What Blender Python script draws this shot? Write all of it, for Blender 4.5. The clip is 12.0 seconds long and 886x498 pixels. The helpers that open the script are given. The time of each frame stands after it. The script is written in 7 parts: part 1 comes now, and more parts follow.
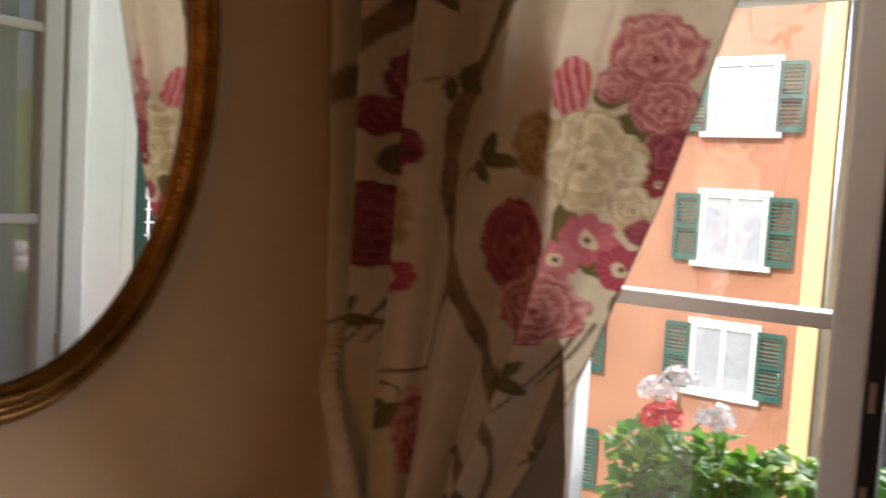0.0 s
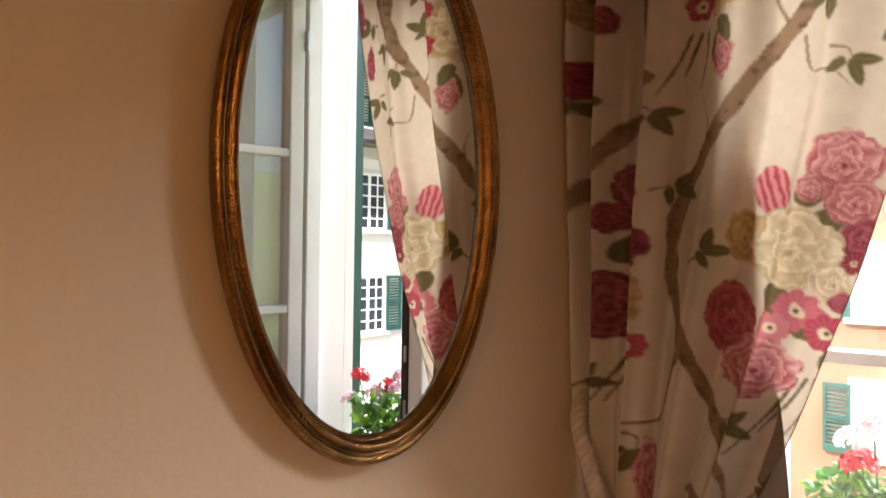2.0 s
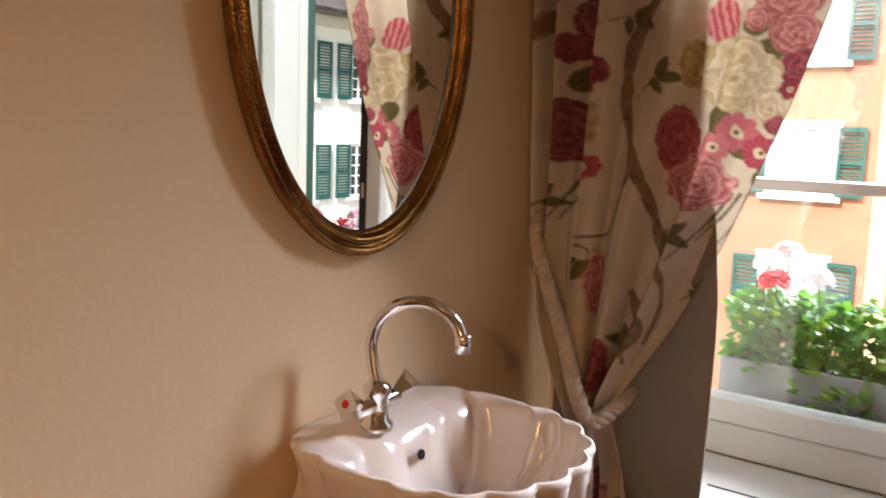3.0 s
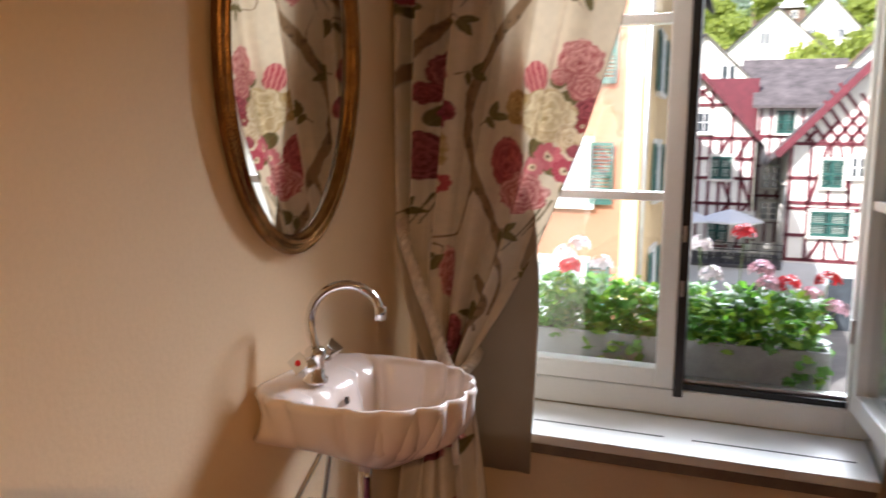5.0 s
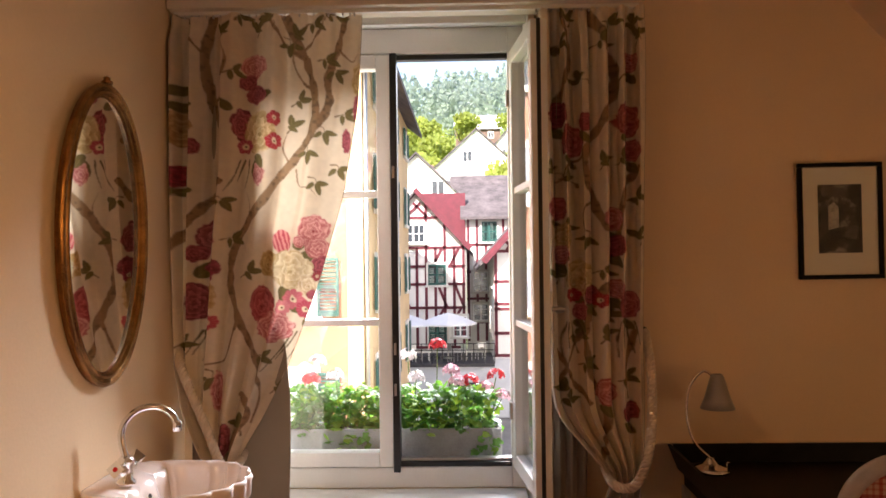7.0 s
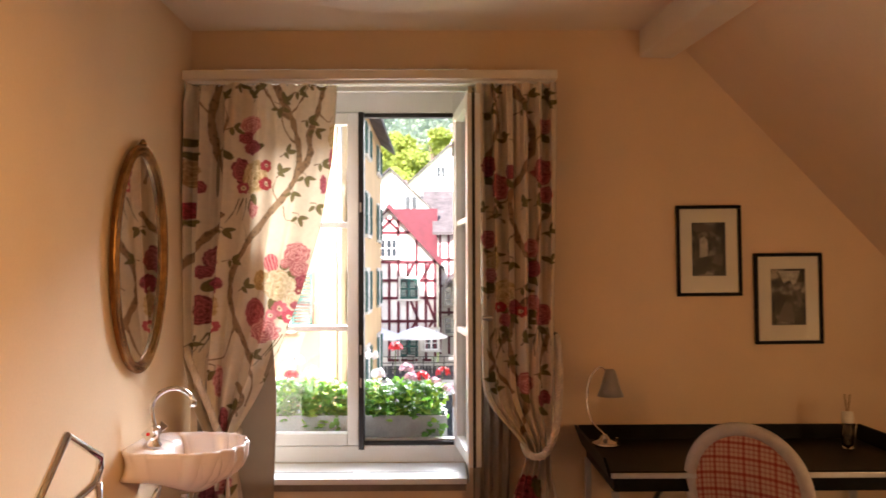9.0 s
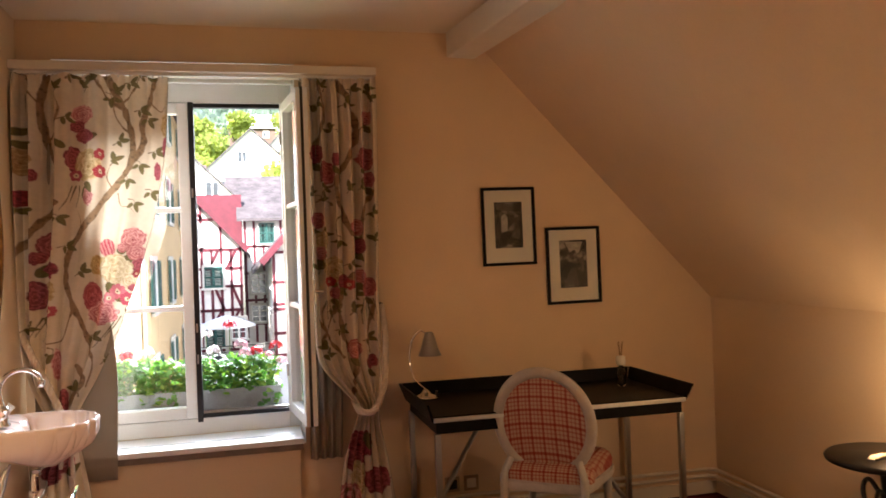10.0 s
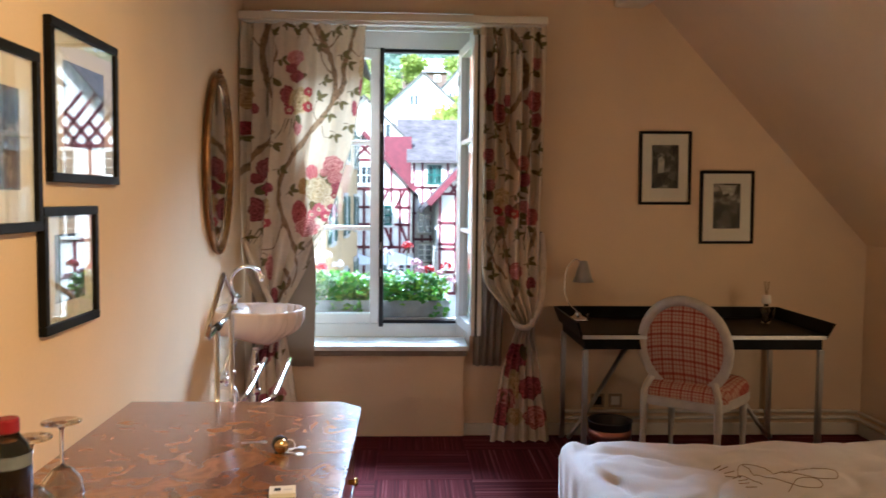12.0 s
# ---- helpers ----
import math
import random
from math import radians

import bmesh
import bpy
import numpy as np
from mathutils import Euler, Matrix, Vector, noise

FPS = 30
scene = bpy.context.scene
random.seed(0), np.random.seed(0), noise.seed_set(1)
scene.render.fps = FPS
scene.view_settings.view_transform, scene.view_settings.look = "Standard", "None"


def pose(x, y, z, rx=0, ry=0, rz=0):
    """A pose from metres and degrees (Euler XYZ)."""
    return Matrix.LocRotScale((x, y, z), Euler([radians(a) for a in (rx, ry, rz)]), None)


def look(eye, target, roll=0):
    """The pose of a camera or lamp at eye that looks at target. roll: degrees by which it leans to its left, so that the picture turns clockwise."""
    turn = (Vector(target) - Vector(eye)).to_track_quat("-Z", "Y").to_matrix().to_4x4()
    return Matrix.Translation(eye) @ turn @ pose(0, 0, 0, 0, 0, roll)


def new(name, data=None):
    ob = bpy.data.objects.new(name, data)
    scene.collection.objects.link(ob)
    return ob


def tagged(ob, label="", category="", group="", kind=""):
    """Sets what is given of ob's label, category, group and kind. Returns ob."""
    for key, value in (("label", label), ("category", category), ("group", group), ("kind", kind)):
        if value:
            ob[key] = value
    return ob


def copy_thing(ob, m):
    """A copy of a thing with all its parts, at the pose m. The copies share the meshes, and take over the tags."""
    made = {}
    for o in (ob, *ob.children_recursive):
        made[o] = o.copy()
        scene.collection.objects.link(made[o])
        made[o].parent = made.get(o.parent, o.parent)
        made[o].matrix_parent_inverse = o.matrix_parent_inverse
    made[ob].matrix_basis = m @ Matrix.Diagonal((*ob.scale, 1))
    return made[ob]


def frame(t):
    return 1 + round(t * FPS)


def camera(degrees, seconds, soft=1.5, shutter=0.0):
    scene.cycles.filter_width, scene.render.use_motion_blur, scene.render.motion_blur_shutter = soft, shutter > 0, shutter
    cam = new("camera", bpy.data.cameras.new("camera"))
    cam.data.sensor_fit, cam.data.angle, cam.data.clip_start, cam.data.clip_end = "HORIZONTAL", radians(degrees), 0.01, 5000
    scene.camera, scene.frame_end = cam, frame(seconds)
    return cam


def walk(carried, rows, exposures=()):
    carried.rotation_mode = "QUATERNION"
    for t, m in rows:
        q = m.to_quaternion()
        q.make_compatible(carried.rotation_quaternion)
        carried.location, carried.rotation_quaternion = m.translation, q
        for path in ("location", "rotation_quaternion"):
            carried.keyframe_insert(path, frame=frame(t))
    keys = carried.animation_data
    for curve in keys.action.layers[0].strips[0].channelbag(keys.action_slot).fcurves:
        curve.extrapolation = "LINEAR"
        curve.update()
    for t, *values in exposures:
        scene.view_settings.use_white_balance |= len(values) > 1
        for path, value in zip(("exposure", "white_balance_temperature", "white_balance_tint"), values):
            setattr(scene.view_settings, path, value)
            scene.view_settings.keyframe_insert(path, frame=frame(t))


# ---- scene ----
cam = camera(57.3, 12.0, shutter=0.3)
PATH = [
    (0, (0.904, -1.2, 1.445), (-0.169, 0.481, 1.286), 3.1),
    (0.5, (0.844, -1.393, 1.465), (-0.422, 0.151, 1.349), 0.9),
    (1, (0.859, -1.512, 1.455), (-0.483, -0.03, 1.416), 0.5),
    (1.5, (0.917, -1.538, 1.487), (-0.432, -0.064, 1.566), 0.1),
    (2, (0.943, -1.609, 1.483), (-0.385, -0.114, 1.488), 0.0),
    (2.5, (0.968, -1.661, 1.403), (-0.355, -0.175, 1.197), 1.8),
    (3, (0.954, -1.768, 1.375), (-0.217, -0.175, 1.076), 1.3),
    (3.2, (0.954, -1.825, 1.374), (-0.131, -0.177, 1.049), 0.9),
    (4.8, (1.03, -2.239, 1.393), (0.183, -0.451, 1.105), 1.3),
    (5, (0.982, -2.335, 1.401), (0.285, -0.478, 1.149), 0.9),
    (5.5, (1.002, -2.511, 1.448), (0.562, -0.569, 1.263), -0.1),
    (6, (1.084, -2.713, 1.475), (0.731, -0.749, 1.348), -0.1),
    (6.5, (1.09, -2.914, 1.496), (0.921, -0.923, 1.43), -0.4),
    (7, (1.1, -3.146, 1.53), (1.048, -1.147, 1.548), -0.7),
    (7.2, (1.132, -3.243, 1.54), (1.068, -1.244, 1.57), -0.5),
    (8.8, (1.221, -3.903, 1.539), (1.179, -1.904, 1.577), 0.2),
    (9, (1.208, -3.977, 1.557), (1.221, -1.977, 1.609), -0.2),
    (9.5, (1.158, -4.192, 1.534), (1.444, -2.213, 1.576), -1.6),
    (10, (1.05, -4.399, 1.52), (1.535, -2.459, 1.525), -2.0),
    (10.5, (1.028, -4.606, 1.493), (1.565, -2.68, 1.477), -1.4),
    (11, (0.921, -4.684, 1.452), (1.499, -2.771, 1.382), -1.3),
    (11.5, (0.897, -4.78, 1.511), (1.266, -2.819, 1.378), -0.9),
    (12, (0.975, -4.898, 1.44), (1.063, -2.903, 1.319), 0.6),
]
EXPOSURES = [(0.0, 0.45, 6500, 16), (0.5, 0.9, 6300, 14), (1.0, 1.2, 6350, 15), (2.5, 1.35, 6300, 17), (3.2, 1.2, 6200, 14), (5.0, 1.22, 6100, 14), (7.0, 1.68, 6550, 19), (9.0, 2.15, 6450, 18), (9.5, 2.1, 6050, 14), (10.0, 2.15, 6050, 14), (11.0, 2.2, 5450, 10), (12.0, 2.0, 4850, 3)]
walk(cam, [(t, look(eye, target, roll)) for t, eye, target, roll in PATH], exposures=EXPOSURES)

# ---- world, sun, exposure ----
world = bpy.data.worlds.new("world")
scene.world = world
world.use_nodes = True
wn = world.node_tree.nodes
sky = wn.new("ShaderNodeTexSky")
sky.sky_type = "NISHITA"
sky.sun_disc = False
sky.sun_elevation = radians(42)
sky.sun_rotation = radians(203)
sky.air_density, sky.dust_density, sky.ozone_density = 1.0, 2.5, 1.0
wn["Background"].inputs["Strength"].default_value = 0.15
world.node_tree.links.new(sky.outputs["Color"], wn["Background"].inputs["Color"])
sun = new("sun", bpy.data.lights.new("sun", "SUN"))
sun.data.energy, sun.data.angle, sun.data.color = 5.0, radians(0.6), (1.0, 0.96, 0.90)
sun.matrix_world = look((-13, -30, 29), (0, 0, 0))

# open sky over the street, standing in for its light on the window
skylight = new("skylight", bpy.data.lights.new("skylight", "AREA"))
skylight.data.shape, skylight.data.size, skylight.data.size_y = "RECTANGLE", 15.0, 5.5
skylight.data.energy, skylight.data.color = 8000.0, (0.92, 0.96, 1.0)
skylight.matrix_world = look((4.4, 11.0, 9.6), (0.8, 0.0, 1.4))


# ---- materials ----
def material(name, color, rough=0.6, metal=0.0, var=0.12, scale=6.0, bump=0.05, fine=120.0, spec=0.5, dark=None):
    """A surface with slow variation, fine grain and fine relief, in object metres."""
    m = bpy.data.materials.new(name)
    m.use_nodes = True
    t = m.node_tree
    n, l = t.nodes, t.links
    p = n["Principled BSDF"]
    p.inputs["Roughness"].default_value = rough
    p.inputs["Metallic"].default_value = metal
    p.inputs["Specular IOR Level"].default_value = spec
    geo = n.new("ShaderNodeNewGeometry")
    big = n.new("ShaderNodeTexNoise")
    big.inputs["Scale"].default_value, big.inputs["Detail"].default_value = scale, 4
    small = n.new("ShaderNodeTexNoise")
    small.inputs["Scale"].default_value, small.inputs["Detail"].default_value = fine, 3
    l.new(geo.outputs["Position"], big.inputs["Vector"])
    l.new(geo.outputs["Position"], small.inputs["Vector"])
    mixn = n.new("ShaderNodeMath")
    mixn.operation = "MULTIPLY_ADD"
    l.new(big.outputs["Fac"], mixn.inputs[0])
    mixn.inputs[1].default_value = 0.7
    half = n.new("ShaderNodeMath")
    half.operation = "MULTIPLY"
    l.new(small.outputs["Fac"], half.inputs[0])
    half.inputs[1].default_value = 0.3
    l.new(half.outputs[0], mixn.inputs[2])
    ramp = n.new("ShaderNodeValToRGB")
    lo = dark if dark else tuple(c * (1 - 2.2 * var) for c in color)
    hi = tuple(min(1.0, c * (1 + var)) for c in color)
    ramp.color_ramp.elements[0].position, ramp.color_ramp.elements[1].position = 0.25, 0.75
    ramp.color_ramp.elements[0].color, ramp.color_ramp.elements[1].color = (*lo, 1), (*hi, 1)
    l.new(mixn.outputs[0], ramp.inputs["Fac"])
    l.new(ramp.outputs["Color"], p.inputs["Base Color"])
    if bump:
        b = n.new("ShaderNodeBump")
        b.inputs["Strength"].default_value, b.inputs["Distance"].default_value = bump, 0.01
        l.new(small.outputs["Fac"], b.inputs["Height"])
        l.new(b.outputs["Normal"], p.inputs["Normal"])
    return m


def glass_material(name, tint=(1, 1, 1), rough=0.0, base=0.045):
    """A thin pane: mostly clear, its gloss rising towards a grazing view."""
    m = bpy.data.materials.new(name)
    m.use_nodes = True
    n, l = m.node_tree.nodes, m.node_tree.links
    n.remove(n["Principled BSDF"])
    clear, gloss, mix, facing = n.new("ShaderNodeBsdfTransparent"), n.new("ShaderNodeBsdfGlossy"), n.new("ShaderNodeMixShader"), n.new("ShaderNodeLayerWeight")
    power, share = n.new("ShaderNodeMath"), n.new("ShaderNodeMath")
    power.operation, power.inputs[1].default_value = "POWER", 4.5
    share.operation, share.inputs[1].default_value, share.inputs[2].default_value = "MULTIPLY_ADD", 1 - base, base
    clear.inputs["Color"].default_value = (*tint, 1)
    gloss.inputs["Roughness"].default_value = rough
    l.new(facing.outputs["Facing"], power.inputs[0])
    l.new(power.outputs[0], share.inputs[0])
    l.new(share.outputs[0], mix.inputs[0])
    l.new(clear.outputs[0], mix.inputs[1])
    l.new(gloss.outputs[0], mix.inputs[2])
    l.new(mix.outputs[0], n["Material Output"].inputs["Surface"])
    return m


def glow_material(name, color, strength):
    m = bpy.data.materials.new(name)
    m.use_nodes = True
    p = m.node_tree.nodes["Principled BSDF"]
    p.inputs["Base Color"].default_value = (*color, 1)
    p.inputs["Roughness"].default_value = 0.3
    p.inputs["Emission Color"].default_value = (*color, 1)
    p.inputs["Emission Strength"].default_value = strength
    return m


PAINT = material("cream_wall_paint", (0.745, 0.57, 0.375), 0.75, var=0.04, scale=2.0, bump=0.06, fine=90)
CEIL = material("ceiling_paint", (0.80, 0.70, 0.54), 0.8, var=0.03, scale=2.0, bump=0.05, fine=80)
WHITE = material("white_window_paint", (0.80, 0.80, 0.77), 0.35, var=0.04, scale=5, bump=0.02)
OFFWHITE = material("off_white_paint", (0.72, 0.66, 0.55), 0.45, var=0.05, scale=5, bump=0.02)
CARPET = material("red_carpet", (0.17, 0.022, 0.028), 0.95, var=0.25, scale=14, bump=0.5, fine=420, spec=0.1)
GASKET = material("black_rubber_seal", (0.012, 0.012, 0.013), 0.4, bump=0.02)
STEEL = material("brushed_steel", (0.55, 0.54, 0.52), 0.3, metal=1.0, var=0.08, scale=9, bump=0.03)
CHROME = material("polished_chrome", (0.82, 0.82, 0.83), 0.06, metal=1.0, var=0.02, bump=0.0)
GOLD = material("aged_gilt", (0.34, 0.175, 0.055), 0.24, metal=0.95, var=0.22, scale=26, bump=0.2, fine=200, dark=(0.10, 0.043, 0.014))
BRASS = material("brass", (0.62, 0.45, 0.20), 0.22, metal=1.0, var=0.08, bump=0.0)
BLACK = material("black_lacquer", (0.012, 0.011, 0.010), 0.38, var=0.2, scale=7, bump=0.04)
BLACKWOOD = material("black_stained_wood", (0.010, 0.009, 0.008), 0.42, spec=0.06, var=0.3, scale=10, bump=0.06)
CERAMIC = material("pinkish_white_porcelain", (0.78, 0.68, 0.63), 0.12, var=0.02, scale=3, bump=0.0)
LINEN = material("white_bed_linen", (0.80, 0.79, 0.82), 0.85, var=0.03, scale=8, bump=0.12, fine=500, spec=0.2)
ROPE = material("cream_cotton_cord", (0.66, 0.56, 0.46), 0.85, var=0.1, scale=30, bump=0.3, fine=400, spec=0.2)
GREYCLOTH = material("grey_beige_lining_cloth", (0.35, 0.285, 0.215), 0.9, var=0.06, scale=8, bump=0.2, fine=500, spec=0.15)
CHAIRWOOD = material("grey_white_chair_paint", (0.50, 0.46, 0.41), 0.5, var=0.1, scale=18, bump=0.08)
MAT = material("white_passe_partout", (0.78, 0.74, 0.66), 0.9, var=0.02, bump=0.03, spec=0.1)
TROUGH = material("grey_cement_planter", (0.36, 0.36, 0.35), 0.8, var=0.14, scale=12, bump=0.2)
LEAF = material("geranium_leaf", (0.10, 0.24, 0.04), 0.5, var=0.35, scale=22, bump=0.1)
LEAF_YOUNG = material("young_geranium_leaf", (0.24, 0.38, 0.05), 0.5, var=0.25, scale=22, bump=0.1)


def leafy(m, color, share=0.4):
    """Lets light through a leaf or a thin cloth."""
    n, l = m.node_tree.nodes, m.node_tree.links
    thru, mix = n.new("ShaderNodeBsdfTranslucent"), n.new("ShaderNodeMixShader")
    thru.inputs["Color"].default_value = (*color, 1)
    mix.inputs[0].default_value = share
    l.new(n["Principled BSDF"].outputs[0], mix.inputs[1])
    l.new(thru.outputs[0], mix.inputs[2])
    l.new(mix.outputs[0], n["Material Output"].inputs["Surface"])


leafy(GREYCLOTH, (0.36, 0.31, 0.25), 0.22)
leafy(LEAF, (0.17, 0.42, 0.04), 0.3)
leafy(LEAF_YOUNG, (0.34, 0.54, 0.05), 0.3)
RED = material("red_petal", (0.72, 0.02, 0.03), 0.55, var=0.2, scale=60, bump=0.0)
PINK = material("pink_petal", (0.86, 0.50, 0.58), 0.6, var=0.2, scale=60, bump=0.0)
PALE = material("pale_petal", (0.88, 0.78, 0.78), 0.6, var=0.12, scale=60, bump=0.0)
PICTURE_GLASS = glass_material("picture_glass", (0.97, 0.98, 0.97), base=0.07)
PRINT_GLASS = glass_material("thin_picture_glass", (0.97, 0.98, 0.97), base=0.02)
PANE = glass_material("window_glass", (0.97, 0.98, 0.97), base=0.09)
CLEAR = bpy.data.materials.new("clear_glass")
CLEAR.use_nodes = True
CLEAR.node_tree.nodes["Principled BSDF"].inputs["Transmission Weight"].default_value = 1.0
CLEAR.node_tree.nodes["Principled BSDF"].inputs["Roughness"].default_value = 0.0
CLEAR.node_tree.nodes["Principled BSDF"].inputs["IOR"].default_value = 1.45
MIRROR = material("silvered_mirror", (0.90, 0.90, 0.88), 0.0, metal=1.0, var=0.0, bump=0.0)


# ---- building helpers ----
def bm_box(bm, x0, x1, y0, y1, z0, z1, bevel=0.0, m=None):
    """Adds a box, with bevelled edges if asked, to bm."""
    v = bmesh.ops.create_cube(bm, size=1.0)["verts"]
    bmesh.ops.scale(bm, vec=(abs(x1 - x0), abs(y1 - y0), abs(z1 - z0)), verts=v)
    bmesh.ops.translate(bm, vec=((x0 + x1) / 2, (y0 + y1) / 2, (z0 + z1) / 2), verts=v)
    if m is not None:
        bmesh.ops.transform(bm, matrix=m, verts=v)
    if bevel:
        e = list({e for a in v for e in a.link_edges})
        bmesh.ops.bevel(bm, geom=e, offset=bevel, segments=2, affect="EDGES", profile=0.6)


def boxes(*rows, bevel=0.0):
    bm = bmesh.new()
    for r in rows:
        bm_box(bm, *r, bevel=bevel)
    return bm


def part(name, bm, mat, parent=None, label="", smooth=False):
    """Links a bmesh as one mesh object, under parent if given."""
    me = bpy.data.meshes.new(name)
    bmesh.ops.recalc_face_normals(bm, faces=bm.faces)
    bm.to_mesh(me)
    bm.free()
    me.materials.append(mat)
    if smooth:
        me.shade_smooth()
    ob = new(name, me)
    if parent is not None:
        ob.parent = parent
    if label:
        ob["label"] = label
    return ob


def thing(name, label, category, at=(0, 0, 0), turn=0, group="", kind=""):
    ob = new(name)
    ob.empty_display_size = 0.05
    ob.matrix_world = pose(*at, 0, 0, turn)
    return tagged(ob, label, category, group, kind)


def tube(points, r, seg=10, cap=True, closed=False):
    """A round bar along points; r is a number or one radius a point."""
    bm = bmesh.new()
    pts = [Vector(p) for p in points]
    n = len(pts)
    rings, up = [], None
    for i, p in enumerate(pts):
        a = pts[i - 1] if (i or closed) else p
        b = pts[(i + 1) % n] if (i < n - 1 or closed) else p
        d = (b - a).normalized()
        if up is None:
            up = d.orthogonal().normalized()
        up = (up - d * up.dot(d)).normalized()
        side = d.cross(up)
        rr = r[i] if isinstance(r, (list, tuple)) else r
        rings.append([bm.verts.new(p + (up * math.cos(2 * math.pi * k / seg) + side * math.sin(2 * math.pi * k / seg)) * rr) for k in range(seg)])
    for i in range(n if closed else n - 1):
        a, b = rings[i], rings[(i + 1) % n]
        for k in range(seg):
            bm.faces.new((a[k], a[(k + 1) % seg], b[(k + 1) % seg], b[k]))
    if cap and not closed:
        bm.faces.new(rings[0])
        bm.faces.new(rings[-1])
    return bm


def arc_path(points, n=8):
    """A smooth path through points."""
    P = [Vector(p) for p in points]
    P = [P[0] * 2 - P[1]] + P + [P[-1] * 2 - P[-2]]
    out = []
    for i in range(1, len(P) - 2):
        for k in range(n):
            t = k / n
            a, b, c, d = P[i - 1], P[i], P[i + 1], P[i + 2]
            out.append(0.5 * ((2 * b) + (c - a) * t + (2 * a - 5 * b + 4 * c - d) * t * t + (3 * b - a - 3 * c + d) * t ** 3))
    out.append(P[-2])
    return out


def lathe(profile, seg=24, at=(0, 0, 0)):
    """A turned shape from (radius, height) pairs."""
    bm = bmesh.new()
    rings = []
    for r, z in profile:
        rings.append([bm.verts.new((at[0] + max(r, 1e-4) * math.cos(2 * math.pi * k / seg), at[1] + max(r, 1e-4) * math.sin(2 * math.pi * k / seg), at[2] + z)) for k in range(seg)])
    for a, b in zip(rings, rings[1:]):
        for k in range(seg):
            bm.faces.new((a[k], a[(k + 1) % seg], b[(k + 1) % seg], b[k]))
    return bm


def prism(outline, z0, z1):
    """A flat outline in x, y carried from z0 to z1."""
    bm = bmesh.new()
    a = [bm.verts.new((x, y, z0)) for x, y in outline]
    b = [bm.verts.new((x, y, z1)) for x, y in outline]
    n = len(a)
    bm.faces.new(a)
    bm.faces.new(b)
    for k in range(n):
        bm.faces.new((a[k], a[(k + 1) % n], b[(k + 1) % n], b[k]))
    return bm


def turned(bm, m):
    bmesh.ops.transform(bm, matrix=m, verts=bm.verts)
    return bm


def setting(name, bm, mat, label, category):
    return tagged(part(name, bm, mat), label, category, kind="structure")


# ---- room: floor, walls, ceiling ----
RX, CZ, BACK = 3.82, 2.74, -6.3
WX0, WX1, WZ0, WZ1 = 0.16, 1.36, 0.52, 2.55
setting("floor", boxes((-0.3, 4.2, BACK - 0.2, 0.4, -0.25, -0.012)), CARPET, "dark red carpet floor under the carpet tiles", "floor")
setting("wall_west", boxes((-0.3, 0, BACK, 0.0, -0.25, 3.0)), PAINT, "plain warm cream painted wall", "wall")
setting("wall_north", boxes((-0.3, WX0, 0, 0.5, -0.25, 3.0), (WX1, 4.2, 0, 0.5, -0.25, 3.0), (WX0, WX1, 0, 0.5, -0.25, WZ0), (WX0, WX1, 0, 0.5, WZ1, 3.0)), PAINT,
        "warm cream painted wall round the window", "wall")
setting("wall_south", boxes((-0.3, 4.2, BACK - 0.2, BACK, -0.25, 3.0)), PAINT, "plain warm cream painted wall", "wall")
setting("wall_east", boxes((RX, 4.2, BACK, 0.0, -0.25, 1.18)), PAINT, "low cream painted knee wall under the slope", "wall")
setting("ceiling", boxes((-0.3, 2.46, BACK, 0.0, CZ, 3.0)), CEIL, "flat off-white plastered ceiling", "ceiling")
SX = 2.34
slope = bmesh.new()
o = [(SX, CZ), (RX + 0.02, 1.16), (4.2, 1.16), (4.2, 3.0), (SX, 3.0)]
for y in (0.0, BACK):
    [slope.verts.new((x, y, z)) for x, z in o]
slope.verts.ensure_lookup_table()
slope.faces.new(slope.verts[0:5])
slope.faces.new(slope.verts[5:10])
for k in range(5):
    slope.faces.new((slope.verts[k], slope.verts[(k + 1) % 5], slope.verts[5 + (k + 1) % 5], slope.verts[5 + k]))
setting("ceiling_slope", slope, PAINT, "sloping cream painted attic ceiling", "ceiling")
bm = bmesh.new()
bm_box(bm, -0.07, 0.10, -3.4, 0.06, 2.60, 2.80, bevel=0.012)
setting("ceiling_beam", turned(bm, pose(2.28, -0.06, 0, 0, 0, 6)), OFFWHITE, "off-white painted ceiling beam", "beam")
setting("window_apron", boxes((WX0 - 0.02, 1.325, -0.035, -0.001, 0.0, 0.519), bevel=0.004), PAINT, "cream painted panel under the window sill", "panel")
setting("baseboard", boxes((1.33, RX, -0.018, -0.001, 0.0, 0.075), (RX - 0.018, RX - 0.001, -4.5, -0.02, 0.0, 0.075), (0.001, 0.018, -6.2, -0.02, 0.0, 0.075), bevel=0.004), OFFWHITE,
        "cream painted baseboard along the walls", "baseboard")

# ---- window ----
FY0, FY1 = 0.25, 0.32          # the fixed frame's faces
MX, HX = 0.80, 1.29            # meeting line of the two sashes, hinge of the open one
SZ0, SZ1 = 0.652, 2.378        # sash bottom and top
reveal = setting("window_1", boxes((WX0, WX0 + 0.004, -0.001, 0.5, WZ0, WZ1), (WX1 - 0.004, WX1, -0.001, 0.5, WZ0, WZ1), (WX0, WX1, -0.001, 0.5, WZ1 - 0.004, WZ1)), WHITE,
                 "white painted casement window, one sash open inward", "window")
bm = boxes((WX0 + 0.004, 0.245, FY0, FY1, 0.563, 2.49), (HX, WX1 - 0.004, FY0, FY1, 0.563, 2.49), (0.245, HX, FY0, FY1, 0.563, 0.648), (0.245, HX, FY0, FY1, SZ1 + 0.004, 2.49), bevel=0.005)
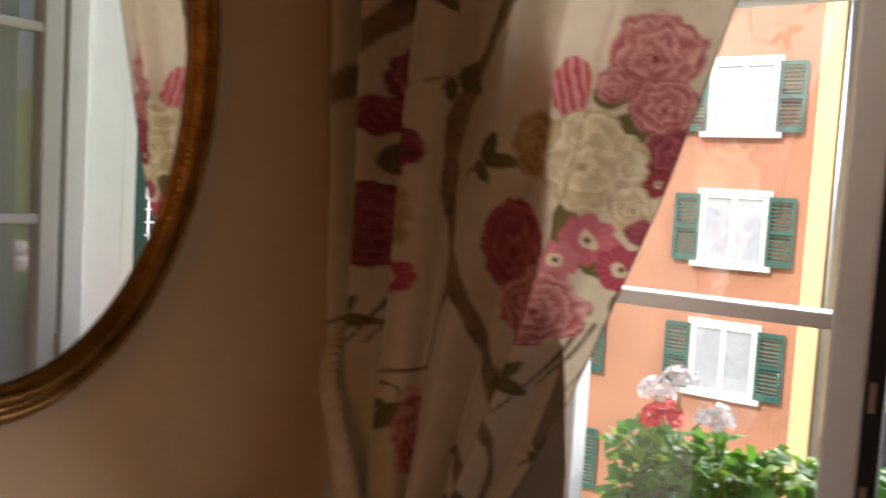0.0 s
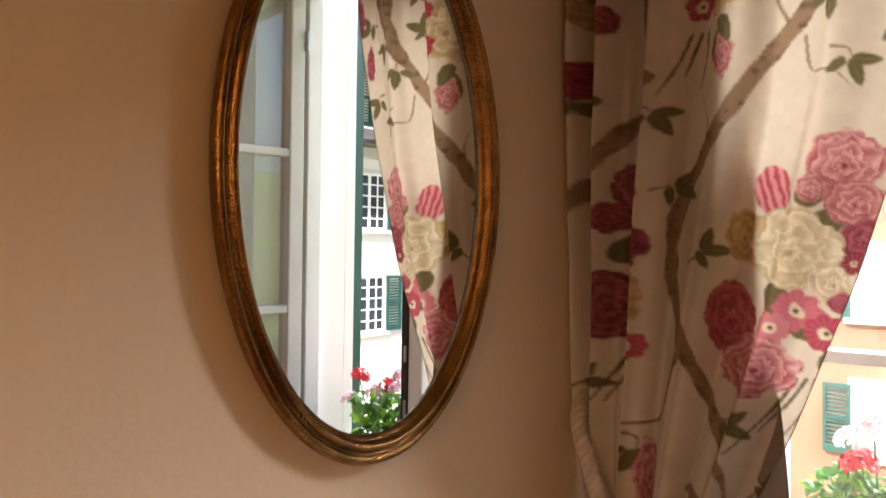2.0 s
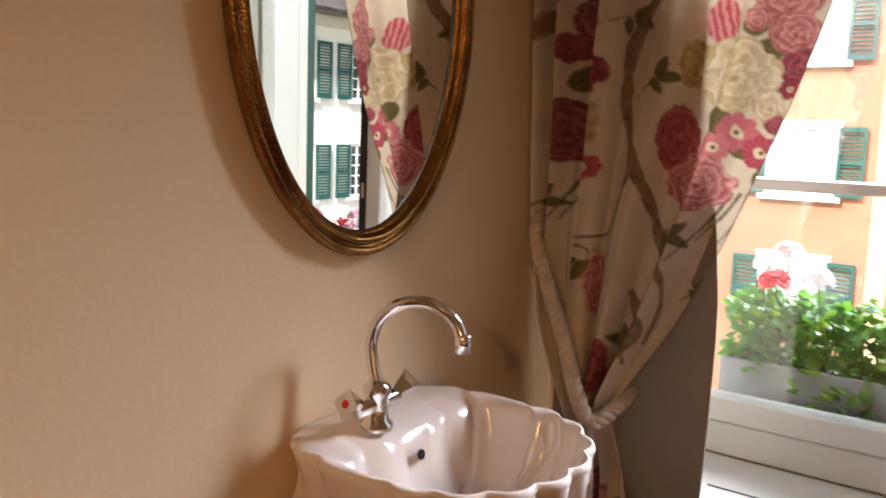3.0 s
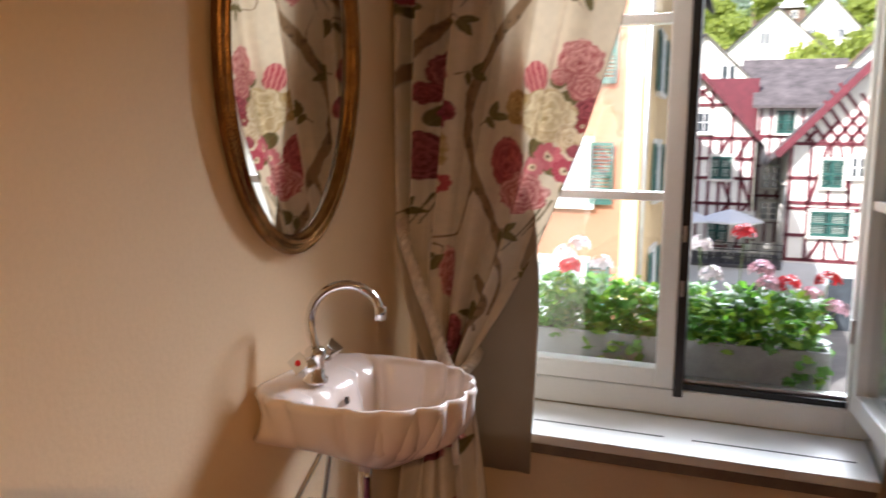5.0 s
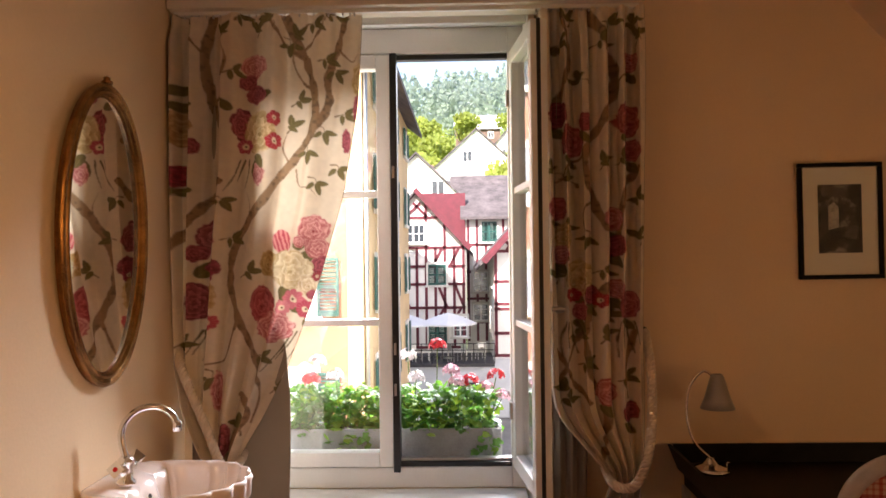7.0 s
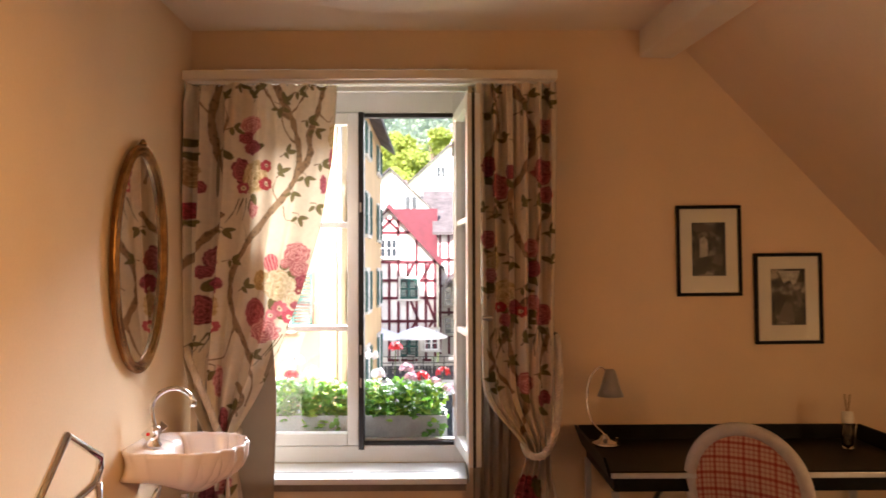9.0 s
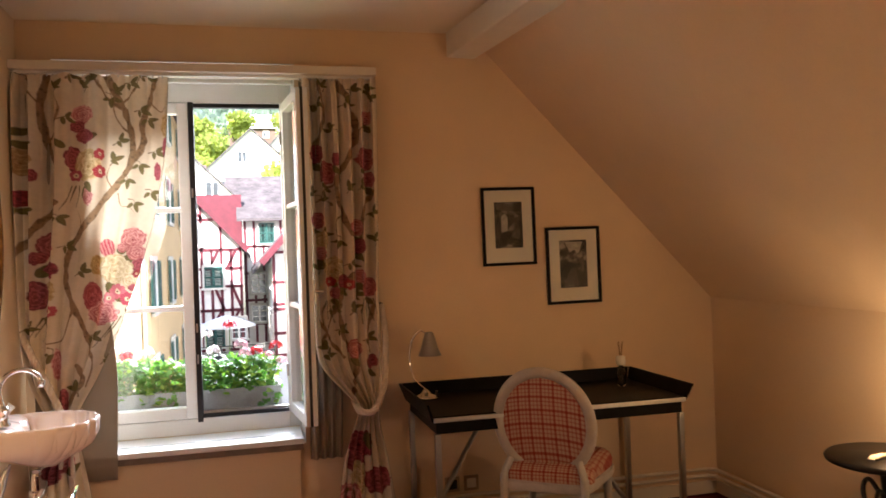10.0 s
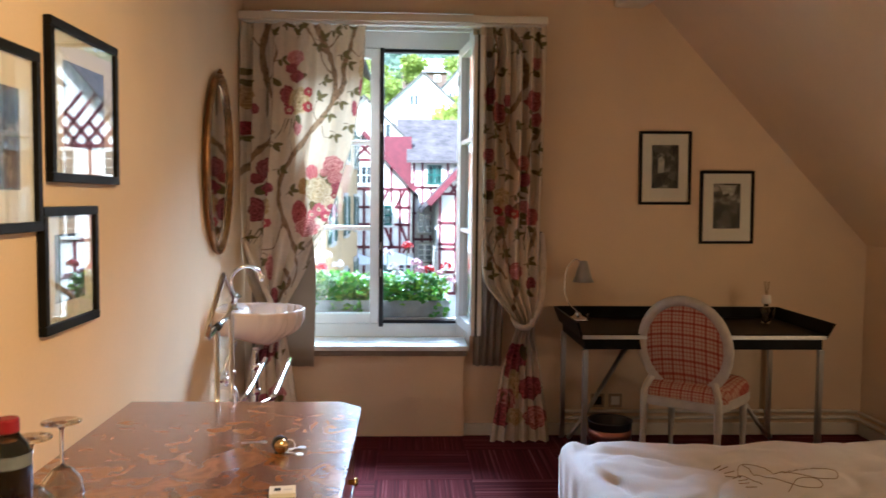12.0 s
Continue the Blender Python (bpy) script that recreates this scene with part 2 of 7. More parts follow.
part("window_frame", bm, WHITE, reveal)
part("lintel_board", boxes((WX0 + 0.004, WX1 - 0.004, 0.10, 0.30, 2.492, 2.545), (WX0 + 0.004, WX1 - 0.004, 0.07, 0.10, 2.455, 2.545), bevel=0.006), WHITE, reveal)
part("window_sill", boxes((WX0 - 0.06, 1.345, -0.075, FY0 - 0.001, 0.532, 0.562), bevel=0.006), WHITE, reveal)
part("sill_edge", boxes((WX0 - 0.05, 1.34, -0.066, -0.037, 0.4995, 0.5315), bevel=0.003), material("shaded_sill_wood", (0.20, 0.15, 0.11), 0.6, var=0.2, scale=12), reveal, "brown wooden strip under the sill")
for x0, x1 in ((0.40, 0.79), (0.87, 1.30)):
    part("sill_slot", boxes((x0, x1, 0.045, 0.052, 0.5622, 0.5632)), GASKET, reveal)
part("outer_jamb", boxes((WX1 - 0.004, WX1 + 0.05, 0.501, 0.55, 0.605, WZ1), bevel=0.003), WHITE, reveal, "white rendered outer jamb")
part("outer_sill", boxes((WX0 - 0.05, WX1 + 0.05, 0.322, 0.62, 0.55, 0.60), bevel=0.005), material("outer_sill_stone", (0.42, 0.41, 0.38), 0.8, var=0.15), reveal)


def sash(parent, x0, x1, y0, y1):
    """A casement of three panes: stiles, rails, two glazing bars and the glass."""
    w = 0.058
    bm = boxes((x0, x0 + w, y0, y1, SZ0, SZ1), (x1 - w, x1, y0, y1, SZ0, SZ1), (x0 + w, x1 - w, y0, y1, SZ0, SZ0 + 0.062), (x0 + w, x1 - w, y0, y1, SZ1 - w, SZ1), bevel=0.006)
    part("sash_frame", bm, WHITE, parent)
    ym = (y0 + y1) / 2
    cuts = [SZ0 + 0.062, 1.256, 1.795, SZ1 - w]
    for z in cuts[1:3]:
        part("glazing_bar", boxes((x0 + w - 0.002, x1 - w + 0.002, y0 + 0.006, y1 - 0.006, z - 0.014, z + 0.014), bevel=0.005), WHITE, parent)
    for a, b in zip(cuts, cuts[1:]):
        p = part("pane", boxes((x0 + w - 0.003, x1 - w + 0.003, ym - 0.002, ym + 0.002, a + 0.008, b - 0.008)), PANE, parent)
        p.visible_shadow = False


closed = part("closed_sash", boxes((0.248, 0.254, FY0 + 0.03, FY0 + 0.04, SZ0, SZ0 + 0.01)), WHITE, reveal)
sash(closed, 0.248, MX - 0.004, FY0 - 0.012, FY1 - 0.012)
part("seal", boxes((MX - 0.004, MX + 0.024, FY0 - 0.013, FY1 - 0.006, SZ0 - 0.022, SZ1 + 0.006), (MX + 0.024, HX, FY0 + 0.012, FY1 - 0.012, SZ0 - 0.004, SZ0 + 0.016),
                   (MX + 0.024, HX, FY0 + 0.012, FY1 - 0.012, SZ1 - 0.018, SZ1 + 0.003), bevel=0.002), GASKET, reveal, "black rubber seal round the opening")
part("threshold", boxes((MX + 0.024, HX, FY0 + 0.03, FY1, SZ0 + 0.016, SZ0 + 0.028), bevel=0.002), STEEL, reveal)
for z in (0.95, 1.12, 1.86):
    part("lock_plate", boxes((MX + 0.002, MX + 0.012, FY0 - 0.016, FY0 - 0.012, z, z + 0.05), bevel=0.001), STEEL, reveal)
open_sash = thing("open_casement", "white window casement swung open into the room", "window", (HX, FY0 - 0.01, 0), 0)
open_sash.matrix_world = pose(HX + 0.004, FY0 - 0.012, 0, 0, 0, 96)
sash(open_sash, -0.488, 0.0, -0.062, 0.0)
part("seal", boxes((-0.4925, -0.4885, -0.036, -0.022, SZ0, SZ1)), GASKET, open_sash, "black rubber seal on the free edge")
part("handle_plate", boxes((-0.475, -0.445, -0.070, -0.0625, 1.27, 1.40), bevel=0.003), STEEL, open_sash)
part("window_handle", tube(arc_path([(-0.46, -0.068, 1.335), (-0.46, -0.107, 1.335), (-0.45, -0.114, 1.33), (-0.36, -0.112, 1.32)], 5), 0.009), STEEL, open_sash, "metal window handle", True)
for z in (0.85, 2.15):
    part("hinge", lathe([(0.0, 0), (0.009, 0), (0.009, 0.07), (0.0, 0.07)], 10, (0.003, 0.004, z)), STEEL, open_sash)

# ---- curtain board, lining and flowered curtains ----
board = thing("curtain_board", "off-white painted curtain board over the window", "curtain rail", (0.0, 0, 0))
part("board", boxes((0.003, 1.778, -0.165, -0.002, 2.462, 2.505), bevel=0.004), OFFWHITE, board)
part("track", boxes((0.02, 1.76, -0.128, -0.108, 2.448, 2.4615)), WHITE, board)
for k in range(26):
    x = 0.03 + k * 0.0272 if k < 25 else 0.70
    part("glider", boxes((x - 0.003, x + 0.003, -0.122, -0.114, 2.437, 2.449)), STEEL, board)
for k in range(14):
    x = 1.38 + k * 0.028
    part("glider", boxes((x - 0.003, x + 0.003, -0.122, -0.114, 2.437, 2.449)), STEEL, board)


def drape(name, x0, x1, z0, z1, y, folds, depth, label):
    """A plain hanging cloth with thickness and soft folds."""
    bm = bmesh.new()
    nx, nz = 60, 24
    grid = []
    for back in (0, 1):
        rows = []
        for j in range(nz + 1):
            z = z1 + (z0 - z1) * j / nz
            rows.append([bm.verts.new((x0 + (x1 - x0 - 0.07 * min(1.0, max(0.0, z - 1.0)) - 0.008 * math.sin(5 * z)) * i / nx, y + back * 0.004 + depth * math.sin(folds * 2 * math.pi * i / nx + 0.4 * math.sin(z * 2)) + 0.004 * math.sin(7 * z + i * 0.2), z + 0.0012 * math.sin(i * 0.5))) for i in range(nx + 1)])
        grid.append(rows)
    for rows in grid:
        for j in range(nz):
            for i in range(nx):
                bm.faces.new((rows[j][i], rows[j][i + 1], rows[j + 1][i + 1], rows[j + 1][i]))
    f, b = grid
    for j in range(nz):
        bm.faces.new((f[j][0], f[j + 1][0], b[j + 1][0], b[j][0]))
        bm.faces.new((f[j][nx], f[j + 1][nx], b[j + 1][nx], b[j][nx]))
    for i in range(nx):
        bm.faces.new((f[nz][i], f[nz][i + 1], b[nz][i + 1], b[nz][i]))
    return tagged(part(name, bm, GREYCLOTH, smooth=True), label, "curtain", "plain side curtains")


drape("lining_curtain", 0.06, 0.43, 0.442, 2.44, -0.088, 0.6, 0.006, "plain grey-beige side curtain hanging flat behind the flowered one")
drape("lining_curtain", 1.375, 1.55, 0.445, 2.44, -0.075, 4.0, 0.016, "plain grey-beige side curtain hanging in folds")


class Cloth:
    """A painted cotton print: colours over x, z in metres, two millimetres a cell."""

    def __init__(self, x0, x1, z0, z1):
        self.x0, self.z0, self.step = x0, z0, 0.002
        self.xs = np.arange(x0, x1, self.step)
        self.zs = np.arange(z0, z1, self.step)
        self.X, self.Z = np.meshgrid(self.xs, self.zs)
        self.rng = np.random.default_rng(11)
        self.c = np.empty(self.X.shape + (3,))
        self.c[:] = (0.76, 0.67, 0.54)
        self.wob = self.soft_noise(0.012), self.soft_noise(0.03)

    def soft_noise(self, size):
        n = self.rng.random((int(3 / size) + 3, int(2 / size) + 3))
        a, b = (self.Z - self.z0) / size, (self.X - self.x0) / size
        i, j = a.astype(int), b.astype(int)
        u, v = a - i, b - j
        u, v = u * u * (3 - 2 * u), v * v * (3 - 2 * v)
        return (n[i, j] * (1 - u) * (1 - v) + n[i + 1, j] * u * (1 - v) + n[i, j + 1] * (1 - u) * v + n[i + 1, j + 1] * u * v) - 0.5

    def lay(self, cover, color):
        cover = np.clip(cover, 0, 1)[..., None]
        self.c = self.c * (1 - cover) + np.asarray(color) * cover

    def local(self, x, z, a=0.0, sx=1.0, sz=1.0):
        dx, dz = self.X - x, self.Z - z
        ca, sa = math.cos(a), math.sin(a)
        return (dx * ca + dz * sa) / sx, (-dx * sa + dz * ca) / sz

    def rose(self, x, z, r, light, deep, turns=3.2, sx=1.0, sz=1.0):
        """A full bloom of overlapping painted petals, pale at the lip, dark at the base, round a small heart."""
        r = r * 1.08
        reach = 1.35 * r * max(sx, sz)
        i0, i1 = np.searchsorted(self.zs, (z - reach, z + reach))
        j0, j1 = np.searchsorted(self.xs, (x - reach, x + reach))
        if i1 - i0 < 3 or j1 - j0 < 3:
            return
        X, Z = (self.X[i0:i1, j0:j1] - x) / (r * sx), (self.Z[i0:i1, j0:j1] - z) / (r * sz)
        w0, w1 = self.wob[0][i0:i1, j0:j1], self.wob[1][i0:i1, j0:j1]
        tile = self.c[i0:i1, j0:j1].copy()
        light, deep = np.asarray(light), np.asarray(deep)
        d = np.hypot(X, Z + 0.06 * (1 - np.hypot(X, Z))) + 0.16 * w0 + 0.14 * w1
        a = np.arctan2(Z, X)
        turn = self.rng.random() * 6.28
        edge = 0.90 + 0.10 * np.abs(np.sin(3.5 * a + turn)) ** 0.6
        cover = np.clip((edge - d) * r / 0.0028, 0, 1)[..., None]
        # scalloped petals, ring on ring: a pale lip, a mid body, a dark seam under the next
        petals = max(3.0, turns * 1.15)
        q = d * petals
        for k in range(2):
            ring = np.floor(q)
            q = d * petals + 0.42 * np.abs(np.sin((2.5 + 0.5 * (ring % 2)) * a + turn + ring * 1.9)) + 0.25 * w1
        f = q - np.floor(q)
        lip = 0.24 + 0.50 * f ** 1.3 + 0.30 * np.clip((f - 0.72) / 0.2, 0, 1) - 0.30 * np.clip((0.16 - f) / 0.16, 0, 1)
        lip = lip + 0.10 * np.sin(a * 23 + 9 * w1) * f + 0.35 * w0 - 0.16 * np.clip(-Z, 0, 1)
        lip = np.clip(lip, 0, 1)[..., None]
        tile = tile * (1 - cover) + (deep * (1 - lip) + light * lip) * cover
        heart = np.clip((0.10 - np.hypot(X, Z + 0.10) + 0.12 * w0) * r / 0.003, 0, 1)[..., None]
        tile = tile * (1 - heart) + deep * 0.8 * heart
        self.c[i0:i1, j0:j1] = tile

    def daisy(self, x, z, r, rim, heart=(0.80, 0.68, 0.50), n=6):
        """A small open flower: scalloped dark petals, pale veins and a pale eye."""
        u, v = self.local(x, z)
        d, a = np.hypot(u, v) / r, np.arctan2(v, u)
        seed = self.rng.random() * 6
        edge = 0.84 + 0.16 * np.abs(np.sin(n / 2 * a + seed)) + 0.2 * self.wob[0]
        self.lay((edge - d) * r / 0.003, rim)
        self.lay(np.clip((0.9 - d) * 6, 0, 1) * np.clip(np.cos(n * 2 * a + seed) - 0.35, 0, 1) * (d > 0.3) * 0.5, (0.72, 0.36, 0.36))
        self.lay((0.34 + 0.3 * self.wob[0] - d) * r / 0.003, heart)
        self.lay((0.15 - d) * r / 0.002, (0.12, 0.05, 0.02))

    def tulip(self, x, z, w, h, a=0.0):
        u, v = self.local(x, z, a)
        d = np.hypot(u / w, v / h * (1 + 0.12 * (u / w) ** 2)) + 0.15 * self.wob[0]
        streak = 0.5 + 0.5 * np.sin(u / w * 15 + 1.5 * np.sin(v / h * 2) + 3 * self.wob[0])
        cov = np.clip((1 - d) * w / 0.003, 0, 1)[..., None]
        col = np.array((0.50, 0.045, 0.085)) * (1 - streak[..., None]) + np.array((0.80, 0.36, 0.36)) * streak[..., None]
        self.c = self.c * (1 - cov) + col * cov

    def leaf(self, x, z, length, a, color=(0.15, 0.125, 0.045)):
        u, v = self.local(x, z, a)
        w = 0.30 * length * np.sqrt(np.clip(1 - (u / length * 2 - 1) ** 2, 0, 1)) * (1.1 - u / length * 0.5)
        self.lay((w - np.abs(v)) / 0.003 * ((u > 0) & (u < length)), color)
        self.lay((0.0012 - np.abs(v)) / 0.001 * ((u > 0) & (u < length)) * 0.5, (0.30, 0.26, 0.12))

    def stroke(self, points, w0, w1, color, rough=0.35):
        """A branch or stem that tapers along a smooth path."""
        P = [(p.x, p.z) for p in arc_path([(x, 0, z) for x, z in points], 8)]
        best = np.full(self.X.shape, 9.0)
        for k, ((ax, az), (bx, bz)) in enumerate(zip(P, P[1:])):
            w = w0 + (w1 - w0) * k / max(1, len(P) - 2)
            dx, dz = bx - ax, bz - az
            t = np.clip(((self.X - ax) * dx + (self.Z - az) * dz) / (dx * dx + dz * dz + 1e-9), 0, 1)
            d = np.hypot(self.X - ax - t * dx, self.Z - az - t * dz) - w * (1 + rough * 2 * self.wob[1])
            best = np.minimum(best, d)
        self.lay(-best / 0.003, color)
        self.lay(np.clip(-best / 0.003, 0, 1) * np.clip(self.wob[0] * 2.2, 0, 1), tuple(c * 0.45 for c in color))

    def stems(self, x, z, n, length, lean, color=(0.13, 0.10, 0.04)):
        for k in range(n):
            dx, ln = (k - n / 2) * 0.030, length * (0.62 + 0.38 * ((k * 7 + n) % 5) / 4)
            self.stroke([(x + dx * 0.5, z), (x + dx * 0.8 + lean * 0.25, z - ln * 0.45), (x + dx + lean * ln / length, z - ln)], 0.0042, 0.0028, color, 0.3)

    def twig(self, x, z, length, a, color=(0.24, 0.16, 0.085)):
        ex, ez = x + length * math.cos(a), z + length * math.sin(a)
        self.stroke([(x, z), ((x + ex) / 2 + 0.008, (z + ez) / 2 + 0.006), (ex, ez)], 0.004, 0.002, color, 0.2)
        self.leaf(ex, ez, 0.045, a + 0.5)
        self.leaf(ex, ez, 0.05, a - 0.7)
        self.leaf(ex - 0.01, ez, 0.038, a - 1.8)

    def fade(self):
        """Softens the print: ink sunk into the weave, slightly uneven."""
        self.c = self.c * 0.94 + 0.06 * np.array((0.52, 0.42, 0.34))
        self.c *= (1 + 0.07 * self.wob[0] + 0.05 * self.wob[1])[..., None]
        self.c[1:-1, 1:-1] = 0.5 * self.c[1:-1, 1:-1] + 0.125 * (self.c[:-2, 1:-1] + self.c[2:, 1:-1] + self.c[1:-1, :-2] + self.c[1:-1, 2:])

    def color_at(self, x, z):
        i = np.clip(((z - self.z0) / self.step).astype(int), 0, len(self.zs) - 1)
        j = np.clip(((x - self.x0) / self.step).astype(int), 0, len(self.xs) - 1)
        return self.c[i, j]


TAN, CREAM, CREAM_D = (0.33, 0.215, 0.125), (0.82, 0.70, 0.44), (0.46, 0.31, 0.12)
ROSE, ROSE_D, DEEP, DEEP_D = (0.80, 0.45, 0.43), (0.38, 0.045, 0.065), (0.52, 0.13, 0.17), (0.14, 0.010, 0.028)
GREEN = (0.15, 0.125, 0.045)


def print_left(c):
    c.stroke([(0.43, 2.46), (0.50, 2.30), (0.545, 2.15), (0.54, 2.02), (0.45, 1.88), (0.36, 1.76), (0.29, 1.66), (0.235, 1.55), (0.225, 1.42), (0.26, 1.30), (0.30, 1.19), (0.315, 1.14)], 0.016, 0.012, TAN)
    c.stroke([(0.67, 2.46), (0.635, 2.32), (0.60, 2.20), (0.60, 2.10), (0.53, 1.99)], 0.012, 0.015, TAN)
    c.stroke([(0.17, 2.46), (0.135, 2.30), (0.15, 2.12), (0.19, 1.97)], 0.016, 0.010, TAN)
    c.stroke([(0.20, 1.82), (0.12, 1.72), (0.03, 1.60), (-0.02, 1.52)], 0.013, 0.017, TAN)
    c.stroke([(0.36, 2.46), (0.42, 2.36), (0.50, 2.28)], 0.007, 0.011, TAN)
    c.stroke([(0.255, 1.30), (0.20, 1.16), (0.16, 1.14), (0.11, 1.14)], 0.006, 0.003, TAN)
    c.stroke([(0.26, 1.02), (0.285, 0.95), (0.24, 0.88), (0.21, 0.78)], 0.014, 0.010, TAN)
    c.stroke([(0.315, 1.14), (0.33, 1.02), (0.30, 0.92)], 0.008, 0.004, TAN)
    c.stroke([(0.47, 1.86), (0.48, 1.80), (0.52, 1.79), (0.55, 1.76)], 0.004, 0.002, TAN)
    c.stroke([(0.29, 1.66), (0.30, 1.72), (0.285, 1.78)], 0.004, 0.002, TAN)
    for x, z, a in ((0.52, 1.83, -0.6), (0.44, 2.36, -0.9), (0.46, 2.10, 0.7), (0.565, 2.26, 0.3), (0.27, 1.46, 0.7), (0.30, 1.16, 0.1), (0.20, 1.60, 0.2), (0.06, 1.76, 2.9), (0.02, 1.20, 0.5),
                    (0.62, 2.06, 0.2), (0.14, 1.12, -1.2), (0.36, 1.02, 0.8), (0.27, 0.88, 2.2)):
        c.twig(x, z, 0.035, a)
    c.leaf(0.34, 1.90, 0.07, -2.0)
    c.leaf(0.24, 2.08, 0.06, 2.2)
    c.stems(0.29, 1.90, 3, 0.13, -0.035)
    c.stems(0.475, 1.25, 4, 0.14, -0.08)
    c.stems(0.13, 1.26, 3, 0.14, -0.05)
    # upper bouquet
    c.rose(0.325, 2.25, 0.045, ROSE, ROSE_D, 3.6)
    c.rose(0.30, 2.19, 0.03, DEEP, DEEP_D, 2.5)
    c.leaf(0.30, 2.13, 0.09, 0.2, GREEN)
    c.rose(0.33, 2.14, 0.036, DEEP, DEEP_D, 2.5)
    c.rose(0.275, 2.03, 0.048, DEEP, DEEP_D, 3.0, 0.8, 1.25)
    c.rose(0.345, 2.00, 0.068, CREAM, CREAM_D, 2.6, 0.9, 1.1)
    c.daisy(0.395, 2.05, 0.030, (0.42, 0.02, 0.04))
    c.daisy(0.395, 1.965, 0.034, (0.42, 0.02, 0.04))
    c.daisy(0.285, 1.95, 0.03, (0.40, 0.05, 0.10))
    c.rose(0.335, 1.845, 0.028, ROSE, ROSE_D, 2.4, 0.8, 1.6)
    c.leaf(0.33, 1.92, 0.06, -1.2, GREEN)
    c.stroke([(0.545, 2.15), (0.50, 2.19), (0.47, 2.26), (0.475, 2.34)], 0.006, 0.003, TAN)
    c.stroke([(0.50, 2.30), (0.56, 2.36), (0.585, 2.43)], 0.007, 0.004, TAN)
    c.stroke([(0.635, 2.32), (0.68, 2.27), (0.70, 2.30)], 0.005, 0.002, TAN)
    c.stroke([(0.135, 2.30), (0.09, 2.36), (0.07, 2.44)], 0.007, 0.004, TAN)
    c.stroke([(0.15, 2.12), (0.20, 2.18), (0.225, 2.27), (0.21, 2.35)], 0.007, 0.003, TAN)
    c.stroke([(0.45, 1.88), (0.43, 1.94), (0.445, 2.00)], 0.005, 0.002, TAN)
    for x, z, a in ((0.475, 2.34, 1.3), (0.585, 2.42, 1.0), (0.21, 2.35, 1.7), (0.07, 2.42, 2.2), (0.60, 2.24, -0.4), (0.40, 2.40, 2.4), (0.25, 2.42, 0.6), (0.52, 2.40, 0.2), (0.22, 2.22, 0.3),
                    (0.445, 2.00, 1.1), (0.50, 1.95, -0.9), (0.60, 1.88, -0.5), (0.66, 2.40, 1.9), (0.33, 2.36, 1.5), (0.56, 2.02, -0.7), (0.18, 1.76, -0.4)):
        c.twig(x, z, 0.03, a)
    # edge flowers near the free hem
    c.rose(0.705, 2.20, 0.035, CREAM, CREAM_D, 2.2, 0.7, 2.0)
    c.rose(0.70, 2.08, 0.032, DEEP, DEEP_D, 2.4, 0.6, 2.2)
    c.rose(0.655, 1.97, 0.026, DEEP, DEEP_D, 2.4, 0.6, 1.8)
    # large bouquet
    c.leaf(0.47, 1.56, 0.09, 1.0, GREEN)
    c.leaf(0.40, 1.42, 0.10, -0.8, GREEN)
    c.leaf(0.49, 1.30, 0.08, -1.2, GREEN)
    c.leaf(0.46, 1.50, 0.10, 0.6, GREEN)
    c.leaf(0.44, 1.35, 0.10, -0.2, GREEN)
    c.leaf(0.50, 1.33, 0.08, -0.6, GREEN)
    c.rose(0.535, 1.635, 0.054, (0.80, 0.45, 0.43), ROSE_D, 4.2)
    c.rose(0.545, 1.565, 0.042, ROSE, ROSE_D, 3.0)
    c.rose(0.555, 1.50, 0.036, DEEP, DEEP_D, 2.6)
    c.rose(0.485, 1.59, 0.022, (0.80, 0.46, 0.44), ROSE_D, 2.0)
    c.tulip(0.415, 1.590, 0.034, 0.050, 0.1)
    c.rose(0.365, 1.51, 0.036, (0.66, 0.48, 0.22), (0.36, 0.22, 0.07), 2.4, 0.8, 1.3)
    c.rose(0.450, 1.485, 0.074, (0.86, 0.78, 0.58), (0.56, 0.42, 0.22), 2.8, 1.0, 0.95)
    c.rose(0.510, 1.425, 0.042, (0.84, 0.76, 0.58), (0.50, 0.34, 0.18), 2.0, 0.8, 1.0)
    c.daisy(0.540, 1.46, 0.022, (0.26, 0.01, 0.03))
    c.rose(0.338, 1.355, 0.048, (0.60, 0.16, 0.18), (0.28, 0.03, 0.05), 2.8, 0.85, 1.5)
    c.daisy(0.455, 1.375, 0.040, (0.60, 0.14, 0.19), n=8)
    c.daisy(0.415, 1.345, 0.034, (0.66, 0.22, 0.26), n=8)
    c.daisy(0.495, 1.335, 0.036, (0.46, 0.05, 0.10), n=8)
    c.rose(0.385, 1.272, 0.058, ROSE, ROSE_D, 3.6, 1.15, 0.95)
    c.rose(0.52, 1.39, 0.02, DEEP, DEEP_D, 2)
    # bouquet in the dark folds
    c.leaf(0.10, 1.46, 0.09, 0.9, GREEN)
    c.rose(0.145, 1.61, 0.048, (0.58, 0.20, 0.24), DEEP_D, 3.2, 0.8, 1.2)
    c.rose(0.10, 1.55, 0.032, DEEP, DEEP_D, 2.2)
    c.rose(0.155, 1.50, 0.038, (0.46, 0.09, 0.14), (0.12, 0.006, 0.03), 2.4)
    c.daisy(0.155, 1.47, 0.028, (0.30, 0.02, 0.08))
    c.rose(0.15, 1.40, 0.042, (0.70, 0.56, 0.34), CREAM_D, 2.2, 0.7, 1.5)
    c.rose(0.09, 1.37, 0.052, (0.46, 0.12, 0.16), DEEP_D, 3.0, 0.8, 1.3)
    c.daisy(0.15, 1.295, 0.033, (0.50, 0.06, 0.10), n=8)
    c.leaf(0.12, 1.27, 0.07, -1.3, GREEN)
